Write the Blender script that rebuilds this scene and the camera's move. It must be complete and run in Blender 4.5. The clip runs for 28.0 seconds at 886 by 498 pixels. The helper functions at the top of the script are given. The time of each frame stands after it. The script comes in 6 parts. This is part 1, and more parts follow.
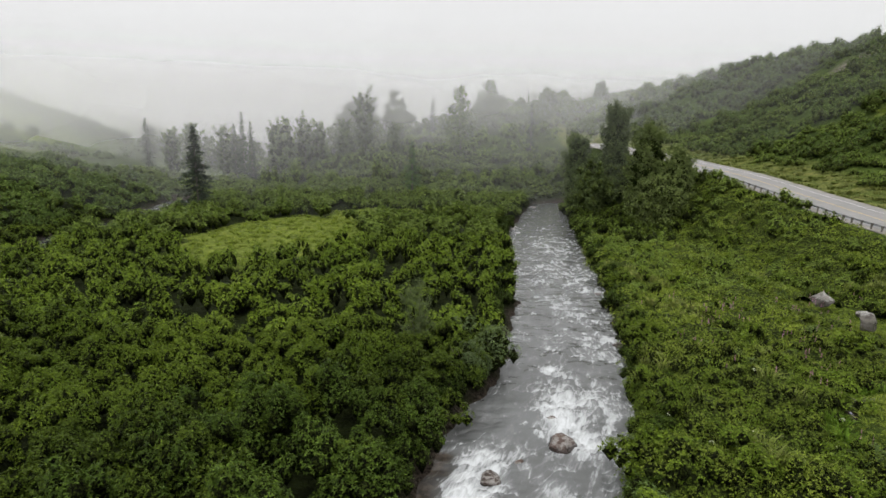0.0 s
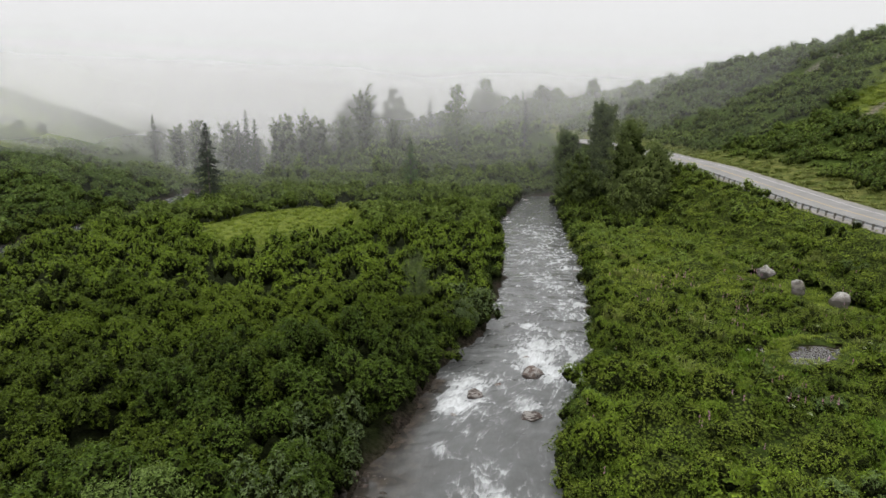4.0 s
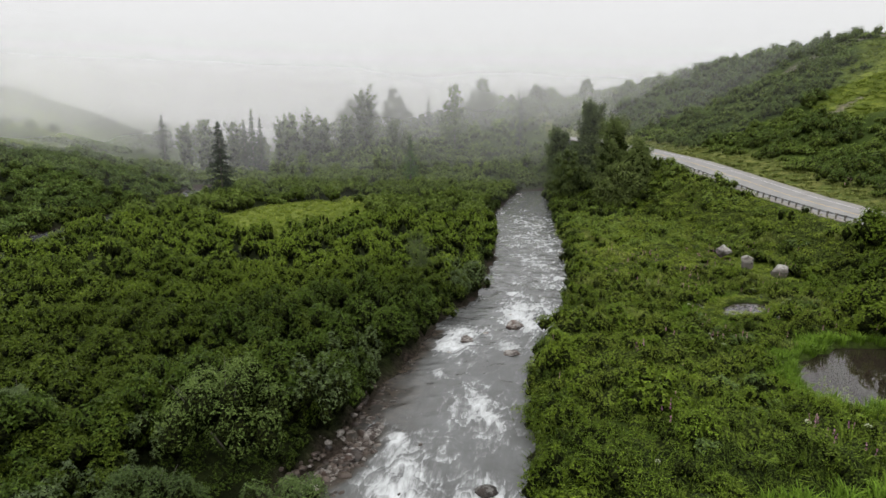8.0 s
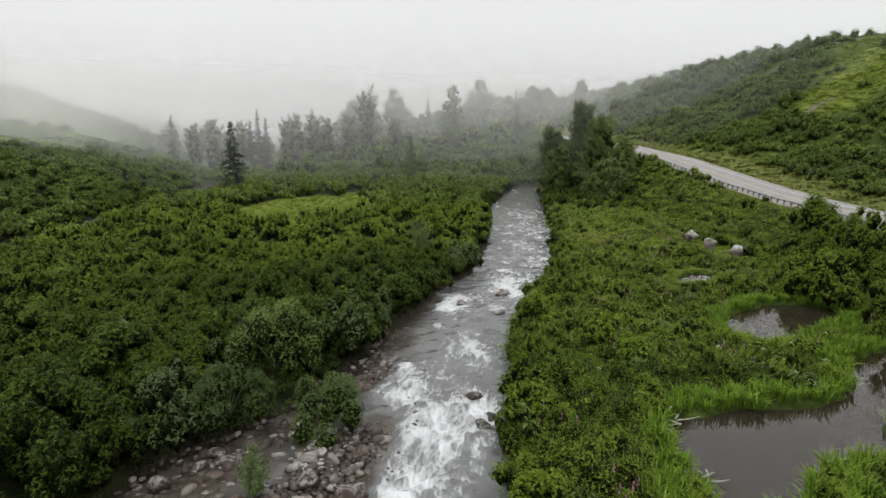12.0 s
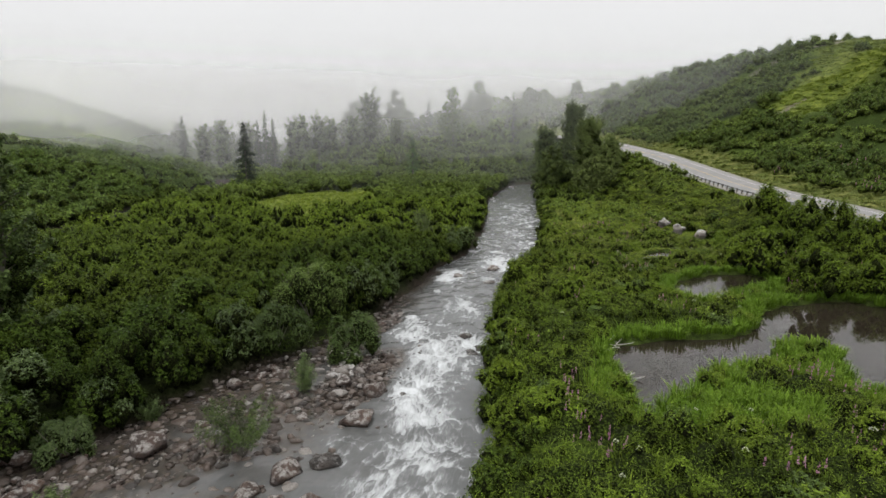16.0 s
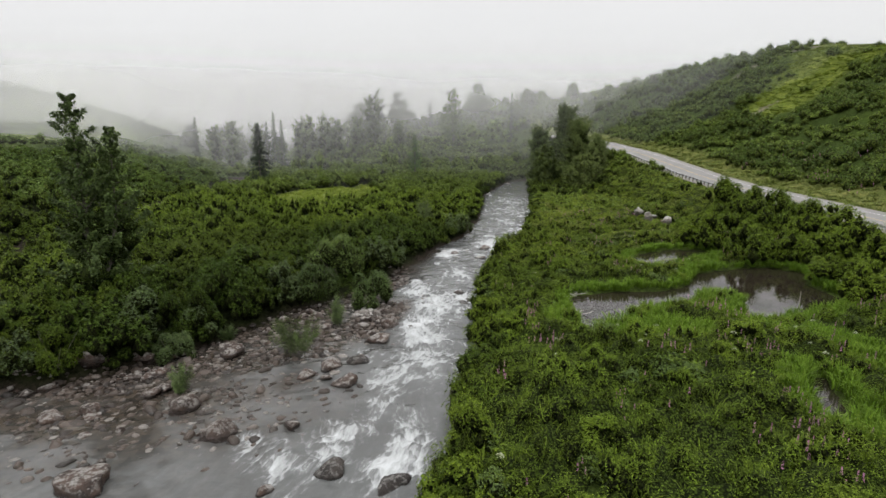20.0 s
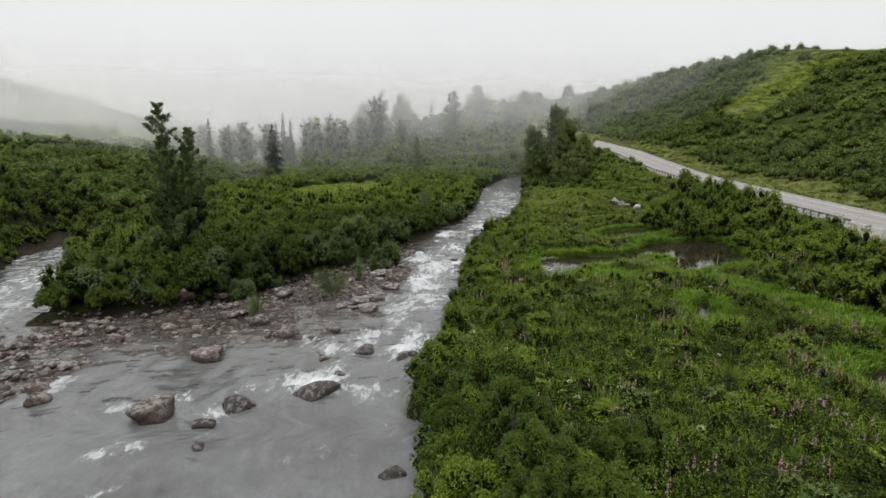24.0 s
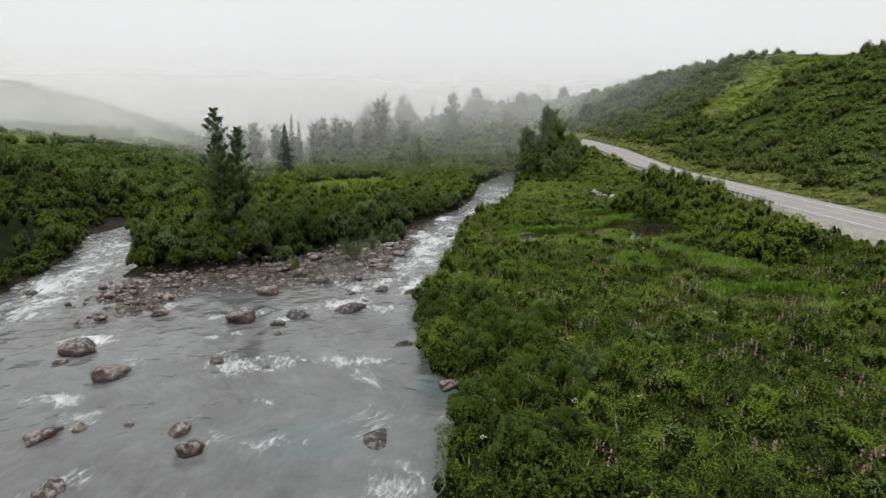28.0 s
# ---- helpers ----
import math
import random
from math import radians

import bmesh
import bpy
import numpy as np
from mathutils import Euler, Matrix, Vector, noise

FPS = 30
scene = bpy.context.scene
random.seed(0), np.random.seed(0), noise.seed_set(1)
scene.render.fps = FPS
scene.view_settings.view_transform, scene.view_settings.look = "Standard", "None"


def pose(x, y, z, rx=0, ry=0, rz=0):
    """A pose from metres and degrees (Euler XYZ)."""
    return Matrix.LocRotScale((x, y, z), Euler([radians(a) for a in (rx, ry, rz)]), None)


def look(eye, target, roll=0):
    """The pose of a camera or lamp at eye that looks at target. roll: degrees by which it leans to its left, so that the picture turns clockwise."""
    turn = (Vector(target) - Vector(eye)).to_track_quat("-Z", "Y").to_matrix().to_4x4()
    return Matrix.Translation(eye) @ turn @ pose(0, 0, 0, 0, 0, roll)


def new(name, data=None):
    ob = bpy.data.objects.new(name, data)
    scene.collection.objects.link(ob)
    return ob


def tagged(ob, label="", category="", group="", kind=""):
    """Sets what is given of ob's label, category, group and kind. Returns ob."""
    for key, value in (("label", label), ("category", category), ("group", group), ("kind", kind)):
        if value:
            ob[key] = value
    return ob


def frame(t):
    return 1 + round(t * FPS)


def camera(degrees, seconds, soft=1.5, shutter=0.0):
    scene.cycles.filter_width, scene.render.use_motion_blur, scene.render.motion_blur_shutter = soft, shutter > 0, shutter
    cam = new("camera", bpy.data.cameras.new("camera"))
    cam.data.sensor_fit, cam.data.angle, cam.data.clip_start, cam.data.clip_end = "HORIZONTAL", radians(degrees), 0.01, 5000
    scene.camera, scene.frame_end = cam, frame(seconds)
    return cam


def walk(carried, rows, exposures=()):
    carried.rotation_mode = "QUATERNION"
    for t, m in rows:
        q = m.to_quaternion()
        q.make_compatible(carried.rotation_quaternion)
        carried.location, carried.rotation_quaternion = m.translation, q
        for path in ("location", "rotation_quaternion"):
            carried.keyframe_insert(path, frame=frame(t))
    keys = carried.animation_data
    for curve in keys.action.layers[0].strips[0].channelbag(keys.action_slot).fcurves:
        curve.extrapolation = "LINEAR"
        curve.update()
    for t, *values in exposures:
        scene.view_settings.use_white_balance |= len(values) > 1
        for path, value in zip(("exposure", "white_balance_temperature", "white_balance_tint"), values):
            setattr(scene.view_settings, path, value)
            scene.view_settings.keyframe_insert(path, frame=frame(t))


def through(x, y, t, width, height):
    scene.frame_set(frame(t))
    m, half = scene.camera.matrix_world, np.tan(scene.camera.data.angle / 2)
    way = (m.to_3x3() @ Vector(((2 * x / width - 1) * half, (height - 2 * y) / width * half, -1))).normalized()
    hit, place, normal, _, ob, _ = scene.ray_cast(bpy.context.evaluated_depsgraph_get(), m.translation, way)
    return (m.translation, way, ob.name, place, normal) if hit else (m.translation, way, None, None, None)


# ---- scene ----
# the flight: seconds, x, y, z, pitch, lean, yaw; a drone backs away up the river
cam = camera(77.0, 28.0)
ROWS = [
    (0, -0.720, -3.084, 19.773, -12.032, -0.341, 0.548),
    (2, -0.539, -8.027, 19.752, -12.211, -0.303, 0.414),
    (4, -0.424, -13.280, 19.671, -12.327, -0.264, 0.296),
    (6, -0.350, -18.590, 19.556, -12.395, -0.223, 0.198),
    (8, -0.296, -23.863, 19.428, -12.426, -0.182, 0.124),
    (10, -0.243, -29.123, 19.304, -12.433, -0.139, 0.079),
    (12, -0.175, -34.480, 19.196, -12.424, -0.095, 0.061),
    (14, -0.079, -40.092, 19.112, -12.406, -0.050, 0.073),
    (16, 0.056, -46.136, 19.053, -12.386, -0.004, 0.110),
    (18, 0.240, -52.766, 19.019, -12.366, 0.044, 0.170),
    (20, 0.478, -60.081, 19.003, -12.349, 0.092, 0.249),
    (22, 0.772, -68.091, 18.994, -12.335, 0.142, 0.338),
    (24, 1.125, -76.680, 18.976, -12.322, 0.193, 0.431),
    (26, 1.534, -85.571, 18.928, -12.308, 0.245, 0.518),
    (28, 1.995, -94.293, 18.827, -12.286, 0.299, 0.588),
]
walk(cam, [(t, pose(x, y, z, 90 + pitch, lean, yaw)) for t, x, y, z, pitch, lean, yaw in ROWS])

# ---- light: an overcast, foggy sky ----
world = bpy.data.worlds.new("overcast_sky")
scene.world = world
world.use_nodes = True
wt = world.node_tree
wt.nodes.clear()
w_out = wt.nodes.new("ShaderNodeOutputWorld")
w_bg = wt.nodes.new("ShaderNodeBackground")
w_sky = wt.nodes.new("ShaderNodeTexSky")
w_sky.sky_type = "NISHITA"
w_sky.sun_disc = False
w_sky.sun_elevation, w_sky.sun_rotation = radians(48), radians(150)
w_grey = wt.nodes.new("ShaderNodeHueSaturation")
w_grey.inputs["Saturation"].default_value = 0.06
w_grey.inputs["Value"].default_value = 0.05
wt.links.new(w_sky.outputs["Color"], w_grey.inputs["Color"])
w_coord = wt.nodes.new("ShaderNodeTexCoord")
w_sep = wt.nodes.new("ShaderNodeSeparateXYZ")
wt.links.new(w_coord.outputs["Generated"], w_sep.inputs["Vector"])
w_ramp = wt.nodes.new("ShaderNodeValToRGB")
w_ramp.color_ramp.elements[0].position, w_ramp.color_ramp.elements[0].color = 0.0, (0.79, 0.795, 0.805, 1)
w_ramp.color_ramp.elements[1].position, w_ramp.color_ramp.elements[1].color = 1.0, (2.2, 2.2, 2.2, 1)
mid = w_ramp.color_ramp.elements.new(0.22)
mid.color = (0.865, 0.868, 0.875, 1)
wt.links.new(w_sep.outputs["Z"], w_ramp.inputs["Fac"])
w_noise = wt.nodes.new("ShaderNodeTexNoise")
w_noise.inputs["Scale"].default_value = 2.2
w_noise.inputs["Detail"].default_value = 4
wt.links.new(w_coord.outputs["Generated"], w_noise.inputs["Vector"])
w_soft = wt.nodes.new("ShaderNodeMapRange")
w_soft.inputs["To Min"].default_value, w_soft.inputs["To Max"].default_value = 0.95, 1.05
wt.links.new(w_noise.outputs["Fac"], w_soft.inputs["Value"])
w_mul = wt.nodes.new("ShaderNodeMix")
w_mul.data_type, w_mul.blend_type = "RGBA", "MULTIPLY"
w_mul.inputs[0].default_value = 1.0
wt.links.new(w_ramp.outputs["Color"], w_mul.inputs[6])
wt.links.new(w_soft.outputs["Result"], w_mul.inputs[7])
w_add = wt.nodes.new("ShaderNodeMix")
w_add.data_type = "RGBA"
w_add.inputs[0].default_value = 0.15
wt.links.new(w_mul.outputs[2], w_add.inputs[6])
wt.links.new(w_grey.outputs["Color"], w_add.inputs[7])
wt.links.new(w_add.outputs[2], w_bg.inputs["Color"])
w_bg.inputs["Strength"].default_value = 1.1
wt.links.new(w_bg.outputs["Background"], w_out.inputs["Surface"])

sun_data = bpy.data.lights.new("sun_through_cloud", "SUN")
sun_data.energy, sun_data.angle, sun_data.color = 0.6, radians(40), (1.0, 0.97, 0.93)
sun = new("sun_through_cloud", sun_data)
sun.matrix_world = look((0, 0, 200), (60, 100, 0))

# ---- materials ----
def material(name):
    m = bpy.data.materials.new(name)
    m.use_nodes = True
    return m, m.node_tree.nodes, m.node_tree.links, m.node_tree.nodes["Principled BSDF"]


def mix_colour(nt, a, b, fac):
    n = nt.nodes.new("ShaderNodeMix")
    n.data_type = "RGBA"
    for sock, v in ((0, fac), (6, a), (7, b)):
        if isinstance(v, bpy.types.NodeSocket):
            nt.links.new(v, n.inputs[sock])
        elif sock == 0:
            n.inputs[0].default_value = v
        else:
            n.inputs[sock].default_value = (*v, 1)
    return n.outputs[2]


def noise_fac(nt, scale, detail=4, lo=0.35, hi=0.65, vector=None, rough=0.55):
    n = nt.nodes.new("ShaderNodeTexNoise")
    n.inputs["Scale"].default_value, n.inputs["Detail"].default_value = scale, detail
    n.inputs["Roughness"].default_value = rough
    if vector is None:
        g = nt.nodes.new("ShaderNodeNewGeometry")
        vector = g.outputs["Position"]
    nt.links.new(vector, n.inputs["Vector"])
    r = nt.nodes.new("ShaderNodeMapRange")
    r.inputs["From Min"].default_value, r.inputs["From Max"].default_value = lo, hi
    nt.links.new(n.outputs["Fac"], r.inputs["Value"])
    return r.outputs["Result"]


def bump(nt, bsdf, height, strength=0.5, distance=0.05):
    b = nt.nodes.new("ShaderNodeBump")
    b.inputs["Strength"].default_value, b.inputs["Distance"].default_value = strength, distance
    nt.links.new(height, b.inputs["Height"])
    nt.links.new(b.outputs["Normal"], bsdf.inputs["Normal"])


def maths_clamp(nt, value, times, plus):
    n = nt.nodes.new("ShaderNodeMath")
    n.operation, n.use_clamp = "MULTIPLY_ADD", True
    nt.links.new(value, n.inputs[0])
    n.inputs[1].default_value, n.inputs[2].default_value = times, plus
    return n.outputs[0]


def maths_add(nt, value, other, share):
    n = nt.nodes.new("ShaderNodeMath")
    n.operation = "MULTIPLY_ADD"
    nt.links.new(other, n.inputs[0])
    n.inputs[1].default_value = -share
    nt.links.new(value, n.inputs[2])
    return n.outputs[0]


def leaf_material(name, dark, mid, light, patch=0.06, gloss=0.5, through=0.12, sheen=0.06):
    """Leaves: each one differs a little, and drifts of paler and darker plants run over the ground."""
    m, nodes, links, bsdf = material(name)
    nt = m.node_tree
    g = nodes.new("ShaderNodeNewGeometry")
    o = nodes.new("ShaderNodeObjectInfo")
    drift = noise_fac(nt, patch, 3, 0.36, 0.64)
    clump = noise_fac(nt, 0.55, 2, 0.3, 0.7)
    c1 = mix_colour(nt, dark, mid, g.outputs["Random Per Island"])
    c2 = mix_colour(nt, mid, light, g.outputs["Random Per Island"])
    half = nodes.new("ShaderNodeMath")
    half.operation = "MULTIPLY_ADD"
    links.new(drift, half.inputs[0])
    half.inputs[1].default_value = 0.6
    half.use_clamp = True
    rest = nodes.new("ShaderNodeMath")
    rest.operation = "MULTIPLY"
    links.new(clump, rest.inputs[0])
    rest.inputs[1].default_value = 0.4
    links.new(rest.outputs[0], half.inputs[2])
    c3 = mix_colour(nt, c1, c2, half.outputs[0])
    # dark flecks paint in the shaded gaps between leaflets
    gap_shade = noise_fac(nt, 11.0, 3, 0.42, 0.62)
    c3 = mix_colour(nt, tuple(v * 0.55 for v in dark), c3, maths_clamp(nt, gap_shade, 0.55, 0.45))
    hue = nodes.new("ShaderNodeHueSaturation")
    links.new(c3, hue.inputs["Color"])
    span = nodes.new("ShaderNodeMapRange")
    span.inputs["To Min"].default_value, span.inputs["To Max"].default_value = 0.78, 1.22
    links.new(o.outputs["Random"], span.inputs["Value"])
    # tone differs at random per leaf; the palest stand in for glints
    spin = nodes.new("ShaderNodeMath")
    spin.operation = "MULTIPLY"
    links.new(g.outputs["Random Per Island"], spin.inputs[0])
    spin.inputs[1].default_value = 37.7
    part_of = nodes.new("ShaderNodeMath")
    part_of.operation = "FRACT"
    links.new(spin.outputs[0], part_of.inputs[0])
    pale = nodes.new("ShaderNodeMapRange")
    pale.inputs["To Min"].default_value, pale.inputs["To Max"].default_value = 0.64, 1.44
    links.new(part_of.outputs[0], pale.inputs["Value"])
    tone = nodes.new("ShaderNodeMath")
    tone.operation = "MULTIPLY"
    links.new(span.outputs["Result"], tone.inputs[0])
    links.new(pale.outputs["Result"], tone.inputs[1])
    links.new(tone.outputs[0], hue.inputs["Value"])
    links.new(hue.outputs["Color"], bsdf.inputs["Base Color"])
    bsdf.inputs["Roughness"].default_value = gloss
    bsdf.inputs["Specular IOR Level"].default_value = sheen
    thin = nodes.new("ShaderNodeBsdfTranslucent")
    links.new(hue.outputs["Color"], thin.inputs["Color"])
    both = nodes.new("ShaderNodeMixShader")
    both.inputs[0].default_value = through
    links.new(bsdf.outputs[0], both.inputs[1])
    links.new(thin.outputs[0], both.inputs[2])
    links.new(both.outputs[0], nodes["Material Output"].inputs["Surface"])
    return m


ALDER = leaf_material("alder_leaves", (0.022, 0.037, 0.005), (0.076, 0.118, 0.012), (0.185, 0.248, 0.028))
# lighter alder copy: the brightness of lit tops is put into the colour
LIT_ALDER = leaf_material("lit_alder_leaves", (0.04, 0.066, 0.007), (0.106, 0.162, 0.014), (0.22, 0.292, 0.029))
WILLOW = leaf_material("willow_leaves", (0.036, 0.056, 0.018), (0.092, 0.138, 0.038), (0.17, 0.226, 0.076), sheen=0.2)
HERB = leaf_material("herb_leaves", (0.042, 0.066, 0.007), (0.112, 0.176, 0.017), (0.21, 0.288, 0.034))
SHOOTS = leaf_material("young_shoots", (0.05, 0.082, 0.009), (0.128, 0.196, 0.018), (0.22, 0.295, 0.034))
# darker alder copy: the shade of edges and fronts is put into the colour
SHADED_ALDER = leaf_material("shaded_alder_leaves", (0.014, 0.026, 0.004), (0.048, 0.08, 0.01), (0.105, 0.155, 0.021))
MEADOW = leaf_material("meadow_leaves", (0.082, 0.112, 0.014), (0.185, 0.25, 0.028), (0.3, 0.36, 0.055))
GRASS = leaf_material("grass_blades", (0.07, 0.13, 0.013), (0.12, 0.205, 0.02), (0.175, 0.27, 0.032))
DRY_GRASS = leaf_material("verge_grass", (0.1, 0.135, 0.028), (0.185, 0.215, 0.052), (0.29, 0.295, 0.1))
HILL_LEAF = leaf_material("hillside_leaves", (0.066, 0.1, 0.02), (0.145, 0.212, 0.036), (0.24, 0.31, 0.06), patch=0.035, through=0.28)
HILL_DARK = leaf_material("dark_hillside_leaves", (0.034, 0.055, 0.014), (0.082, 0.13, 0.026), (0.15, 0.205, 0.044), patch=0.05, through=0.28)
NEEDLES = leaf_material("spruce_needles", (0.024, 0.038, 0.018), (0.036, 0.058, 0.026), (0.055, 0.08, 0.034), through=0.1)
POPLAR = leaf_material("poplar_leaves", (0.046, 0.068, 0.022), (0.1, 0.138, 0.04), (0.17, 0.214, 0.07), sheen=0.12)
YOUNG = leaf_material("green_poplar_leaves", (0.075, 0.105, 0.03), (0.165, 0.215, 0.06), (0.27, 0.325, 0.1), sheen=0.14)
PALE_WILLOW = leaf_material("pale_willow_leaves", (0.06, 0.098, 0.022), (0.15, 0.22, 0.048), (0.26, 0.34, 0.09), sheen=0.1)
YOUNG_WILLOW = leaf_material("young_willow_leaves", (0.036, 0.062, 0.016), (0.088, 0.135, 0.034), (0.16, 0.215, 0.06), sheen=0.12)
ISLE_POPLAR = leaf_material("balsam_poplar_leaves", (0.018, 0.032, 0.007), (0.052, 0.086, 0.02), (0.14, 0.19, 0.055), sheen=0.15)
HILL_GRASS = leaf_material("hill_grass_blades", (0.1, 0.14, 0.019), (0.2, 0.26, 0.032), (0.3, 0.36, 0.055), through=0.28)
BRIGHT = leaf_material("young_poplar_leaves", (0.04, 0.08, 0.016), (0.06, 0.12, 0.022), (0.085, 0.16, 0.03))


def plain_material(name, a, b, scale, rough=0.8, bump_strength=0.4, bump_dist=0.03, detail_scale=None, metal=0.0):
    m, nodes, links, bsdf = material(name)
    nt = m.node_tree
    f1 = noise_fac(nt, scale, 5)
    f2 = noise_fac(nt, detail_scale or scale * 8, 4)
    c = mix_colour(nt, a, b, f1)
    dark = tuple(v * 0.6 for v in a)
    s = nodes.new("ShaderNodeMath")
    s.operation = "MULTIPLY"
    s.inputs[1].default_value = 0.45
    links.new(f2, s.inputs[0])
    links.new(mix_colour(nt, c, dark, s.outputs[0]), bsdf.inputs["Base Color"])
    bsdf.inputs["Roughness"].default_value = rough
    bsdf.inputs["Metallic"].default_value = metal
    bump(nt, bsdf, f2, bump_strength, bump_dist)
    return m


BARK = plain_material("grey_bark", (0.09, 0.08, 0.065), (0.16, 0.145, 0.12), 3.0, 0.9)


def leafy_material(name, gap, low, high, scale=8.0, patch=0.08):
    """Close small leaves seen from a distance; dark cell edges paint shade between them."""
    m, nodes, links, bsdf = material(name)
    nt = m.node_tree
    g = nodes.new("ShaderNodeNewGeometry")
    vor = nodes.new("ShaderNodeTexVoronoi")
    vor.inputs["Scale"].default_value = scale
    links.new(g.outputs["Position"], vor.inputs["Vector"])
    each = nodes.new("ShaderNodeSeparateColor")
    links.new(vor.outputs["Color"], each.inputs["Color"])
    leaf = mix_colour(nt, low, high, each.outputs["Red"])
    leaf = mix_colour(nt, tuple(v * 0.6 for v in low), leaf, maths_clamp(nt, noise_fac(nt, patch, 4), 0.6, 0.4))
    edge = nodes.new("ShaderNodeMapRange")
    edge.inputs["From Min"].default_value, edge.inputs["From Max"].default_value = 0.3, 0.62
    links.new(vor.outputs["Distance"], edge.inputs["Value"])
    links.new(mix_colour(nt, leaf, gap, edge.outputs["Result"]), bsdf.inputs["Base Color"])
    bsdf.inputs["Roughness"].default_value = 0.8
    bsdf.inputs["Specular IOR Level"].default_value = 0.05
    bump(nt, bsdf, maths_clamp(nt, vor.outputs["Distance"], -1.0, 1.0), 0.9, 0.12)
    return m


# cores of shrubs and crowns; their dark tones paint in the inside shade
SHADE_CORE = leafy_material("inner_shade_core", (0.005, 0.006, 0.002), (0.018, 0.025, 0.005), (0.047, 0.066, 0.01))
HILL_CORE = leafy_material("hill_inner_core", (0.02, 0.026, 0.008), (0.065, 0.09, 0.016), (0.135, 0.178, 0.028), 3.0)
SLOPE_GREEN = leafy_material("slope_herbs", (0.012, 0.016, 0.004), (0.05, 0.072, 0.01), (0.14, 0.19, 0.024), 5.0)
# undergrowth leaves, toned down to paint in the shade between bank plants
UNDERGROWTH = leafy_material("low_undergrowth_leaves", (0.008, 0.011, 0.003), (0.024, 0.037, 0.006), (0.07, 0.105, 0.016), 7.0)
ASPHALT = plain_material("worn_asphalt", (0.2, 0.195, 0.19), (0.26, 0.25, 0.245), 0.35, 0.85, 0.15, 0.01, 14)
GRAVEL = plain_material("shoulder_gravel", (0.2, 0.185, 0.165), (0.3, 0.28, 0.25), 0.8, 0.95, 0.5, 0.03, 9)
PAINT_WHITE = plain_material("white_road_paint", (0.55, 0.55, 0.53), (0.72, 0.72, 0.7), 2.0, 0.7, 0.1, 0.005)
PAINT_YELLOW = plain_material("yellow_road_paint", (0.4, 0.31, 0.15), (0.5, 0.38, 0.19), 2.0, 0.7, 0.1, 0.005)
STEEL = plain_material("weathered_steel", (0.3, 0.31, 0.32), (0.42, 0.43, 0.44), 1.5, 0.5, 0.1, 0.005, metal=0.6)
POST_WOOD = plain_material("dark_post_wood", (0.12, 0.11, 0.1), (0.2, 0.185, 0.165), 5, 0.9)
DRIFT = plain_material("bleached_driftwood", (0.3, 0.28, 0.25), (0.45, 0.43, 0.4), 4, 0.9)
MARK_YELLOW = plain_material("yellow_plastic", (0.6, 0.42, 0.06), (0.7, 0.5, 0.1), 3, 0.5, 0.05, 0.002)
PINK = plain_material("fireweed_petals", (0.34, 0.13, 0.24), (0.46, 0.24, 0.36), 2.0, 0.7, 0.1, 0.01)
CREAM = plain_material("cream_petals", (0.3, 0.33, 0.2), (0.48, 0.5, 0.36), 3.0, 0.7, 0.1, 0.01)


def rock_material(name, a, b, lichen, cover=0.5):
    """Brown river rock, wet and dark low down, with a pale lichen crust on its top."""
    m, nodes, links, bsdf = material(name)
    nt = m.node_tree
    o = nodes.new("ShaderNodeObjectInfo")
    g = nodes.new("ShaderNodeNewGeometry")
    base = mix_colour(nt, a, b, o.outputs["Random"])
    base = mix_colour(nt, base, tuple(v * 0.45 for v in a), noise_fac(nt, 1.3, 5, 0.35, 0.65))
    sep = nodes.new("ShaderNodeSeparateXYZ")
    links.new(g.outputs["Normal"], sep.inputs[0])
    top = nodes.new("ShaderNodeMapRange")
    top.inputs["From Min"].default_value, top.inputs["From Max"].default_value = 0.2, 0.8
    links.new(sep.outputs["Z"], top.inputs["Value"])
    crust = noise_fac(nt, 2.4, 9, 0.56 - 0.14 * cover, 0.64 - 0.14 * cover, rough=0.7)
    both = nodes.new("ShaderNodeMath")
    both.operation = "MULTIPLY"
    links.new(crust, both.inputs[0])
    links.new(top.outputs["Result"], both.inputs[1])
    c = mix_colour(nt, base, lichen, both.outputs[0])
    speck = noise_fac(nt, 13, 6, 0.45, 0.62, rough=0.75)
    s = nodes.new("ShaderNodeMath")
    s.operation = "MULTIPLY"
    s.inputs[1].default_value = 0.4
    links.new(speck, s.inputs[0])
    c = mix_colour(nt, c, tuple(v * 0.3 for v in a), s.outputs[0])
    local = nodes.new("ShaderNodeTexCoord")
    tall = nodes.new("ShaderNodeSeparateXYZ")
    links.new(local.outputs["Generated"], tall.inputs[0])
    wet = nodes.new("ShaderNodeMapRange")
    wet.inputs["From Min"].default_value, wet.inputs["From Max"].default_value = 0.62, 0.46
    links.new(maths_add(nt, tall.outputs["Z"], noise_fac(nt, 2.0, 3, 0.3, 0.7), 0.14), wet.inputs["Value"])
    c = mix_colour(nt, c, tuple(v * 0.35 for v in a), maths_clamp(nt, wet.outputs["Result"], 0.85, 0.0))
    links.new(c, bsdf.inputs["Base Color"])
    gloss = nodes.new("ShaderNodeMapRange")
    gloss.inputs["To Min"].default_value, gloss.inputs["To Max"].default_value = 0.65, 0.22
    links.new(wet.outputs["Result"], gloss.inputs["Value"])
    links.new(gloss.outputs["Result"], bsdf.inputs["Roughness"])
    bump(nt, bsdf, noise_fac(nt, 5.0, 7, 0.3, 0.7, rough=0.7), 0.9, 0.16)
    return m


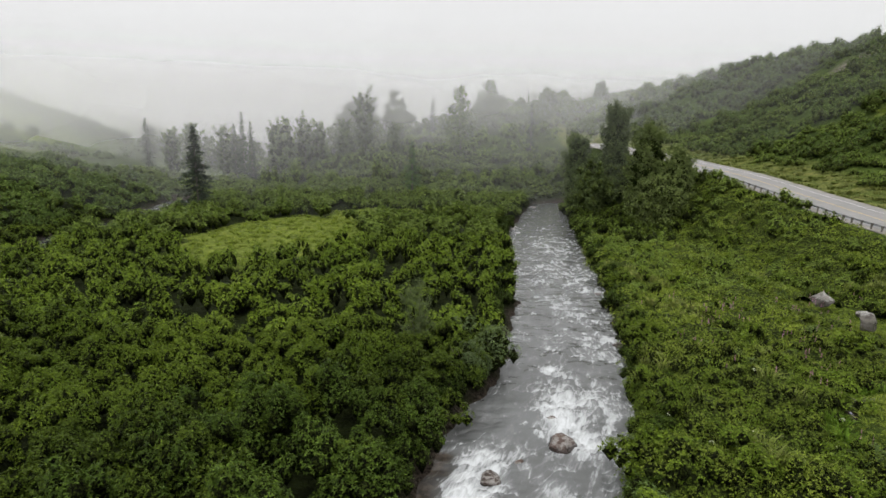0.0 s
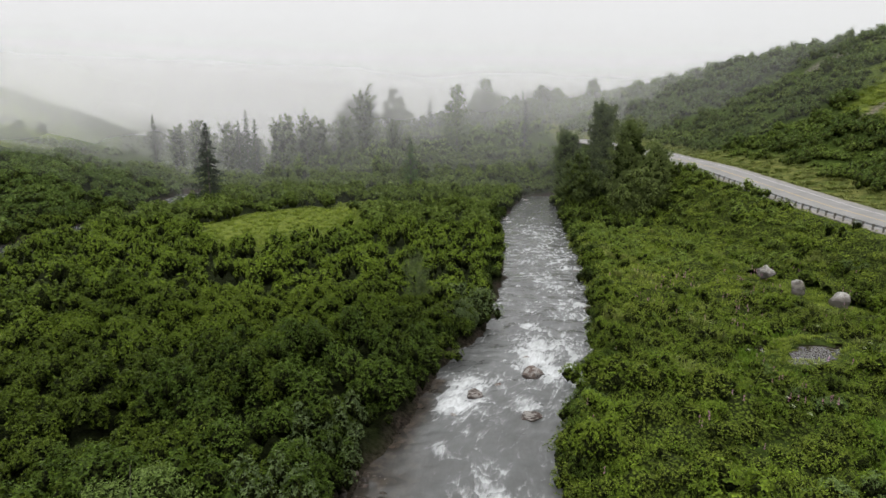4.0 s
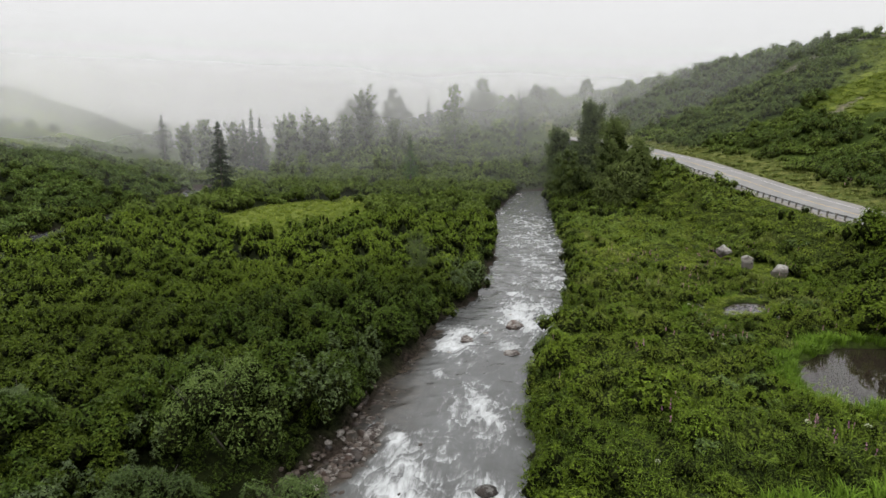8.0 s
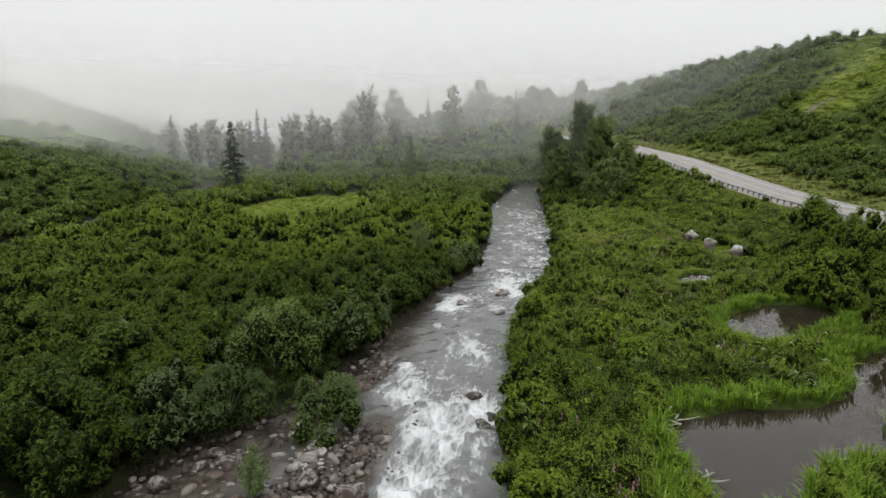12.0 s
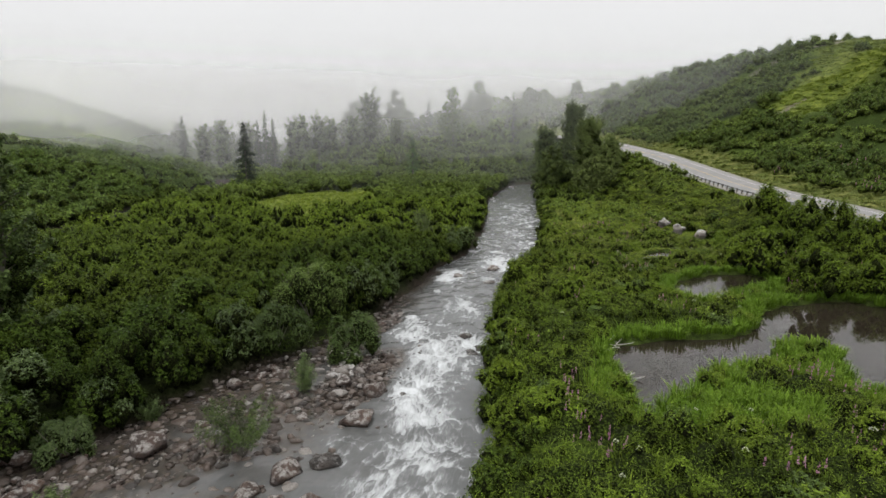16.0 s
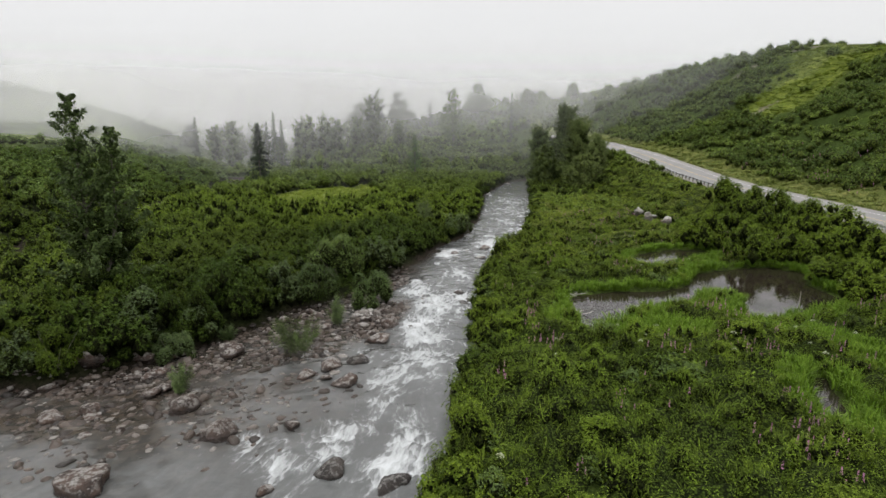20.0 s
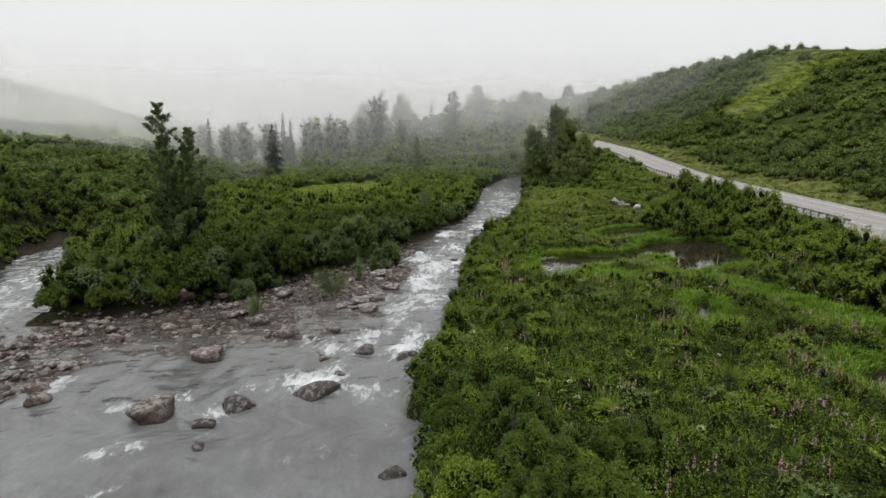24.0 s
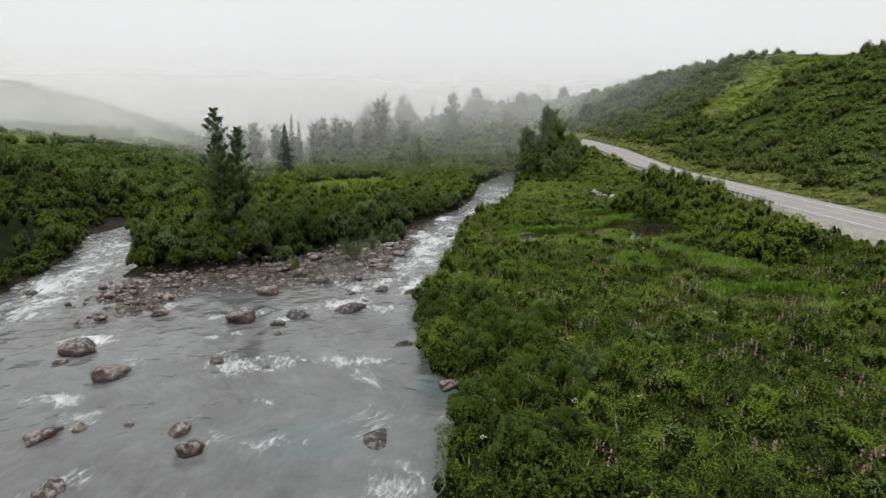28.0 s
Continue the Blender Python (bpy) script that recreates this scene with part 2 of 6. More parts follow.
ROCK = rock_material("river_rock", (0.062, 0.037, 0.027), (0.155, 0.095, 0.07), (0.38, 0.355, 0.33), 0.62)
ROCK_PALE = rock_material("pale_granite", (0.3, 0.265, 0.24), (0.4, 0.36, 0.33), (0.52, 0.5, 0.48), 0.8)
ROCK_DARK = rock_material("dark_wet_rock", (0.04, 0.031, 0.026), (0.085, 0.066, 0.055), (0.24, 0.23, 0.215), 0.4)

STONE_MIX, nodes, links, bsdf = material("mixed_river_gravel")
nt = STONE_MIX.node_tree
each = nodes.new("ShaderNodeNewGeometry")
hue = nodes.new("ShaderNodeValToRGB")
for at, tone in ((0.0, (0.016, 0.012, 0.01)), (0.45, (0.05, 0.034, 0.025)), (0.8, (0.105, 0.078, 0.062)), (1.0, (0.26, 0.24, 0.22))):
    e = hue.color_ramp.elements[0] if at == 0.0 else hue.color_ramp.elements[-1] if at == 1.0 else hue.color_ramp.elements.new(at)
    e.position, e.color = at, (*tone, 1)
links.new(each.outputs["Random Per Island"], hue.inputs["Fac"])
links.new(mix_colour(nt, hue.outputs["Color"], (0.03, 0.025, 0.02), maths_clamp(nt, noise_fac(nt, 9.0, 5, 0.4, 0.65), 0.5, 0.0)), bsdf.inputs["Base Color"])
bsdf.inputs["Roughness"].default_value = 0.5
bump(nt, bsdf, noise_fac(nt, 14.0, 5), 0.5, 0.04)

# glacial water: milky grey, with white foam where the current breaks
WATER, nodes, links, bsdf = material("glacial_river_water")
nt = WATER.node_tree
attr = nodes.new("ShaderNodeAttribute")
attr.attribute_name = "churn"
flow = nodes.new("ShaderNodeAttribute")
flow.attribute_name = "flow"
curl = nodes.new("ShaderNodeTexNoise")
curl.inputs["Scale"].default_value, curl.inputs["Detail"].default_value = 0.55, 4
links.new(flow.outputs["Vector"], curl.inputs["Vector"])
swirl = nodes.new("ShaderNodeVectorMath")
swirl.operation = "MULTIPLY_ADD"
links.new(curl.outputs["Color"], swirl.inputs[0])
swirl.inputs[1].default_value = (0.6, 1.0, 0.0)
links.new(flow.outputs["Vector"], swirl.inputs[2])
def streaks(along, across, detail, lo, hi, rough=0.6, course=None):
    mp = nodes.new("ShaderNodeMapping")
    mp.inputs["Scale"].default_value = (across, along, 1.0)
    links.new((course or swirl).outputs["Vector"], mp.inputs["Vector"])
    return noise_fac(nt, 1.0, detail, lo, hi, mp.outputs["Vector"], rough)
def maths(op, a, b, clamp=False):
    n = nodes.new("ShaderNodeMath")
    n.operation, n.use_clamp = op, clamp
    for i, v in enumerate((a, b)):
        if isinstance(v, bpy.types.NodeSocket):
            links.new(v, n.inputs[i])
        else:
            n.inputs[i].default_value = v
    return n.outputs[0]
s_big = streaks(0.26, 0.5, 4, 0.3, 0.7)
s_mid = streaks(0.7, 1.6, 5, 0.28, 0.72, 0.62)
s_fine = streaks(1.1, 4.6, 6, 0.28, 0.72, 0.7)
def breakers(step, bend, wide, seed):
    """Standing waves across the current: a sharp upstream lip, and foam that thins out downstream."""
    mp = nodes.new("ShaderNodeMapping")
    mp.inputs["Scale"].default_value = (wide, 0.45 / step, 1.0)
    mp.inputs["Location"].default_value = (seed, seed * 2.0, 0.0)
    links.new(flow.outputs["Vector"], mp.inputs["Vector"])
    warp = nodes.new("ShaderNodeTexNoise")
    warp.inputs["Scale"].default_value, warp.inputs["Detail"].default_value, warp.inputs["Roughness"].default_value = 1.0, 3, 0.5
    links.new(mp.outputs["Vector"], warp.inputs["Vector"])
    along = nodes.new("ShaderNodeSeparateXYZ")
    links.new(flow.outputs["Vector"], along.inputs[0])
    phase = maths("FRACT", maths("ADD", maths("MULTIPLY", along.outputs["Y"], 1.0 / step), maths("MULTIPLY", warp.outputs["Fac"], bend)), 0.0)
    lip = nodes.new("ShaderNodeMapRange")
    lip.interpolation_type = "SMOOTHSTEP"
    lip.inputs["From Min"].default_value, lip.inputs["From Max"].default_value = 0.0, 0.12
    links.new(phase, lip.inputs["Value"])
    return maths("MULTIPLY", lip.outputs["Result"], maths("POWER", maths("SUBTRACT", 1.0, phase), 1.6))


b_big = breakers(4.6, 7.0, 0.22, 3.0)
b_small = breakers(1.9, 7.0, 0.5, 8.0)
veil = maths("ADD", maths("MULTIPLY", s_big, 0.2), maths("ADD", maths("MULTIPLY", s_mid, 0.2), maths("MULTIPLY", s_fine, 0.28)))
grain = maths("ADD", veil, maths("ADD", maths("MULTIPLY", b_big, 0.2), maths("MULTIPLY", b_small, 0.16)))
foam = maths("SUBTRACT", maths("ADD", grain, maths("MULTIPLY", attr.outputs["Fac"], 0.7)), 0.9)
ramp = nodes.new("ShaderNodeMapRange")
ramp.interpolation_type = "SMOOTHSTEP"
ramp.inputs["From Min"].default_value, ramp.inputs["From Max"].default_value = 0.0, 0.56
links.new(foam, ramp.inputs["Value"])
cloudy = noise_fac(nt, 0.16, 4, 0.35, 0.65)
cloud2 = noise_fac(nt, 0.55, 5, 0.35, 0.65)
silt = mix_colour(nt, (0.068, 0.07, 0.069), (0.118, 0.123, 0.123), cloudy)
# mottles put the swells' uneven reflection into the water's own colour
silt = mix_colour(nt, silt, (0.06, 0.06, 0.056), maths("MULTIPLY", cloud2, 0.35))
silt = mix_colour(nt, silt, (0.22, 0.225, 0.225), maths("MULTIPLY", maths("MULTIPLY", s_big, s_mid), 0.5))
silt = mix_colour(nt, silt, (0.05, 0.05, 0.048), maths("MULTIPLY", s_fine, 0.3))
cove = nodes.new("ShaderNodeAttribute")
cove.attribute_name = "cove"
silt = mix_colour(nt, silt, (0.05, 0.15, 0.14), cove.outputs["Fac"])
shoal = nodes.new("ShaderNodeAttribute")
shoal.attribute_name = "shoal"
pebbles = nodes.new("ShaderNodeTexVoronoi")
pebbles.inputs["Scale"].default_value = 1.9
pos = nodes.new("ShaderNodeNewGeometry")
links.new(pos.outputs["Position"], pebbles.inputs["Vector"])
tone = nodes.new("ShaderNodeSeparateColor")
links.new(pebbles.outputs["Color"], tone.inputs["Color"])
bed = mix_colour(nt, (0.022, 0.017, 0.012), (0.085, 0.064, 0.046), tone.outputs["Red"])
bed = mix_colour(nt, bed, (0.014, 0.012, 0.009), maths("MULTIPLY", noise_fac(nt, 1.8, 6, 0.4, 0.66, rough=0.75), 0.8))
silt = mix_colour(nt, silt, bed, maths("MULTIPLY", shoal.outputs["Fac"], maths("ADD", 0.72, maths("MULTIPLY", s_mid, 0.28))))
links.new(mix_colour(nt, silt, (0.56, 0.575, 0.585), ramp.outputs["Result"]), bsdf.inputs["Base Color"])
rgh = nodes.new("ShaderNodeMapRange")
rgh.inputs["To Min"].default_value, rgh.inputs["To Max"].default_value = 0.12, 0.7
links.new(ramp.outputs["Result"], rgh.inputs["Value"])
links.new(rgh.outputs["Result"], bsdf.inputs["Roughness"])
bsdf.inputs["IOR"].default_value = 1.33
crests = streaks(1.1, 0.8, 2, 0.25, 0.75, 0.45, flow)
swell = streaks(0.42, 0.3, 2, 0.25, 0.75, 0.45, flow)
calm = maths("SUBTRACT", 1.0, maths("MULTIPLY", shoal.outputs["Fac"], 0.75))
bump(nt, bsdf, maths("MULTIPLY", calm, maths("ADD", maths("MULTIPLY", swell, 1.6), maths("MULTIPLY", crests, 0.7))), 0.27, 0.35)

POND_WATER, nodes, links, bsdf = material("dark_pond_water")
bsdf.inputs["Base Color"].default_value = (0.022, 0.018, 0.012, 1)
bsdf.inputs["Roughness"].default_value = 0.04
bsdf.inputs["IOR"].default_value = 1.33
bump(POND_WATER.node_tree, bsdf, noise_fac(POND_WATER.node_tree, 1.2, 2), 0.02, 0.02)


def fog_material(name, density, top, seed):
    """Drifting fog: white, lit by the sky, see-through, thickening upwards into the cloud."""
    m, nodes, links, bsdf = material(name)
    nt = m.node_tree
    nodes.remove(bsdf)
    white = nodes.new("ShaderNodeBsdfDiffuse")
    white.inputs["Color"].default_value = (0.98, 0.97, 0.985, 1)
    back = nodes.new("ShaderNodeBsdfTranslucent")
    back.inputs["Color"].default_value = (0.98, 0.97, 0.985, 1)
    body = nodes.new("ShaderNodeMixShader")
    body.inputs[0].default_value = 0.5
    links.new(white.outputs[0], body.inputs[1])
    links.new(back.outputs[0], body.inputs[2])
    clear = nodes.new("ShaderNodeBsdfTransparent")
    g = nodes.new("ShaderNodeNewGeometry")
    sep = nodes.new("ShaderNodeSeparateXYZ")
    links.new(g.outputs["Position"], sep.inputs[0])
    rise = nodes.new("ShaderNodeMapRange")
    rise.interpolation_type = "SMOOTHSTEP"
    rise.inputs["From Min"].default_value, rise.inputs["From Max"].default_value = 4.0, 32.0
    rise.inputs["To Min"].default_value, rise.inputs["To Max"].default_value = density, top
    links.new(sep.outputs["Z"], rise.inputs["Value"])
    fade = nodes.new("ShaderNodeMapRange")
    fade.interpolation_type = "SMOOTHSTEP"
    fade.inputs["From Min"].default_value, fade.inputs["From Max"].default_value = 34.0, 76.0
    fade.inputs["To Min"].default_value, fade.inputs["To Max"].default_value = 1.0, 0.0
    links.new(sep.outputs["Z"], fade.inputs["Value"])
    thick = nodes.new("ShaderNodeMath")
    thick.operation = "MULTIPLY"
    links.new(rise.outputs["Result"], thick.inputs[0])
    links.new(fade.outputs["Result"], thick.inputs[1])
    mp = nodes.new("ShaderNodeMapping")
    mp.inputs["Location"].default_value = (seed * 37.0, seed * 11.0, seed * 5.0)
    links.new(g.outputs["Position"], mp.inputs["Vector"])
    drift = noise_fac(nt, 0.011, 4, 0.3, 0.7, mp.outputs["Vector"])
    lift = nodes.new("ShaderNodeMapRange")
    lift.inputs["To Min"].default_value, lift.inputs["To Max"].default_value = 0.75, 1.25
    links.new(drift, lift.inputs["Value"])
    a = nodes.new("ShaderNodeMath")
    a.operation = "MULTIPLY"
    a.use_clamp = True
    links.new(lift.outputs["Result"], a.inputs[0])
    side = nodes.new("ShaderNodeMapRange")
    side.inputs["From Min"].default_value, side.inputs["From Max"].default_value = -210.0, -10.0
    side.inputs["To Min"].default_value, side.inputs["To Max"].default_value = 1.75, 0.88
    links.new(sep.outputs["X"], side.inputs["Value"])
    drifted = nodes.new("ShaderNodeMath")
    drifted.operation = "MULTIPLY"
    links.new(thick.outputs[0], drifted.inputs[0])
    links.new(side.outputs["Result"], drifted.inputs[1])
    links.new(drifted.outputs[0], a.inputs[1])
    both = nodes.new("ShaderNodeMixShader")
    links.new(a.outputs[0], both.inputs[0])
    links.new(clear.outputs[0], both.inputs[1])
    links.new(body.outputs[0], both.inputs[2])
    links.new(both.outputs[0], nodes["Material Output"].inputs["Surface"])
    return m

# ---- plan: banks, road and ground height ----
RIGHT_Y = (-200, -100, -80, -72, -66, -62.6, -60.6, -58, -55.8, -50, -47.6, -45.8, -44.2, -40, -30, -24, -17, -1, 10, 19, 27, 34.6, 46, 55, 67, 90, 121, 150, 168, 190, 215)
RIGHT_X = (12, 5, 3, 1.6, 2.0, 3.9, 3.8, 1.8, 0.6, -0.2, -0.4, 1.3, -0.7, -1, 1, 0.8, 2.8, 4, 5.7, 7, 10.7, 13.4, 16.2, 17.8, 20.3, 23.5, 28.3, 32.5, 34, 42, 60)
MID_Y = (-25, -24, -23, -21.5, -18.7, -14, -9.2, -4.7, -2.3, 1.1, 6.4, 15, 19.5, 31.4, 40, 46.6, 64, 83, 128, 185, 215)
MID_X = (-38, -34, -28, -25.5, -23.2, -20.4, -17.2, -15, -12.8, -10.2, -7.3, -5.7, -4, -1, 3, 4.8, 7.8, 9.9, 13.9, 27.5, 55)
ISLE_Y = (-25, -20, 7.6, 17, 60, 100, 147, 220, 400)
ISLE_X = (-38, -41, -57, -61, -70, -74, -76, -92, -140)
LEFT_Y = (-200, -60, -35, -27, -12, 10, 21, 60, 100, 147, 220, 400)
LEFT_X = (-62, -50, -48.5, -50.5, -55.3, -67.5, -70.5, -79, -84, -88, -106, -150)
ROAD_Y = (-200, -40, 0, 50, 90, 110, 150, 200, 250, 350, 500)
ROAD_X = (54, 61.6, 62.6, 63.8, 63.4, 62, 57.5, 52, 49, 36, 0)
GRADE_Y = (-200, -40, 0, 43, 62, 78, 88, 101, 118, 150, 200, 250, 350, 500)
GRADE_Z = (4.2, 5.5, 5.6, 6.0, 6.3, 7.1, 7.9, 9.2, 11.0, 13.2, 15.2, 16.5, 18.0, 20.0)
CREST_Y = (-200, 60, 108, 129, 150, 181, 221, 260, 300, 340, 500)
CREST_X = (150, 150, 151, 152, 153, 152, 126, 111, 99, 90, 60)
CREST_Z = (42, 43, 43.8, 45.2, 47.5, 51.2, 47, 42, 37.5, 34, 30)
SPUR_X = (-80, -62, -28, 0, 39, 74, 98, 150)
SPUR_Z = (-4, 6, 14, 21, 28, 33, 36.5, 38)
POND_Z, POOL_Z = 1.4, 1.15
POND = [(13.9, -3), (20, -2), (26, -1), (28.5, 1.5), (31, 5.5), (35.4, 7.7), (41.6, 8.6), (44, 6), (41.5, 1.2), (42, -5), (38, -8.3),
        (33, -9.5), (30, -11.5), (28.4, -11.5), (29.6, -8), (31.5, -5), (31, -2.8), (28.6, -2.4), (26.4, -3.8), (24.8, -6.6), (20, -8), (15, -12.6), (12.5, -15), (13.4, -10), (12.9, -6.2)]
POOL = [(25.5, 13), (27.5, 17), (33, 20.2), (38, 20.2), (38.8, 17), (36, 14.5), (32.5, 12.8), (30, 10.5), (27.4, 9.7), (25.8, 11.5)]
PUDDLE = [(27.0, 28.6), (29.4, 31.4), (32, 32.6), (33.2, 31), (30.0, 28.4)]

DITCH = [(29.0, -43.0), (31, -40.2), (35, -39.6), (38, -41.4), (36, -45.0), (32, -45.4)]
SLIT = [(23.3, -30.0), (25.7, -24.6), (26.6, -24.2), (24.3, -30.2)]


def smooth(a):
    a = np.clip(a, 0, 1)
    return a * a * (3 - 2 * a)


def waves(x, y, scale, seed, octaves=3):
    """Cheap smooth noise from crossing sines, about -1 to 1."""
    rng = np.random.RandomState(seed)
    out, amp, tot = 0, 1.0, 0.0
    for o in range(octaves):
        for k in range(4):
            a = rng.uniform(0, math.pi)
            ph = rng.uniform(0, 6.28, 2)
            w = 6.28 / scale * (2 ** o) * rng.uniform(0.7, 1.3)
            u = x * math.cos(a) + y * math.sin(a)
            v = -x * math.sin(a) + y * math.cos(a)
            out = out + amp * np.sin(u * w + ph[0] + 1.3 * np.sin(v * w * 0.6 + ph[1])) / 2.6
        tot += amp
        amp *= 0.5
    return out / tot


def level(y):
    return -0.025 * np.clip(y, -220, 700)


def channel(x, y):
    """Metres inside the water's edge of the nearer channel; negative on land."""
    wob = 0.45 * waves(x, y, 9, 3, 2)
    main = np.minimum(x - np.interp(y, MID_Y, MID_X), np.interp(y, RIGHT_Y, RIGHT_X) - x)
    main = np.where(y > 212, -20.0, main)
    side = np.minimum(x - np.interp(y, LEFT_Y, LEFT_X), np.interp(y, ISLE_Y, ISLE_X) - x)
    wide = np.minimum(x - np.interp(y, LEFT_Y, LEFT_X), np.interp(y, RIGHT_Y, RIGHT_X) - x)
    d = np.where(y < -24.5, wide, np.maximum(main, side))
    # round the head of the island off
    head = np.hypot((x + 37.0) / 1.0, (y + 24.5) / 1.0) - 2.5
    d = np.where(np.abs(y + 24.5) < 6, np.minimum(d, np.where(y < -24.5, head, d)), d)
    return d + wob


def polygon_depth(x, y, poly):
    """Metres inside a polygon (positive) or outside it (negative)."""
    inside = np.zeros(np.shape(x), bool)
    dist = np.full(np.shape(x), 1e9)
    n = len(poly)
    for i in range(n):
        (x0, y0), (x1, y1) = poly[i], poly[(i + 1) % n]
        cross = ((y0 > y) != (y1 > y)) & (x < (x1 - x0) * (y - y0) / (y1 - y0 + 1e-9) + x0)
        inside ^= cross
        lx, ly = x1 - x0, y1 - y0
        t = np.clip(((x - x0) * lx + (y - y0) * ly) / (lx * lx + ly * ly), 0, 1)
        dist = np.minimum(dist, np.hypot(x - x0 - t * lx, y - y0 - t * ly))
    return np.where(inside, dist, -dist)


def pond_depth(x, y):
    return np.maximum(np.maximum(polygon_depth(x, y, POND), polygon_depth(x, y, POOL)), np.maximum(polygon_depth(x, y, PUDDLE), np.maximum(polygon_depth(x, y, DITCH), polygon_depth(x, y, SLIT))))


# bars of cobbles: x, y, half-length, half-width, turn in degrees, height over the water
BARS = [(-6.6, -6.5, 7.0, 2.6, 70, 0.16), (-15.5, -17.5, 10.0, 2.6, 25, -0.06), (-24.5, -22.5, 6.0, 2.2, 20, -0.02), (-33.5, -30.0, 9.0, 3.6, 75, -0.1),
        (-30.5, -40.0, 7.0, 2.6, 70, -0.15), (-6.0, 6.5, 4.0, 1.3, 70, 0.0)]


def bar_height(x, y):
    h = np.full(np.shape(x), -0.6)
    for bx, by, a, b, turn, up in BARS:
        c, s = math.cos(radians(turn)), math.sin(radians(turn))
        u, v = (x - bx) * c + (y - by) * s, -(x - bx) * s + (y - by) * c
        r = np.hypot(u / a, v / b)
        h = np.maximum(h, up - (0.6 + up) * smooth((r - 0.35) / 0.95))
    return h + 0.06 * waves(x, y, 2.2, 21, 2)


def road_x(y):
    return np.interp(y, ROAD_Y, ROAD_X)


def road_z(y):
    return np.interp(y, GRADE_Y, GRADE_Z)


def ground(x, y):
    x, y = np.asarray(x, float), np.asarray(y, float)
    lv = level(y)
    d = channel(x, y)
    bed = np.maximum(-0.15 - 0.5 * smooth(d / 2.0), bar_height(x, y))
    out = -d
    isle_like = 0.15 + 0.85 * smooth(out / 1.6) + 0.5 * smooth((out - 2) / 10)
    right = x > np.interp(y, RIGHT_Y, RIGHT_X)
    left = x < np.interp(y, LEFT_Y, LEFT_X)
    far_left = np.clip(np.interp(y, LEFT_Y, LEFT_X) - x, 0, None)
    land = isle_like + 0.25 * waves(x, y, 14, 5)
    land = np.where(left, land + 0.235 * np.minimum(far_left, 42) * smooth(far_left / 12) + 0.17 * np.clip(far_left - 42, 0, 60) + 34 * np.clip((far_left - 25) / 140, 0, 1.15) * smooth((y - 258) / 70), land)
    # the flat right of the river climbs to the road
    e = road_x(y) - x
    flat = 0.15 + 1.05 * smooth(out / 1.4) + 0.45 * smooth((out - 1) / 5) + 0.22 * waves(x, y, 9, 6)
    toe = np.interp(y, (-60, 0, 60, 100, 150, 200, 250, 400), (9, 11, 13, 14, 16, 30, 60, 90))
    shoulder = np.interp(y, (-200, -45, -14, -2, 6), (12.0, 12.0, 12.0, 7.5, 6.6))
    k = (1 - smooth((e - shoulder) / toe)) * smooth((out - 1.0) / np.interp(y, (0, 60, 150), (4, 10, 22)))
    k = np.where(e < shoulder + 1.0, 1.0, k)
    gap = road_z(y) - 0.16 - lv
    flat = flat + (gap - flat) * k
    verge = np.clip(-e - 6.4, 0, None)
    reach = np.interp(y, CREST_Y, CREST_X) - road_x(y) - 6.4
    up = np.clip(verge / reach, 0, 1)
    over = np.clip(verge - reach, 0, None)
    hill = gap + (np.interp(y, CREST_Y, CREST_Z) - road_z(y)) * (0.35 * up + 0.65 * smooth(up)) - 0.3 * over * smooth(over / 25)
    hill = hill - 0.25 * smooth(verge / 2) * (1 - smooth((verge - 2) / 5)) + smooth(verge / 25) * ((2.8 - 1.9 * smooth((up - 0.55) / 0.4)) * waves(x, y, 40, 8) + 0.6 * waves(x, y, 17, 9, 2))
    flat = np.where(e < -6.4, hill, flat)
    z = np.where(right, flat, land)
    z = np.where(d > 0, bed, z)
    z = z + lv
    # a wooded spur closes the valley
    spur = np.interp(x + 6 * waves(x, y, 70, 12, 2), SPUR_X, SPUR_Z) - lv
    z = np.where(y > 188, np.maximum(z, lv + spur * smooth((y - 196) / 132) + 1.2 * smooth((y - 188) / 20)), z)
    p = np.maximum(polygon_depth(x, y, POND) , polygon_depth(x, y, PUDDLE))
    z = np.where(p > -3.0, z + (1.75 - z) * smooth((p + 3.0) / 2.2), z)
    z = np.where(p > -0.35, 1.75 - 1.1 * smooth((p + 0.35) / 0.9), z)
    q = polygon_depth(x, y, POOL)
    z = np.where(q > -2.5, z + (1.5 - z) * smooth((q + 2.5) / 2.0), z)
    z = np.where(q > -0.35, 1.5 - 1.1 * smooth((q + 0.35) / 0.9), z)
    for poly, rim in ((DITCH, 2.35), (SLIT, 2.1)):
        q = polygon_depth(x, y, poly)
        z = np.where(q > -2.2, z + (rim - z) * smooth((q + 2.2) / 1.8), z)
        z = np.where(q > -0.3, rim - 1.0 * smooth((q + 0.3) / 0.7), z)
    return z


def meadow(x, y):
    """The open grassy clearing on the island."""
    return (((x + 34) / 17) ** 2 + ((y - 108) / 30) ** 2 < 1 + 0.25 * waves(x, y, 12, 71, 2)) | (((x + 18) / 14) ** 2 + ((y - 142) / 14) ** 2 < 1)


def tongue(x, y):
    """The steep open meadow that runs down the hillside from its crest, 0 to 1."""
    u = np.clip((x - 98) / 54, 0, 1)
    across = np.abs(y - 121 - 26 * u) / (8 + 19 * u)
    return smooth(1.6 - across + 0.35 * waves(x, y, 13, 96, 2)) * smooth((x - 95) / 5)


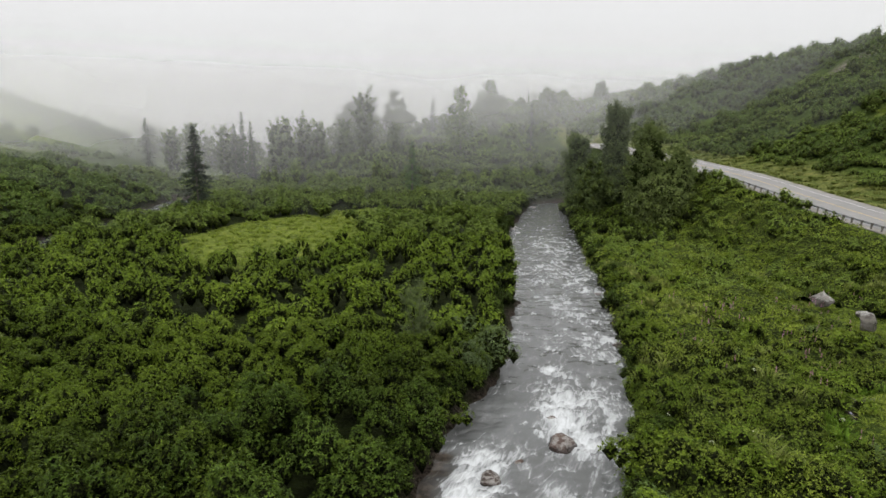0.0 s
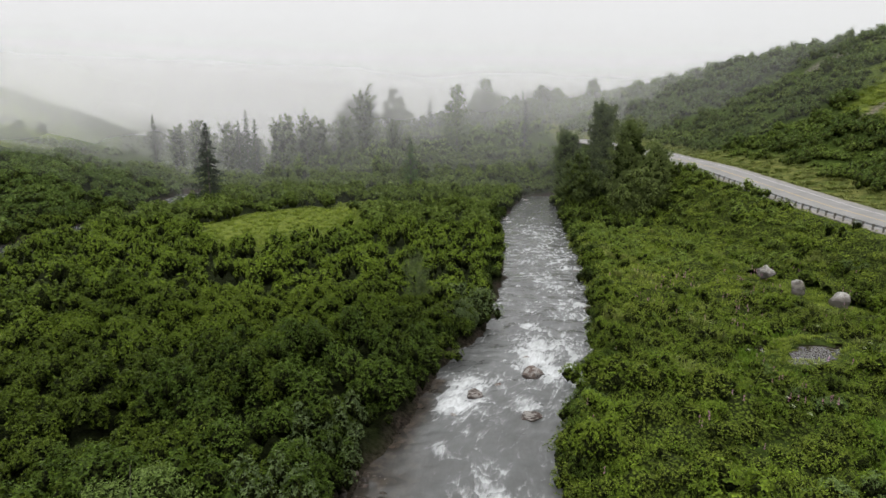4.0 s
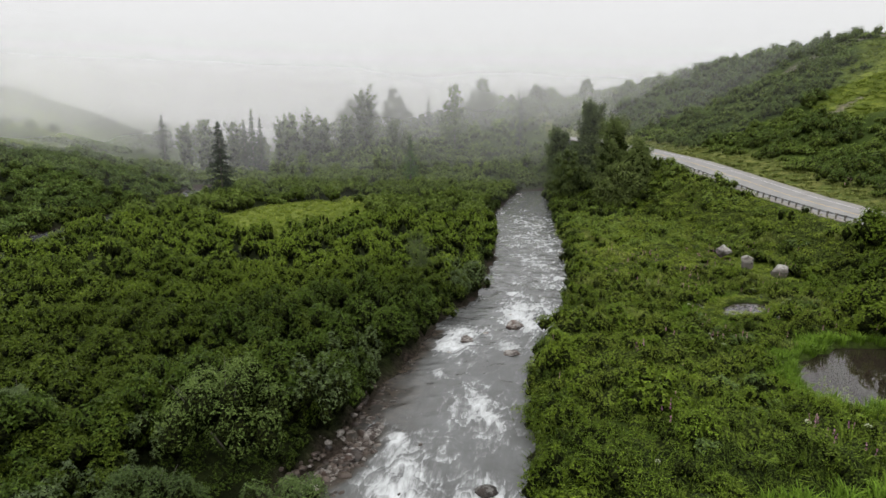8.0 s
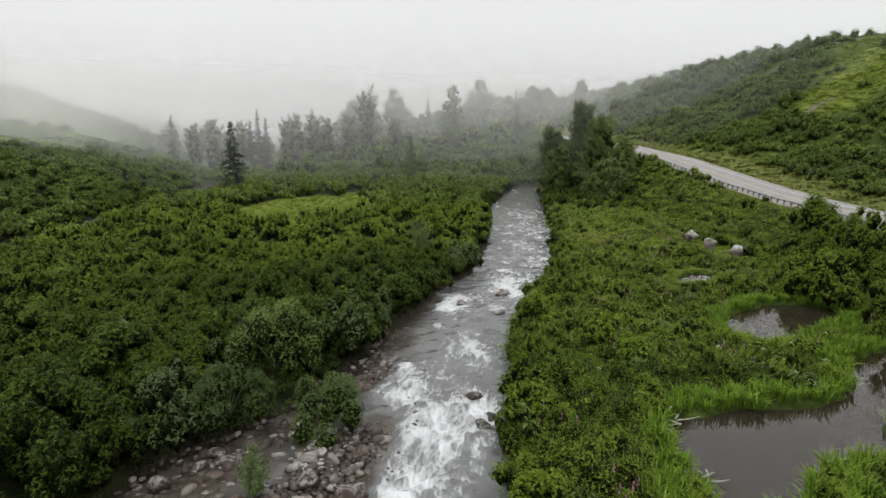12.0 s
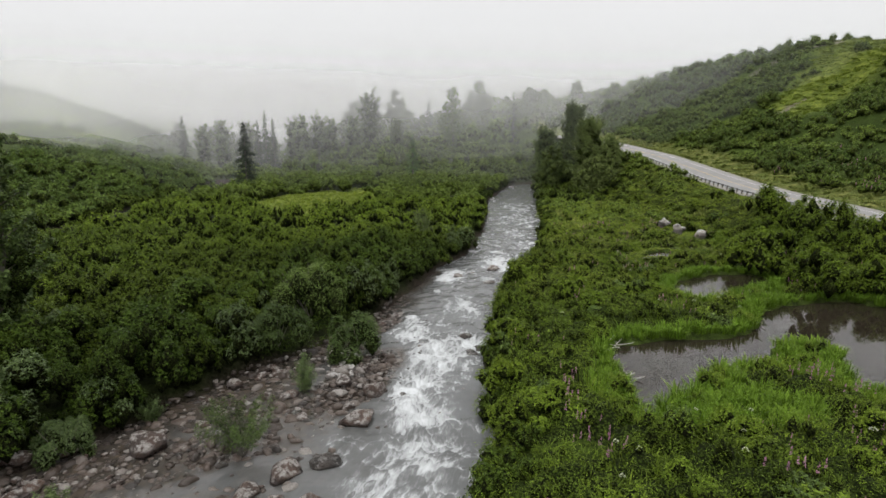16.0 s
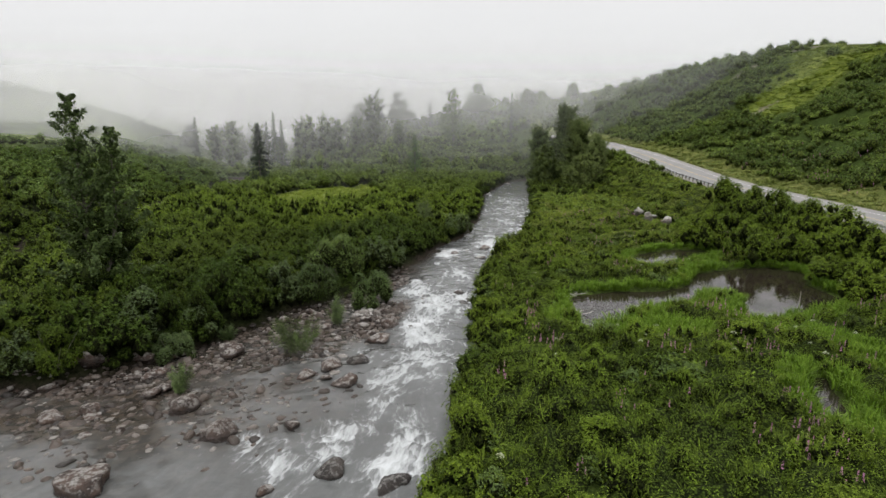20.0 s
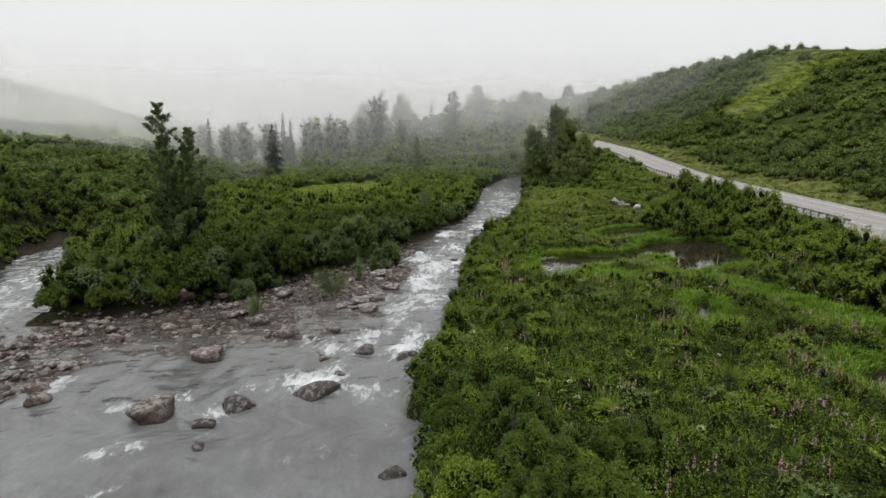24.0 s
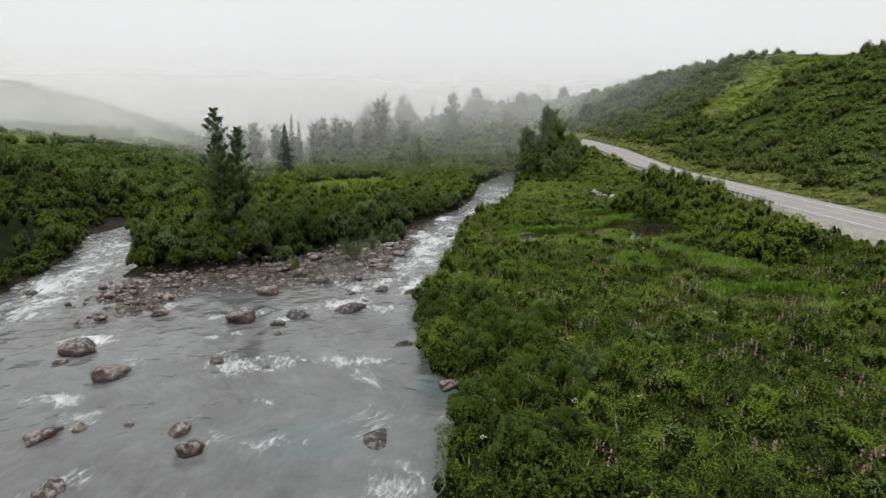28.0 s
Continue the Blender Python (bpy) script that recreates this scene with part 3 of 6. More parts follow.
def worn(x, y):
    """Bare trails up the hillside, 0 to 1."""
    a = smooth(1.6 - np.abs(y - 179 + 0.03 * (x - 130) ** 2 * 0.2 + 0.8 * waves(x, y, 9, 99, 2)) / 1.3) * smooth((x - 108) / 8) * smooth((156 - x) / 4)
    b = smooth(1.6 - np.abs(y - 122 - 0.4 * (x - 98)) / 1.2) * smooth((x - 96) / 3) * smooth((112 - x) / 3)
    return np.maximum(a, b)


# ---- mesh helpers ----
def mesh_from(name, verts, faces, mat, smooth_shade=False, inner=None, inner_mat=None):
    """A mesh from arrays of vertices and of triangles or quads."""
    me = bpy.data.meshes.new(name)
    verts, faces = np.asarray(verts, np.float32), np.asarray(faces, np.int32)
    n = faces.shape[1]
    me.vertices.add(len(verts))
    me.vertices.foreach_set("co", verts.ravel())
    me.loops.add(faces.size)
    me.loops.foreach_set("vertex_index", faces.ravel())
    me.polygons.add(len(faces))
    me.polygons.foreach_set("loop_start", np.arange(0, faces.size, n, dtype=np.int32))
    me.polygons.foreach_set("loop_total", np.full(len(faces), n, np.int32))
    if smooth_shade:
        me.polygons.foreach_set("use_smooth", np.ones(len(faces), bool))
    me.update(calc_edges=True)
    me.materials.append(mat)
    if inner is not None:
        me.materials.append(inner_mat)
        me.polygons.foreach_set("material_index", np.asarray(inner, np.int32))
    return me


def part_mesh(name, me, parent, label=""):
    ob = new(name, me)
    ob.parent = parent
    return tagged(ob, label)


def part(name, bm, mat, parent, label="", shade=False):
    me = bpy.data.meshes.new(name)
    bm.to_mesh(me)
    bm.free()
    me.materials.append(mat)
    if shade:
        me.polygons.foreach_set("use_smooth", np.ones(len(me.polygons), bool))
    return part_mesh(name, me, parent, label)


def grid_mesh(name, xs, ys, height, mat, keep=None, shade=True):
    gx, gy = np.meshgrid(xs, ys)
    z = height(gx, gy)
    v = np.stack([gx, gy, z], -1).reshape(-1, 3)
    nx, ny = len(xs), len(ys)
    i = (np.arange(ny - 1)[:, None] * nx + np.arange(nx - 1)[None, :]).ravel()
    f = np.stack([i, i + 1, i + nx + 1, i + nx], -1)
    if keep is not None:
        ok = keep(gx, gy).ravel()
        f = f[ok[f].any(1)]
        used = np.zeros(len(v), bool)
        used[f.ravel()] = True
        remap = np.cumsum(used) - 1
        v, f = v[used], remap[f]
    return mesh_from(name, v, f, mat, shade), v


def lines(*spans):
    """Grid lines: (start, end, step) one after another."""
    out = [np.arange(a, b, s) for a, b, s in spans]
    return np.unique(np.concatenate(out + [[spans[-1][1]]]))


def box_into(bm, cx, cy, cz, sx, sy, sz, turn=0.0):
    m = pose(cx, cy, cz, 0, 0, turn) @ Matrix.Diagonal((sx, sy, sz, 1))
    bmesh.ops.create_cube(bm, size=1.0, matrix=m)


# ---- ground, river and ponds ----
GROUND, nodes, links, bsdf = material("grassy_valley_ground")
nt = GROUND.node_tree
# near-black ground under thickets paints in the shade of their gaps
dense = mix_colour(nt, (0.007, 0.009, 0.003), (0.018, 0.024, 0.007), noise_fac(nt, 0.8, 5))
g1 = mix_colour(nt, (0.032, 0.05, 0.012), (0.075, 0.112, 0.021), noise_fac(nt, 0.05, 5))
field = nodes.new("ShaderNodeAttribute")
field.attribute_name = "field"
g1 = mix_colour(nt, g1, mix_colour(nt, (0.105, 0.145, 0.025), (0.215, 0.25, 0.046), noise_fac(nt, 0.3, 6, rough=0.7)), field.outputs["Fac"])
verge = nodes.new("ShaderNodeAttribute")
verge.attribute_name = "verge"
g1 = mix_colour(nt, g1, mix_colour(nt, (0.1, 0.13, 0.03), (0.2, 0.205, 0.065), noise_fac(nt, 0.4, 4)), verge.outputs["Fac"])
bare = nodes.new("ShaderNodeAttribute")
bare.attribute_name = "bare"
g1 = mix_colour(nt, g1, mix_colour(nt, (0.17, 0.14, 0.12), (0.26, 0.22, 0.2), noise_fac(nt, 0.5, 5)), bare.outputs["Fac"])
g2 = mix_colour(nt, g1, (0.035, 0.05, 0.014), noise_fac(nt, 0.9, 6, 0.42, 0.72, rough=0.7))
lawn = nodes.new("ShaderNodeAttribute")
lawn.attribute_name = "open"
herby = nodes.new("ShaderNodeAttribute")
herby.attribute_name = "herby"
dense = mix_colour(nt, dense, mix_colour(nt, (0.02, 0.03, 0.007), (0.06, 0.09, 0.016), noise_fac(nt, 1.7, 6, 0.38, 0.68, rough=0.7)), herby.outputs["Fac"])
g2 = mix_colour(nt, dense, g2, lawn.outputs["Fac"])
stony = nodes.new("ShaderNodeAttribute")
stony.attribute_name = "stony"
bed = mix_colour(nt, (0.009, 0.007, 0.006), (0.075, 0.058, 0.046), noise_fac(nt, 3.2, 6, 0.38, 0.7, rough=0.75))
g2 = mix_colour(nt, g2, bed, stony.outputs["Fac"])
links.new(g2, bsdf.inputs["Base Color"])
bsdf.inputs["Roughness"].default_value = 0.95
bsdf.inputs["Specular IOR Level"].default_value = 0.05
bump(nt, bsdf, noise_fac(nt, 2.5, 5), 0.8, 0.25)

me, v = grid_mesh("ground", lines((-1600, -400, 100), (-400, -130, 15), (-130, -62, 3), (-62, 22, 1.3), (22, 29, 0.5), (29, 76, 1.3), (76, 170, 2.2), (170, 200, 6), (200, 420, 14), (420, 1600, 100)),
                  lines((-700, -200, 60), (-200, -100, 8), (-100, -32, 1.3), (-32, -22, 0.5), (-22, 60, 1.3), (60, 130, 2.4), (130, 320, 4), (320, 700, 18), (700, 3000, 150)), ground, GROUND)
a = me.attributes.new("stony", "FLOAT", "POINT")
a.data.foreach_set("value", (smooth((channel(v[:, 0], v[:, 1]) + np.where(v[:, 0] < np.interp(v[:, 1], RIGHT_Y, RIGHT_X) - 6, 0.75, -0.3)) / 0.7) * (v[:, 1] < 205)).astype(np.float32))
off_road = v[:, 0] - road_x(v[:, 1])
open_land = np.maximum(smooth((off_road - 5) / 3), smooth((np.interp(v[:, 1], LEFT_Y, LEFT_X) - v[:, 0] - 50) / 20))
open_land = np.maximum(open_land, meadow(v[:, 0], v[:, 1]) * 1.0)
open_land = np.maximum(open_land, smooth((v[:, 1] - 170) / 60) * 0.7)
a = me.attributes.new("field", "FLOAT", "POINT")
high_field = tongue(v[:, 0], v[:, 1])
left_field = 0.85 * smooth((np.interp(v[:, 1], LEFT_Y, LEFT_X) - v[:, 0] - 50) / 20) * smooth(0.4 + waves(v[:, 0], v[:, 1], 60, 91))
a.data.foreach_set("value", np.maximum(np.maximum(high_field, left_field), meadow(v[:, 0], v[:, 1]) * 1.0).astype(np.float32))
a = me.attributes.new("bare", "FLOAT", "POINT")
a.data.foreach_set("value", worn(v[:, 0], v[:, 1]).astype(np.float32))
a = me.attributes.new("herby", "FLOAT", "POINT")
a.data.foreach_set("value", (smooth((v[:, 0] - np.interp(v[:, 1], RIGHT_Y, RIGHT_X)) / 3) * (channel(v[:, 0], v[:, 1]) < 0)).astype(np.float32))
a = me.attributes.new("verge", "FLOAT", "POINT")
a.data.foreach_set("value", (smooth((off_road - 5) / 1.5) * (1 - smooth((off_road - 13) / 5))).astype(np.float32))
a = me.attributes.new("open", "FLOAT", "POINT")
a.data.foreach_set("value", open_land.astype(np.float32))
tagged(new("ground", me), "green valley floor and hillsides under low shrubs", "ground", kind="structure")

# boulders along the island's head and in the broad water: x, y, width
HEAD = [(-18.3, -34.5, 3.1), (-13.2, -29.5, 2.4), (-16.8, -26, 2.2), (-23.6, -18.4, 1.6), (-21.6, -20.8, 1.7), (-17.5, -16.4, 2.7), (-26.7, -20.2, 2.4), (-8.6, -18.9, 2.2),
        (-6.8, -21.8, 2.3), (-10.2, -20.7, 1.5), (-21.5, -29.5, 1.0), (-19.7, -28.9, 0.9), (-22.9, -26.5, 1.6), (-25.3, -27, 1.5), (-14.4, -30.3, 0.7), (-7.3, -7.9, 1.6), (-5.0, -8.7, 2.2), (-5.5, -13.1, 2.4), (-6.4, -11, 1.4), (-11, -9.4, 1.3), (-12.8, -5.6, 1.4), (-12.7, -9.7, 1.3), (-6.2, -5.6, 1.1), (-9.3, -12.6, 1.2), (-15.6, -13.4, 1.3)]
BROAD = [(-17.4, -44.5, 3.2), (-28, -30.8, 2.0), (-28.4, -36.7, 2.0), (-27.6, -40.8, 2.2), (-24.9, -27.6, 1.5), (-22.5, -27.2, 1.3), (-26.5, -42.5, 1.9), (-30.1, -32, 1.3),
         (-21.3, -65.7, 2.0), (-19.8, -64.5, 1.3), (-12.1, -67.1, 1.7), (-13.6, -65.1, 1.6), (-17.4, -70.7, 1.9), (-22.6, -57.4, 3.0), (-28, -52.3, 2.8), (-28, -54.5, 1.3), (-17.2, -64.1, 0.8)]
LEDGES = [(-12.7, -43.2, 2.8), (-5.7, -33, 1.9), (-2.1, -34.5, 2.1), (-7.1, -37.9, 1.2), (-8.1, -41.2, 3.4), (-13.8, -45.5, 1.7), (-13.3, -48.1, 1.3), (-6.6, -17.8, 1.9), (-3, -9, 1.2),
          (-2, -65.9, 3.4), (-3.6, -59.6, 2.5), (-15.8, -54.5, 1.5), (-1.6, -50.6, 1.8), (-45.3, -34.7, 1.8), (2.6, -1.2, 1.7), (2.0, 3.0, 1.4), (3.2, -0.2, 1.5), (-13.1, -22.5, 0.9)]
STREAM = [(5.8, 23.3, 2.0), (7.2, 30.8, 2.8), (2.0, 26.9, 1.9), (-4.9, 9.1, 1.8), (-6.8, 8.2, 1.4), (-6, 6.9, 1.0), (-3.2, 7.2, 1.1), (8.6, 42.4, 1.2), (-1, 17.8, 1.0), (-7.2, 12.4, 1.0), (7, 34.4, 1.4),
          (4, 28.6, 1.1), (16.6, 49.6, 1.6), (19.6, 69.6, 1.5), (-0.7, 18.2, 0.9), (0, 23.5, 1.1), (14.8, 128, 2.0), (16, 132, 1.6), (15.2, 122, 1.3), (27, 176, 2.0)]
MEADOW_STONES = [(42.7, 45.2, 1.8), (40.9, 49.6, 2.1), (41.4, 57.2, 2.5), (43.3, 53.5, 1.4)]
RAPIDS = [(-46.5, -22, 4, 10), (-44, -32, 4, 6), (-3.0, -20, 2.8, 4.5), (-1.6, -13, 2.4, 4), (-1.0, -1, 3.2, 6), (-2.6, 5, 2.6, 5), (2.0, 12.5, 2.5, 5), (0.7, 25, 2.6, 4), (-3.9, -22.5, 2.4, 2.6), (-0.8, -17, 2.4, 4), (-1.6, -8, 2.2, 5),
          (-10.7, -30.7, 2.6, 2.2), (-1.8, -30, 2.0, 2.6), (-9.3, -39.1, 3.2, 1.4), (-4.4, -41, 1.8, 2.0), (-9.4, -54.4, 5, 1.4), (-13.5, -55.4, 3, 2.2), (-50, -15, 4, 9),
          (-41, -40, 4, 8), (-52, -6, 3.5, 8), (-0.6, -70.7, 1.6, 2.4), (10, 37, 4, 5), (9.5, 30, 3.4, 4), (-20.5, -43.5, 1.6, 1.0), (-18, -49, 2.0, 0.9), (-2.5, -46, 1.6, 1.6), (-5.5, -49, 2.4, 0.9), (-24, -61, 2.2, 1.2), (-8, -66, 2.4, 1.0),
          (-6, -29, 3.2, 2.4), (-8.5, -32.5, 2.6, 1.6), (-3, -33, 2.4, 2.0), (-4, -26, 2.5, 2.5), (-11, -30, 2.2, 1.4), (-1.8, -28, 1.6, 3), (-4.5, -54.2, 3.2, 1.1), (-12, -54, 2.2, 1.1), (-9.4, -61, 2.6, 0.9), (-29.5, -50, 2.2, 1.4), (-5.5, -40.3, 2.2, 1.2), (-9, -40.3, 2.0, 1.0), (-17, -48, 1.6, 0.9)]
SHALLOWS = [(14, 62, 4, 6), (14, 50, 4, 5), (0.7, 28.4, 2, 3), (-46, -27, 4, 8), (17, 80, 6, 12), (20, 105, 6, 14)]


def shoal_depth(x, y):
    """1 where stones show through the shallows beside the island and the bars."""
    s = smooth((bar_height(x, y) + 0.6) / 0.35)
    s = np.maximum(s, 1.1 * np.exp(-((x + 22) / 13) ** 2 - ((y + 25) / 8) ** 2))
    s = np.maximum(s, np.exp(-((x + 12) / 5) ** 2 - ((y + 12) / 8) ** 2))
    s = np.maximum(s, 0.8 * np.exp(-((x + 4.5) / 2.2) ** 2 - ((y - 15) / 6) ** 2))
    # strips along the island: stones show, and the thicket's shade is painted in
    s = np.maximum(s, 1.1 * smooth((np.interp(y, MID_Y, MID_X) + 2.4 - x) / 2.4) * (y > -25) * (y < 30) * (x > np.interp(y, ISLE_Y, ISLE_X) + 2))
    s = np.maximum(s, 1.15 * smooth((np.interp(y, MID_Y, MID_X) + 7.0 - x) / 4.5) * smooth((y + 27) / 5) * smooth((4 - y) / 5) * (x > np.interp(y, ISLE_Y, ISLE_X) + 2))
    return np.clip(s * (1.05 + 0.4 * waves(x, y, 5, 51, 2)), 0, 1)


def churn(x, y):
    c = np.full(np.shape(x), 0.33)
    c = c + 0.16 * smooth((y + 22) / 20) + 0.08 * smooth((y - 32) / 14) + 0.1 * waves(x, y, 7, 31, 2)
    c = c + 0.16 * smooth((y + 27) / 5) * smooth((8 - y) / 10) * smooth((x - np.interp(y, RIGHT_Y, RIGHT_X) + 9) / 3)
    white = np.zeros(np.shape(x))
    for rx, ry, a, b in RAPIDS:
        white = np.maximum(white, np.exp(-((x - rx) / a) ** 2 - ((y - ry) / b) ** 2))
    c = c + (0.48 + 0.1 * smooth((-24 - y) / 6)) * white + 0.05 * smooth((-24 - y) / 6)
    for rx, ry, a, b in SHALLOWS:
        c = c + 0.26 * np.exp(-((x - rx) / a) ** 2 - ((y - ry) / b) ** 2)
    # slack water: the broad pool and the stony margin by the island
    for rx, ry, a, b in ((-9, -47, 9, 5), (-20, -25, 8, 5), (-2, -49, 3, 6), (-3.5, 17, 3, 5), (-9, -62, 8, 5), (-15, -38, 5, 3)):
        c = c - 0.2 * np.exp(-((x - rx) / a) ** 2 - ((y - ry) / b) ** 2)
    for sx, sy, w in LEDGES + STREAM + BROAD + HEAD[:3]:
        c = c + 0.42 * np.exp(-((x - sx) / (0.6 * w)) ** 2 - ((y - sy - 0.8 * w) / (1.0 * w)) ** 2)
    return np.clip(c - 0.3 * shoal_depth(x, y), 0.0, 1.15)


def river_z(x, y):
    c = churn(x, y)
    w = 0.10 * waves(x, y * 0.8, 2.6, 41, 2) + 0.07 * waves(x * 1.2, y, 5.0, 42, 2)
    ridge = 0.16 * (1 - np.abs(waves(x, y * 1.4, 3.4, 43, 2)) * 2)
    return level(y) + (0.25 + 1.2 * c) * (1 - 0.7 * shoal_depth(x, y)) * w + c * c * ridge - 0.04


def flow_coords(x, y):
    """Across and along the current, so that foam trails follow the bends."""
    return x - np.interp(y, RIGHT_Y, RIGHT_X), y


keep_water = lambda x, y: channel(x, y) > -0.9
for nm, xs, ys in (("river", lines((-64, 36, 0.42)), lines((-110, 62, 0.5))), ("river_far", lines((-112, 60, 1.1)), lines((62, 216, 1.6)))):
    me, v = grid_mesh(nm, xs, ys, river_z, WATER, keep_water)
    a = me.attributes.new("churn", "FLOAT", "POINT")
    a.data.foreach_set("value", churn(v[:, 0], v[:, 1]).astype(np.float32))
    a = me.attributes.new("shoal", "FLOAT", "POINT")
    a.data.foreach_set("value", shoal_depth(v[:, 0], v[:, 1]).astype(np.float32))
    a = me.attributes.new("cove", "FLOAT", "POINT")
    a.data.foreach_set("value", (0.36 * np.exp(-((v[:, 0] - 1.6) / 2.2) ** 2 - ((v[:, 1] + 58.8) / 2.0) ** 2) + 0.22 * np.exp(-((v[:, 0] + 6) / 2.8) ** 2 - ((v[:, 1] + 66) / 2.4) ** 2)).astype(np.float32))
    fx, fy = flow_coords(v[:, 0], v[:, 1])
    a = me.attributes.new("flow", "FLOAT_VECTOR", "POINT")
    a.data.foreach_set("vector", np.stack([fx, fy, 0 * fx], -1).astype(np.float32).ravel())
    tagged(new("water_" + nm, me), "milky grey glacial river with white rapids", "river", kind="structure")


def pond_sheet(name, poly, z, label):
    bm = bmesh.new()
    xs, ys = [p[0] for p in poly], [p[1] for p in poly]
    vs = [bm.verts.new(p) for p in ((min(xs) - 1, min(ys) - 1, z), (max(xs) + 1, min(ys) - 1, z), (max(xs) + 1, max(ys) + 1, z), (min(xs) - 1, max(ys) + 1, z))]
    bm.faces.new(vs)
    me = bpy.data.meshes.new(name)
    bm.to_mesh(me)
    bm.free()
    me.materials.append(POND_WATER)
    tagged(new(name, me), label, "pond", kind="structure")


pond_sheet("water_pond", POND, POND_Z, "still dark brown pond edged with bright grass")
pond_sheet("water_pool", POOL, POOL_Z, "small still dark pool among grass")
pond_sheet("water_puddle", PUDDLE, POND_Z, "small puddle in the meadow")
pond_sheet("water_ditch", DITCH, 2.0, "narrow dark pool in the undergrowth")
pond_sheet("water_slit", SLIT, 1.95, "thin slit of dark water between tall grass")

# ---- road ----
def strip(name, off_a, off_b, lift, y0, y1, mat, label, step=2.0, depth=0.1, wide=None):
    ys = np.arange(y0, y1 + 0.1, step)
    rings = []
    for y in ys:
        s = (road_x(y + 0.5) - road_x(y - 0.5))
        nx, ny = 1 / math.hypot(1, s), -s / math.hypot(1, s)
        c = Vector((float(road_x(y)), float(y), float(road_z(y)) + lift))
        a = off_a if wide is None else float(np.interp(y, *wide))
        rings.append([c + Vector((nx * a, ny * a, 0)), c + Vector((nx * off_b, ny * off_b, 0)), c + Vector((nx * off_b, ny * off_b, -depth)), c + Vector((nx * a, ny * a, -depth))])
    bm = bmesh.new()
    vs = [[bm.verts.new(p) for p in r] for r in rings]
    for a, b in zip(vs, vs[1:]):
        for i in range(4):
            bm.faces.new((a[i], b[i], b[(i + 1) % 4], a[(i + 1) % 4]))
    bmesh.ops.recalc_face_normals(bm, faces=bm.faces)
    me = bpy.data.meshes.new(name)
    bm.to_mesh(me)
    bm.free()
    me.materials.append(mat)
    return tagged(new(name, me), label, "road", kind="structure")


strip("road", -5.0, 5.0, 0.0, -190, 206, ASPHALT, "worn grey two-lane asphalt road", depth=0.25)
strip("road_shoulder_valley", -6.4, -5.003, -0.03, -190, 206, GRAVEL, "pale gravel road shoulder", depth=0.3, wide=((-200, -45, -14, -2, 6, 500), (-11.8, -11.8, -11.8, -7.4, -6.5, -6.5)))
strip("road_shoulder_hill", 5.003, 6.2, -0.03, -190, 206, GRAVEL, "pale gravel road shoulder", depth=0.3)
for nm, off, mat in (("edge_line_valley", -3.6, PAINT_WHITE), ("edge_line_hill", 3.6, PAINT_WHITE), ("centre_line_left", -0.16, PAINT_YELLOW), ("centre_line_right", 0.16, PAINT_YELLOW)):
    strip("road_" + nm, off - 0.07, off + 0.07, 0.006, -190, 206, mat, "painted line on the road", depth=0.004)


def guardrail():
    root = tagged(new("guardrail"), "weathered steel guardrail on dark posts along the road", "guardrail")
    y0, y1, off = 0.5, 121.0, -5.75
    root.location = (float(road_x(y0)) + off, y0, float(road_z(y0)))
    root.matrix_basis = Matrix.Translation(root.location)
    profile = [(0.0, 0.76), (0.045, 0.735), (0.085, 0.69), (0.045, 0.65), (0.01, 0.61), (0.045, 0.57), (0.085, 0.53), (0.045, 0.485), (0.0, 0.46)]
    bm = bmesh.new()
    prev = None
    base = root.location
    for y in np.arange(y0, y1, 0.9525):
        c = Vector((float(road_x(y)) + off, float(y), float(road_z(y)))) - base
        ring = [bm.verts.new((c.x + px, c.y, c.z + pz)) for px, pz in profile] + [bm.verts.new((c.x + px - 0.012, c.y, c.z + pz)) for px, pz in reversed(profile)]
        if prev:
            n = len(ring)
            for i in range(n):
                bm.faces.new((prev[i], ring[i], ring[(i + 1) % n], prev[(i + 1) % n]))
        prev = ring
    bmesh.ops.recalc_face_normals(bm, faces=bm.faces)
    part("rail", bm, STEEL, root, "corrugated steel beam", True)
    bm = bmesh.new()
    box_into(bm, 0, 0, 0.3, 0.16, 0.2, 1.0)
    post_me = bpy.data.meshes.new("post")
    bm.to_mesh(post_me)
    bm.free()
    post_me.materials.append(POST_WOOD)
    bm = bmesh.new()
    box_into(bm, 0, 0, 0, 0.13, 0.15, 0.35)
    block_me = bpy.data.meshes.new("spacer_block")
    bm.to_mesh(block_me)
    bm.free()
    block_me.materials.append(POST_WOOD)
    for y in np.arange(y0 + 0.2, y1 - 0.5, 1.905):
        c = Vector((float(road_x(y)) + off, float(y), float(road_z(y)))) - base
        p = part_mesh("post", post_me, root)
        p.location = c + Vector((-0.22, 0, -0.02))
        b = part_mesh("spacer_block", block_me, p)
        b.location = Vector((0.142, 0, 0.62))
    bm = bmesh.new()
    box_into(bm, 0.03, -0.35, 0.61, 0.1, 0.7, 0.36)
    bmesh.ops.bevel(bm, geom=bm.edges[:], offset=0.03, segments=2)
    part("end_terminal", bm, STEEL, root, "grey steel end terminal")


guardrail()


def marker_post(x, y, h, mat, label):
    root = tagged(new("marker_post"), label, "marker post")
    root.location = (x, y, float(ground(x, y)) + 0.0)
    bm = bmesh.new()
    bmesh.ops.create_cone(bm, cap_ends=True, segments=10, radius1=0.05, radius2=0.045, depth=h, matrix=Matrix.Translation((0, 0, h / 2 - 0.05)))
    pole = part("pole", bm, mat, root)
    bm = bmesh.new()
    box_into(bm, 0, -0.05, h - 0.25, 0.12, 0.02, 0.3)
    part("reflector", bm, PAINT_WHITE, pole, "pale reflective strip")


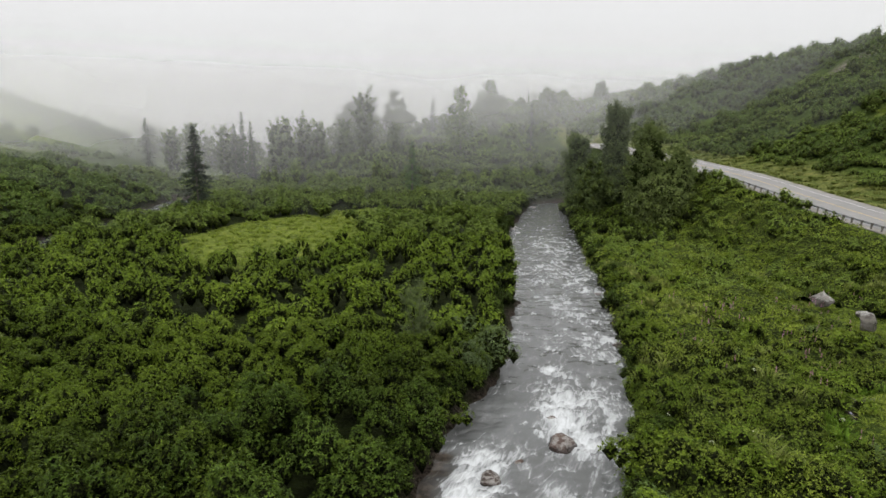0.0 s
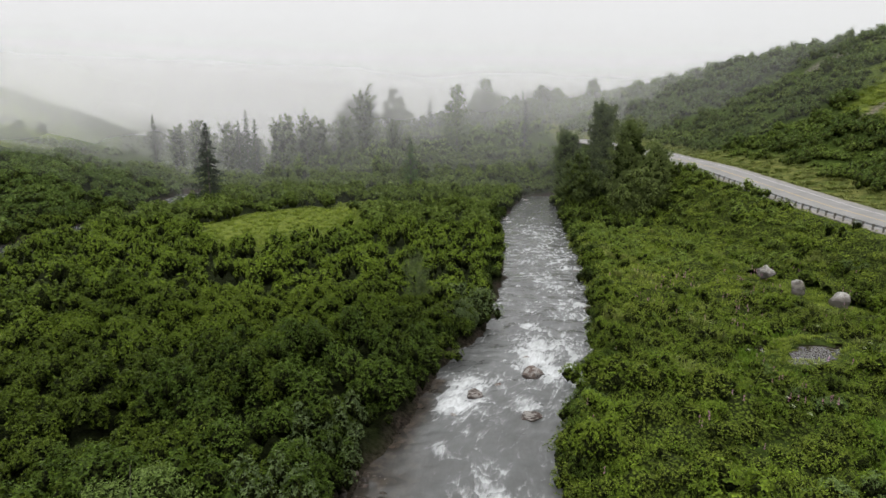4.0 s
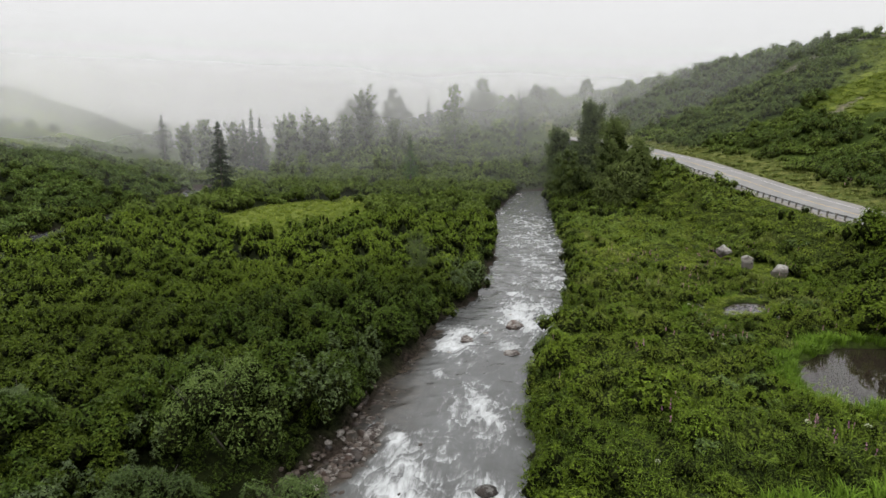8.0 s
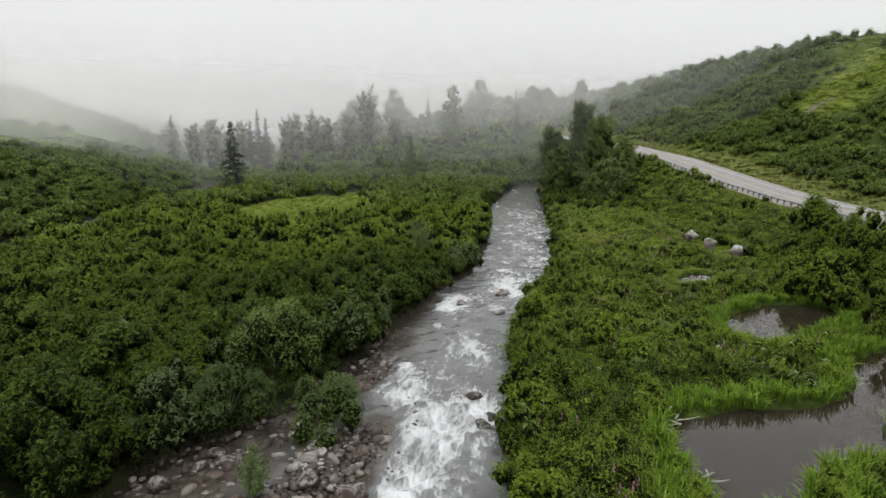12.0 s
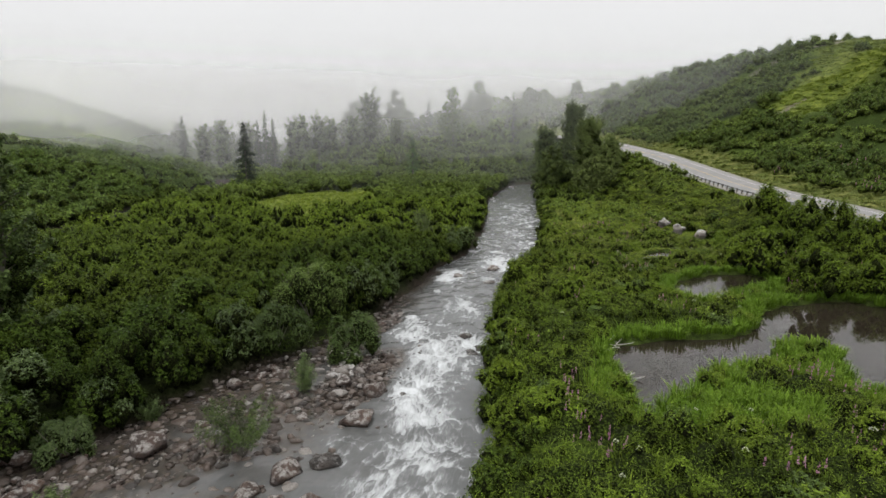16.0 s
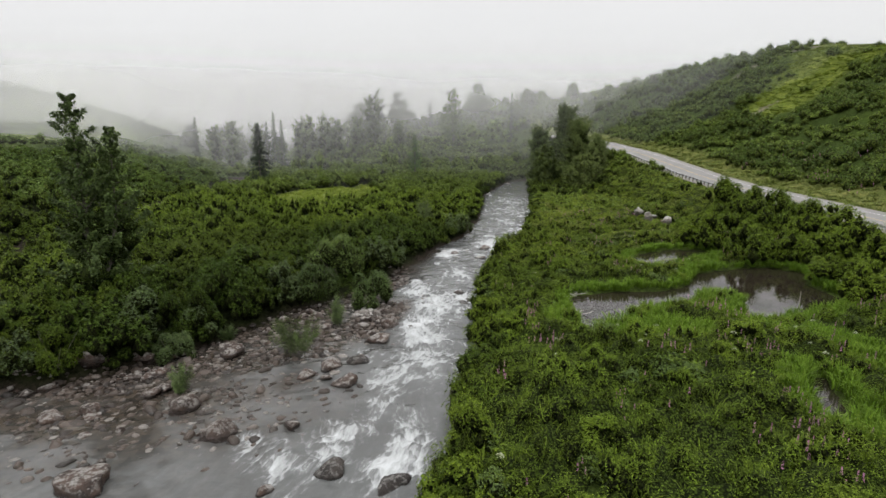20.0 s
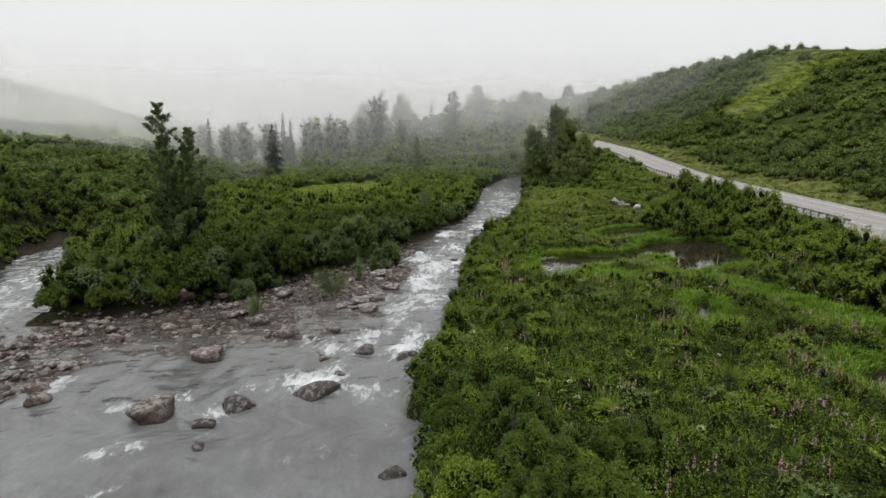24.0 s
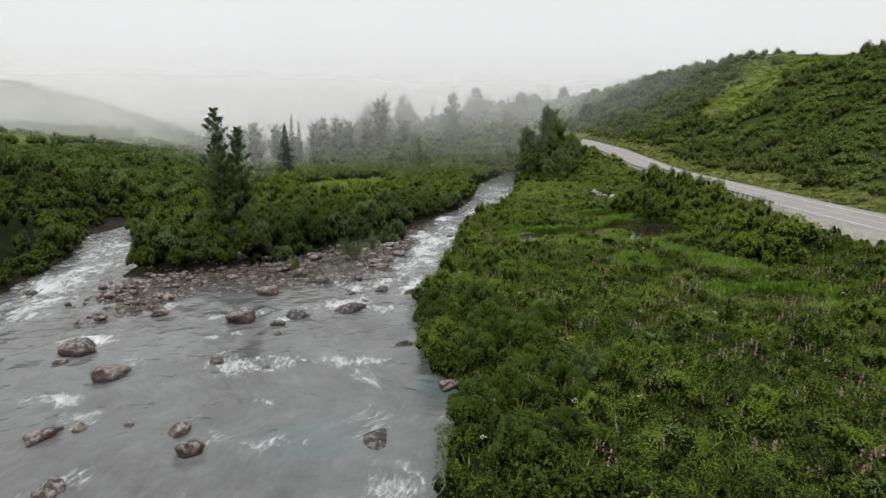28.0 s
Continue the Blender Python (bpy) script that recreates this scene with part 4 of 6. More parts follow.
marker_post(57.2, -1.0, 1.7, MARK_YELLOW, "thin yellow plastic marker post at the guardrail's end")

# ---- plants: templates of many small leaves ----
def unit(v):
    return v / (np.linalg.norm(v, axis=-1, keepdims=True) + 1e-9)


def leaves(centres, normals, length, width, rng, droop=0.2):
    """Folded diamond leaves at the centres, facing roughly along the normals."""
    n = len(centres)
    nor = unit(normals + rng.normal(0, 0.4, (n, 3)))
    side = unit(np.cross(nor, rng.normal(0, 1, (n, 3))))
    along = unit(np.cross(side, nor) - np.array([0, 0, droop]))
    L = length * rng.uniform(0.7, 1.3, (n, 1))
    W = width * rng.uniform(0.7, 1.3, (n, 1))
    a = centres - along * L * 0.5
    c = centres + along * L * 0.5
    b = centres + side * W * 0.5 + nor * W * 0.18
    d = centres - side * W * 0.5 + nor * W * 0.18
    v = np.stack([a, b, c, d], 1).reshape(-1, 3)
    i = np.arange(n)[:, None] * 4
    f = np.concatenate([i + np.array([[0, 1, 2]]), i + np.array([[0, 2, 3]])], 0)
    return v, f, np.repeat(centres, 4, 0)


def sprigs(centres, normals, length, width, rng):
    """Three pointed leaflets spread from each centre, tilted about the normal."""
    n = len(centres)
    nor = unit(normals + rng.normal(0, 0.35, (n, 3)))
    side = unit(np.cross(nor, rng.normal(0, 1, (n, 3))))
    along = np.cross(side, nor)
    vs = []
    for turn in (-1.15, 0.0, 1.15):
        t = turn + rng.uniform(-0.35, 0.35, (n, 1))
        d = along * np.cos(t) + side * np.sin(t) + nor * rng.uniform(-0.25, 0.3, (n, 1))
        q = np.cross(nor, d)
        L = length * rng.uniform(0.7, 1.3, (n, 1))
        W = width * rng.uniform(0.75, 1.25, (n, 1))
        vs += [centres + d * L * 0.12 + q * W * 0.5, centres + d * L * 0.3 - q * W * 0.5, centres + d * L]
    v = np.stack(vs, 1).reshape(-1, 3)
    return v, np.arange(n * 9).reshape(-1, 3), np.repeat(centres, 9, 0)


def lobe_points(lobes, n, rng, low=-0.35, inner=0.82):
    """Points with normals on the outer skin of a heap of balls: rows of x, y, z, radius."""
    lobes = np.asarray(lobes, float)
    w = lobes[:, 3] ** 2
    pick = rng.choice(len(lobes), n * 4, p=w / w.sum())
    d = unit(rng.normal(0, 1, (n * 4, 3)))
    d[:, 2] = np.where(d[:, 2] < low, -d[:, 2], d[:, 2])
    r = rng.uniform(inner, 1.06, (n * 4, 1))
    p = lobes[pick, :3] + d * lobes[pick, 3:4] * r
    deep = np.zeros(len(p), bool)
    for k, (cx, cy, cz, cr) in enumerate(lobes):
        deep |= (np.linalg.norm(p - (cx, cy, cz), axis=1) < cr * 0.8) & (pick != k)
    ok = ~deep & (p[:, 2] > 0.03)
    return p[ok][:n], d[ok][:n]


def with_core(v, f, cen, heap, fill=0.86):
    """Adds a rough core inside each leafy lobe: keeps light out, paints inner shade."""
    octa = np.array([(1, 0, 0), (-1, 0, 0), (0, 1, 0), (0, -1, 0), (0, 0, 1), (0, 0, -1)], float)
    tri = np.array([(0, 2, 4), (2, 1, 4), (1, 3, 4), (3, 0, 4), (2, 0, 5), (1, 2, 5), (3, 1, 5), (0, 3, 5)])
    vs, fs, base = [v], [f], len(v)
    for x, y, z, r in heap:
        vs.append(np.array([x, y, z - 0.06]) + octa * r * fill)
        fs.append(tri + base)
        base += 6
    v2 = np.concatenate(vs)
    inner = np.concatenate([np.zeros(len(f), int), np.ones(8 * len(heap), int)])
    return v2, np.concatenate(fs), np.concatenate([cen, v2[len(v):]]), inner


def shrub_template(seed, n, leaf, lobes=9, spread=0.62, tall=0.75, lobe_r=(0.3, 0.46), low=-0.3, fill=0.86):
    """A heaped shrub about one metre in radius, as arrays."""
    rng = np.random.RandomState(seed)
    heap = []
    for k in range(lobes):
        a, r = rng.uniform(0, 6.28), spread * math.sqrt(rng.uniform(0, 1))
        heap.append((r * math.cos(a), r * math.sin(a), tall * (1 - 0.65 * (r / spread) ** 2) * rng.uniform(0.72, 1.08), rng.uniform(*lobe_r)))
    p, d = lobe_points(heap, n, rng, low)
    v, f, cen = sprigs(p, d * 0.9 + np.array([0, 0, 0.3]), leaf, leaf * 0.62, rng)
    return with_core(v, f, cen, heap, fill)


def spray_template(seed, n, leaf, tall=1.0, spread=0.55):
    """Upright leafy stems, as willow shoots or tall herbs."""
    rng = np.random.RandomState(seed)
    stems = 9
    pts, nor = [], []
    for s in range(stems):
        a, r = rng.uniform(0, 6.28), spread * rng.uniform(0.1, 1.0)
        top = np.array([r * math.cos(a) * 1.5, r * math.sin(a) * 1.5, tall * rng.uniform(0.7, 1.15)])
        foot = np.array([r * math.cos(a) * 0.3, r * math.sin(a) * 0.3, 0.0])
        t = rng.uniform(0.12, 1.0, (n // stems, 1)) ** 0.8
        q = foot + (top - foot) * t + rng.normal(0, 0.07 + 0.05 * (1 - t), (n // stems, 3))
        pts.append(q)
        nor.append(unit(q - foot - (top - foot) * t) * 0.7 + np.array([0, 0, 0.6]))
    p, d = np.concatenate(pts), np.concatenate(nor)
    p[:, 2] = np.abs(p[:, 2]) + 0.02
    v, f, cen = leaves(p, d, leaf, leaf * 0.4, rng, 0.1)
    return v, f, cen, np.zeros(len(f), int)


def tuft_template(seed, blades, tall=0.8, spread=0.45, wide=0.022):
    """A tuft of bent grass blades, two triangles each over a kink."""
    rng = np.random.RandomState(seed)
    a = rng.uniform(0, 6.28, blades)
    r = spread * np.sqrt(rng.uniform(0, 1, blades))
    foot = np.stack([r * np.cos(a), r * np.sin(a), np.zeros(blades)], -1)
    lean = np.stack([np.cos(a), np.sin(a), np.zeros(blades)], -1) + rng.normal(0, 0.5, (blades, 3)) * (1, 1, 0)
    h = tall * rng.uniform(0.55, 1.15, (blades, 1))
    midp = foot + lean * h * 0.16 + np.array([0, 0, 1]) * h * 0.62
    tip = foot + lean * h * rng.uniform(0.35, 0.75, (blades, 1)) + np.array([0, 0, 1]) * h * rng.uniform(0.75, 1.0, (blades, 1))
    side = unit(np.cross(lean, np.array([0, 0, 1.0]))) * wide * rng.uniform(0.7, 1.6, (blades, 1))
    v = np.stack([foot - side, foot + side, midp + side * 0.9, midp - side * 0.9, tip], 1).reshape(-1, 3)
    i = np.arange(blades)[:, None] * 5
    f = np.concatenate([i + np.array([[0, 1, 2]]), i + np.array([[0, 2, 3]]), i + np.array([[3, 2, 4]])], 0)
    return v, f, v, np.zeros(len(f), int)


def heap_up(name, templates, spots, mat, label, category, sink=0.12, afloat=False, on=None):
    """Many plants as one uncountable object. Spots: rows of x, y, radius, height, turn."""
    rng = np.random.RandomState(len(spots) + 7)
    spots = np.asarray(spots, float)
    if not len(spots):
        return None
    z = (on or ground)(spots[:, 0], spots[:, 1]) - sink
    if afloat:
        z = np.maximum(z, level(spots[:, 1]) - 0.12)
    pick = rng.randint(0, len(templates), len(spots))
    vs, fs, ins, base = [], [], [], 0
    for k, (tv, tf, tc, ti) in enumerate(templates):
        s = spots[pick == k]
        if not len(s):
            continue
        zz = z[pick == k]
        co, si = np.cos(s[:, 4])[:, None], np.sin(s[:, 4])[:, None]
        off = tv - tc
        r, h = s[:, 2:3], s[:, 3:4]
        px, py = tv[None, :, 0], tv[None, :, 1]
        x = (px * co - py * si) * r + s[:, 0:1]
        y = (px * si + py * co) * r + s[:, 1:2]
        w = tc[None, :, 2] * h + off[None, :, 2] * r + zz[:, None]
        vs.append(np.stack([x, y, w], -1).reshape(-1, 3))
        fs.append((tf[None] + base + np.arange(len(s))[:, None, None] * len(tv)).reshape(-1, 3))
        ins.append(np.tile(ti, len(s)))
        base += len(s) * len(tv)
    inner = np.concatenate(ins)
    me = mesh_from(name, np.concatenate(vs), np.concatenate(fs), mat, False, inner if inner.any() else None, HILL_CORE if mat in (HILL_LEAF, HILL_DARK) else SHADE_CORE)
    return tagged(new(name, me), label, category, kind="stuff")


def spots_in(x0, x1, y0, y1, step, where, size, high, seed, clump=0.25):
    """Jittered spots on a grid where where(x, y) holds; size and high are spans, or functions of x and y."""
    rng = np.random.RandomState(seed)
    gx, gy = np.meshgrid(np.arange(x0, x1, step), np.arange(y0, y1, step))
    x = (gx + rng.uniform(-0.5, 0.5, gx.shape) * step).ravel()
    y = (gy + rng.uniform(-0.5, 0.5, gx.shape) * step).ravel()
    ok = where(x, y)
    x, y = x[ok], y[ok]
    lump = 1 + clump * waves(x, y, 11, seed + 1, 2)
    s = rng.uniform(*size, len(x)) * lump
    h = rng.uniform(*high, len(x)) * lump
    return np.stack([x, y, s, h, rng.uniform(0, 6.28, len(x))], -1)


def willow_room(x, y):
    """The room that the large willows at the island's edge take up, and the shaded gap beside them."""
    return (np.hypot(x + 12.9, y - 5.2) < 3.4) | (np.hypot(x + 10.6, y - 0.8) < 3.2) | (np.hypot(x + 13.6, y + 2.2) < 2.2)


def on_isle(x, y, margin=0.3):
    return (x > np.interp(y, ISLE_Y, ISLE_X)) & (x < np.interp(y, MID_Y, MID_X)) & (channel(x, y) < -margin) & (y > -24) & ~willow_room(x, y)


def on_right(x, y, margin=0.2):
    return (x > np.interp(y, RIGHT_Y, RIGHT_X)) & (channel(x, y) < -margin) & (pond_depth(x, y) < -0.25) & ~near_boulder(x, y) & (road_x(y) - x > np.interp(y, (-200, -45, -14, -2, 6), (13, 13, 13, 8.5, 7.4)))


def near_boulder(x, y):
    out = np.zeros(np.shape(x), bool)
    for bx, by, w in MEADOW_STONES:
        out |= np.hypot(x - bx, (y - by + 2.0) * 0.6) < 1.0 * w + 0.9
    return out


def on_left(x, y):
    return (x < np.interp(y, LEFT_Y, LEFT_X)) & (channel(x, y) < -0.4)


def on_hill(x, y, verge=9):
    return x - road_x(y) > verge


def grass_gap(x, y):
    """Metres from the strips of tall bright grass that run off from the ponds; negative in them."""
    a = np.clip(((x - 30) * 6 + (y + 13) * -18) / 360.0, 0, 1)
    strip = np.hypot(x - 30 - 6 * a, y + 13 + 18 * a) - 2.6 - 0.8 * waves(x, y, 7, 92, 2)
    round_patch = (np.hypot((x - 18.5) / 5, (y + 14.5) / 3) - 1) * 3
    shores = -2.2 + 1.6 * np.minimum(waves(x, y, 8, 77), 0.55) - pond_depth(x, y)
    return np.minimum(np.minimum(strip, round_patch), shores)


def grassy(x, y):
    return grass_gap(x, y) < 0


def carpet_template(seed, n, leaf, tall=0.5):
    """A low leafy plant heap that covers its round of ground evenly."""
    rng = np.random.RandomState(seed)
    a, r = rng.uniform(0, 6.28, n), np.sqrt(rng.uniform(0, 1, n))
    top = tall * (1.0 - 0.75 * r ** 2) + tall * 0.25 * np.sin(3 * a + seed) * r
    z = top * rng.uniform(0.55, 1.05, n) + 0.06
    p = np.stack([r * np.cos(a), r * np.sin(a), z], -1)
    d = np.stack([r * np.cos(a) * 0.9, r * np.sin(a) * 0.9, 0.75 + 0 * a], -1)
    v, f, cen = sprigs(p, d, leaf, leaf * 0.5, rng)
    return v, f, cen, np.zeros(len(f), int)


def broad_template(seed):
    """A plant of a few large lobed leaves held flat on stalks."""
    rng = np.random.RandomState(seed)
    n = 9
    a, r = rng.uniform(0, 6.28, n), rng.uniform(0.15, 0.8, n)
    p = np.stack([r * np.cos(a), r * np.sin(a), rng.uniform(0.6, 1.05, n)], -1)
    v, f, cen = sprigs(p, np.tile((0, 0, 1.6), (n, 1)), 0.28, 0.24, rng)
    return v, f, cen, np.zeros(len(f), int)


ALDERS = [shrub_template(100 + i, 540, 0.078, lobes=13 + i % 5, spread=0.78, tall=1.05, lobe_r=(0.16, 0.34), low=-0.25, fill=0.78) for i in range(9)]
ALDERS_MID = [shrub_template(120 + i, 170, 0.112, lobes=8, spread=0.7, lobe_r=(0.2, 0.38), low=-0.15, fill=0.74) for i in range(7)]
ALDERS_HILL = [shrub_template(160 + i, 64, 0.15, lobes=6, spread=0.68, lobe_r=(0.26, 0.42), low=-0.05, fill=0.84) for i in range(8)]
ALDERS_FAR = [shrub_template(140 + i, 56, 0.2, lobes=5, spread=0.6, lobe_r=(0.3, 0.46), low=-0.1, fill=0.78) for i in range(7)]
HERBS = [spray_template(180 + i, 144, 0.1, 1.0, 0.72) for i in range(8)]
LOW = [shrub_template(200 + i, 160, 0.1, lobes=8, spread=0.7, tall=0.58, lobe_r=(0.2, 0.36), low=-0.05) for i in range(8)]
HEAPS = [shrub_template(300 + i, 112, 0.085, lobes=6, spread=0.6, tall=0.5, lobe_r=(0.3, 0.5), low=0.0, fill=0.62) for i in range(8)]
CARPET = [carpet_template(280 + i, 48, 0.17) for i in range(7)]
BROAD_LEAF = [broad_template(290 + i) for i in range(4)]
TUFTS = [tuft_template(220 + i, 40, wide=0.028) for i in range(4)]
STEMS = [tuft_template(360 + i, 22, tall=0.85, spread=0.7, wide=0.026) for i in range(6)]
WOODS = [shrub_template(260 + i, 36, 0.26, lobes=6, spread=0.6, tall=0.78, lobe_r=(0.24, 0.38)) for i in range(5)]

SCRUB = [shrub_template(340 + i, 24, 0.3, lobes=4, spread=0.6, lobe_r=(0.32, 0.5), low=0.0, fill=0.8) for i in range(6)]

# the island's thicket, near then far
heap_up("island_thicket", ALDERS, spots_in(-36, 12, -24, 46, 2.45, lambda x, y: on_isle(x, y, 0.2) & ((channel(x, y) > -8.5 + 3 * waves(x, y, 14, 104)) | (y < 29 + 4 * waves(x, y, 14, 106))) & ((x < np.interp(y, MID_Y, MID_X) - 8) | (y > 30) | (waves(x, y, 6, 105) > 0.1)), (1.5, 2.3), (2.0, 3.0), 1, 0.3), ALDER,
        "dense dark green alder thicket along the island's edge", "thicket")
heap_up("island_heart_thicket", ALDERS, spots_in(-36, 12, -24, 46, 2.45, lambda x, y: on_isle(x, y, 0.2) & (channel(x, y) < -8.0 + 3 * waves(x, y, 14, 104)) & (y > 28 + 4 * waves(x, y, 14, 106)), (1.5, 2.3), (2.0, 3.0), 44, 0.3), LIT_ALDER,
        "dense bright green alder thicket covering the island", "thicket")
heap_up("island_front_alders", ALDERS, spots_in(-40, 6, -24, 32, 3.4, lambda x, y: on_isle(x, y, 0.3) & (x > np.interp(y, MID_Y, MID_X) - 14 - 5 * waves(x, y, 12, 110, 2)), (1.9, 2.8), (2.9, 4.1), 29, 0.3), SHADED_ALDER,
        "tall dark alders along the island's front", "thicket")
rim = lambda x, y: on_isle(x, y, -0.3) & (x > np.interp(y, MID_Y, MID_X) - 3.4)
heap_up("island_rim_alders", ALDERS, spots_in(-36, 2, -23, 18, 2.5, lambda x, y: rim(x, y) & (waves(x, y, 9, 101) < 0.1), (1.5, 2.3), (2.8, 4.0), 41, 0.3), SHADED_ALDER,
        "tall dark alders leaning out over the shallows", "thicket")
heap_up("island_front_willows", ALDERS, spots_in(-36, 2, -23, 18, 2.5, lambda x, y: rim(x, y) & (waves(x, y, 9, 101) > -0.05), (1.6, 2.4), (2.8, 3.9), 40, 0.3), WILLOW,
        "grey-green willows leaning out over the shallows", "shrubs")
heap_up("island_thicket_back", ALDERS_MID, spots_in(-64, -36, -24, 46, 2.5, lambda x, y: on_isle(x, y, 0.2), (1.4, 2.3), (2.2, 4.6), 23, 0.35), ALDER,
        "dense dark green alder thicket along the side channel", "thicket")
shore = lambda x, y: (x > np.interp(y, ISLE_Y, ISLE_X) - 1) & (x < np.interp(y, MID_Y, MID_X) + 1.5) & (channel(x, y) < -0.6) & (channel(x, y) > -2.8) & (y > -23.5) & (y < 190) & ~willow_room(x, y)
# dark leaves fill the gap beside the willows to paint its shade
heap_up("willow_gap_plants", CARPET, spots_in(-18, -5, -5, 10, 1.1, lambda x, y: willow_room(x, y) & (channel(x, y) < -0.3), (0.7, 1.1), (0.7, 1.3), 50), SHADED_ALDER,
        "low plants between the willows, coloured dark to paint their shade", "undergrowth")
heap_up("island_shore_shrubs", LOW, spots_in(-64, 30, -24, 190, 1.6, shore, (1.0, 1.7), (1.3, 2.6), 24), SHADED_ALDER,
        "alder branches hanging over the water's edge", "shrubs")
heap_up("island_thicket_far", ALDERS_MID, spots_in(-80, 30, 46, 100, 3.5, lambda x, y: on_isle(x, y, 0.6) & ~meadow(x, y), (1.5, 2.6), (2.2, 4.2), 2, 0.35), LIT_ALDER,
        "dense dark green alder thicket", "thicket")
heap_up("valley_thicket", ALDERS_FAR, spots_in(-130, 60, 100, 250, 4.8, lambda x, y: (on_isle(x, y, 1) | (y > 205) & (x < road_x(y) - 9)) & ~meadow(x, y) & (waves(x, y, 40, 72) > -0.5), (2.4, 4.2), (2.4, 5.0), 3), HILL_LEAF,
        "shrubs and young trees on the misty valley floor", "thicket")
far_spots = spots_in(-135, 190, 225, 440, 7.0, lambda x, y: (x < road_x(y) + 130) & (x > np.interp(y, ISLE_Y, ISLE_X) + 3) & ((x > -78) | (y > 285)) & (channel(x, y) < -1) & (waves(x, y, 60, 84) + 0.6 * smooth((y - 255) / 60) > -0.1) & ((x < road_x(y) - 4) | (y > 270)), (3.2, 5.5), (6.0, 13.0), 19)
far_spots[:, 3] *= np.where(far_spots[:, 0] > road_x(far_spots[:, 1]) - 60, 0.55, 0.9)
heap_up("far_woods", WOODS, far_spots, HILL_LEAF,
        "woods on the valley floor fading in fog", "woods", 1.2)
heap_up("island_willows", ALDERS, spots_in(-46, 12, -24, 60, 4.4, lambda x, y: on_isle(x, y, 0.0) & (waves(x, y, 16, 73) - 1.1 * smooth((-channel(x, y) - 7) / 8) > 0.3), (1.6, 2.5), (2.4, 3.4), 4), WILLOW,
        "grey-green willow bushes standing out of the alders", "shrubs")
heap_up("meadow_grass", TUFTS, spots_in(-56, 0, 76, 160, 2.3, lambda x, y: on_isle(x, y, 1) & meadow(x, y), (1.2, 1.9), (0.6, 1.0), 5), MEADOW,
        "pale green grass of an open clearing", "grass")
# left bank
heap_up("left_bank_thicket", ALDERS_MID, spots_in(-112, -46, -60, 60, 4.4, on_left, (1.9, 3.1), (2.8, 5.6), 6, 0.35), ALDER, "tall dark alder thicket on the far bank", "thicket")
heap_up("left_shore_shrubs", LOW, spots_in(-76, -44, -75, 40, 1.7, lambda x, y: (x < np.interp(y, LEFT_Y, LEFT_X) + 1.5) & (channel(x, y) < -0.05) & (channel(x, y) > -2.6), (1.1, 1.8), (1.2, 2.4), 43), ALDER, "alder branches hanging over the side channel", "shrubs")
heap_up("left_shore_thicket", LOW, spots_in(-98, -66, 40, 150, 2.3, lambda x, y: (x < np.interp(y, LEFT_Y, LEFT_X) + 1) & (channel(x, y) < -0.1) & (channel(x, y) > -6), (1.4, 2.3), (1.8, 3.0), 49), ALDER, "alder bushes along the side channel", "shrubs")
heap_up("left_slope_thicket", ALDERS_FAR, spots_in(-170, -70, 60, 210, 4.2, lambda x, y: on_left(x, y) & (waves(x, y, 30, 74) - 1.2 * smooth((np.interp(y, LEFT_Y, LEFT_X) - x - 35) / 30) > -0.75), (2.2, 4.0), (2.2, 4.6), 7, 0.35), HILL_DARK, "shrubs on the misty slope", "thicket")
heap_up("left_hill_scrub", SCRUB, spots_in(-320, -105, -20, 340, 6.4, lambda x, y: (np.interp(y, LEFT_Y, LEFT_X) - x > 40) & (waves(x, y, 70, 85) + 0.5 * waves(x, y, 20, 103) > 0.35 - 0.6 * smooth((y - 262) / 25)), (3.2, 5.2), (1.5, 2.8), 20, 0.4), HILL_DARK, "grey-green scrub on the misty hill", "scrub")
# right bank: a lumpy sheet of undergrowth, then plants over it
def lumps(x, y):
    """How high the undergrowth heaps up, in rounded lumps with narrow hollows."""
    a, b = np.abs(waves(x, y, 5.2, 93, 1)), np.abs(waves(x, y, 3.1, 94, 1))
    return 0.05 + 1.5 * np.sqrt(np.clip(a, 0, 1)) * (0.6 + 0.5 * np.sqrt(np.clip(b, 0, 1))) + 0.35 * waves(x, y, 9.0, 95, 1)


def carpet_z(x, y):
    d = np.minimum(-channel(x, y) - 0.3, np.minimum(-pond_depth(x, y) - 0.3, np.minimum(grass_gap(x, y) + 0.1, (road_x(y) - x - 7.2) * 0.5)))
    lump = lumps(x, y) - 0.3
    return ground(x, y) - 0.05 + lump * smooth(d / 1.4)


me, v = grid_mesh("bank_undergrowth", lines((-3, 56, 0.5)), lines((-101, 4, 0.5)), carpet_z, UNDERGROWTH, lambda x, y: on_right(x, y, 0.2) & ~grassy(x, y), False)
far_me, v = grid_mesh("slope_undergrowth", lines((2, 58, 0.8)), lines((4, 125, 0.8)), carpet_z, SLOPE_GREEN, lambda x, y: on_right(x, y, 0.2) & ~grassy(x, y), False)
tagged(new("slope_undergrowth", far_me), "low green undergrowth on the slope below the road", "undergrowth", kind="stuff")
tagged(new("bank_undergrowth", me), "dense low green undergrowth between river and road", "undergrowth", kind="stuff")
near_bank = lambda x, y: on_right(x, y, 0.1) & ~grassy(x, y)
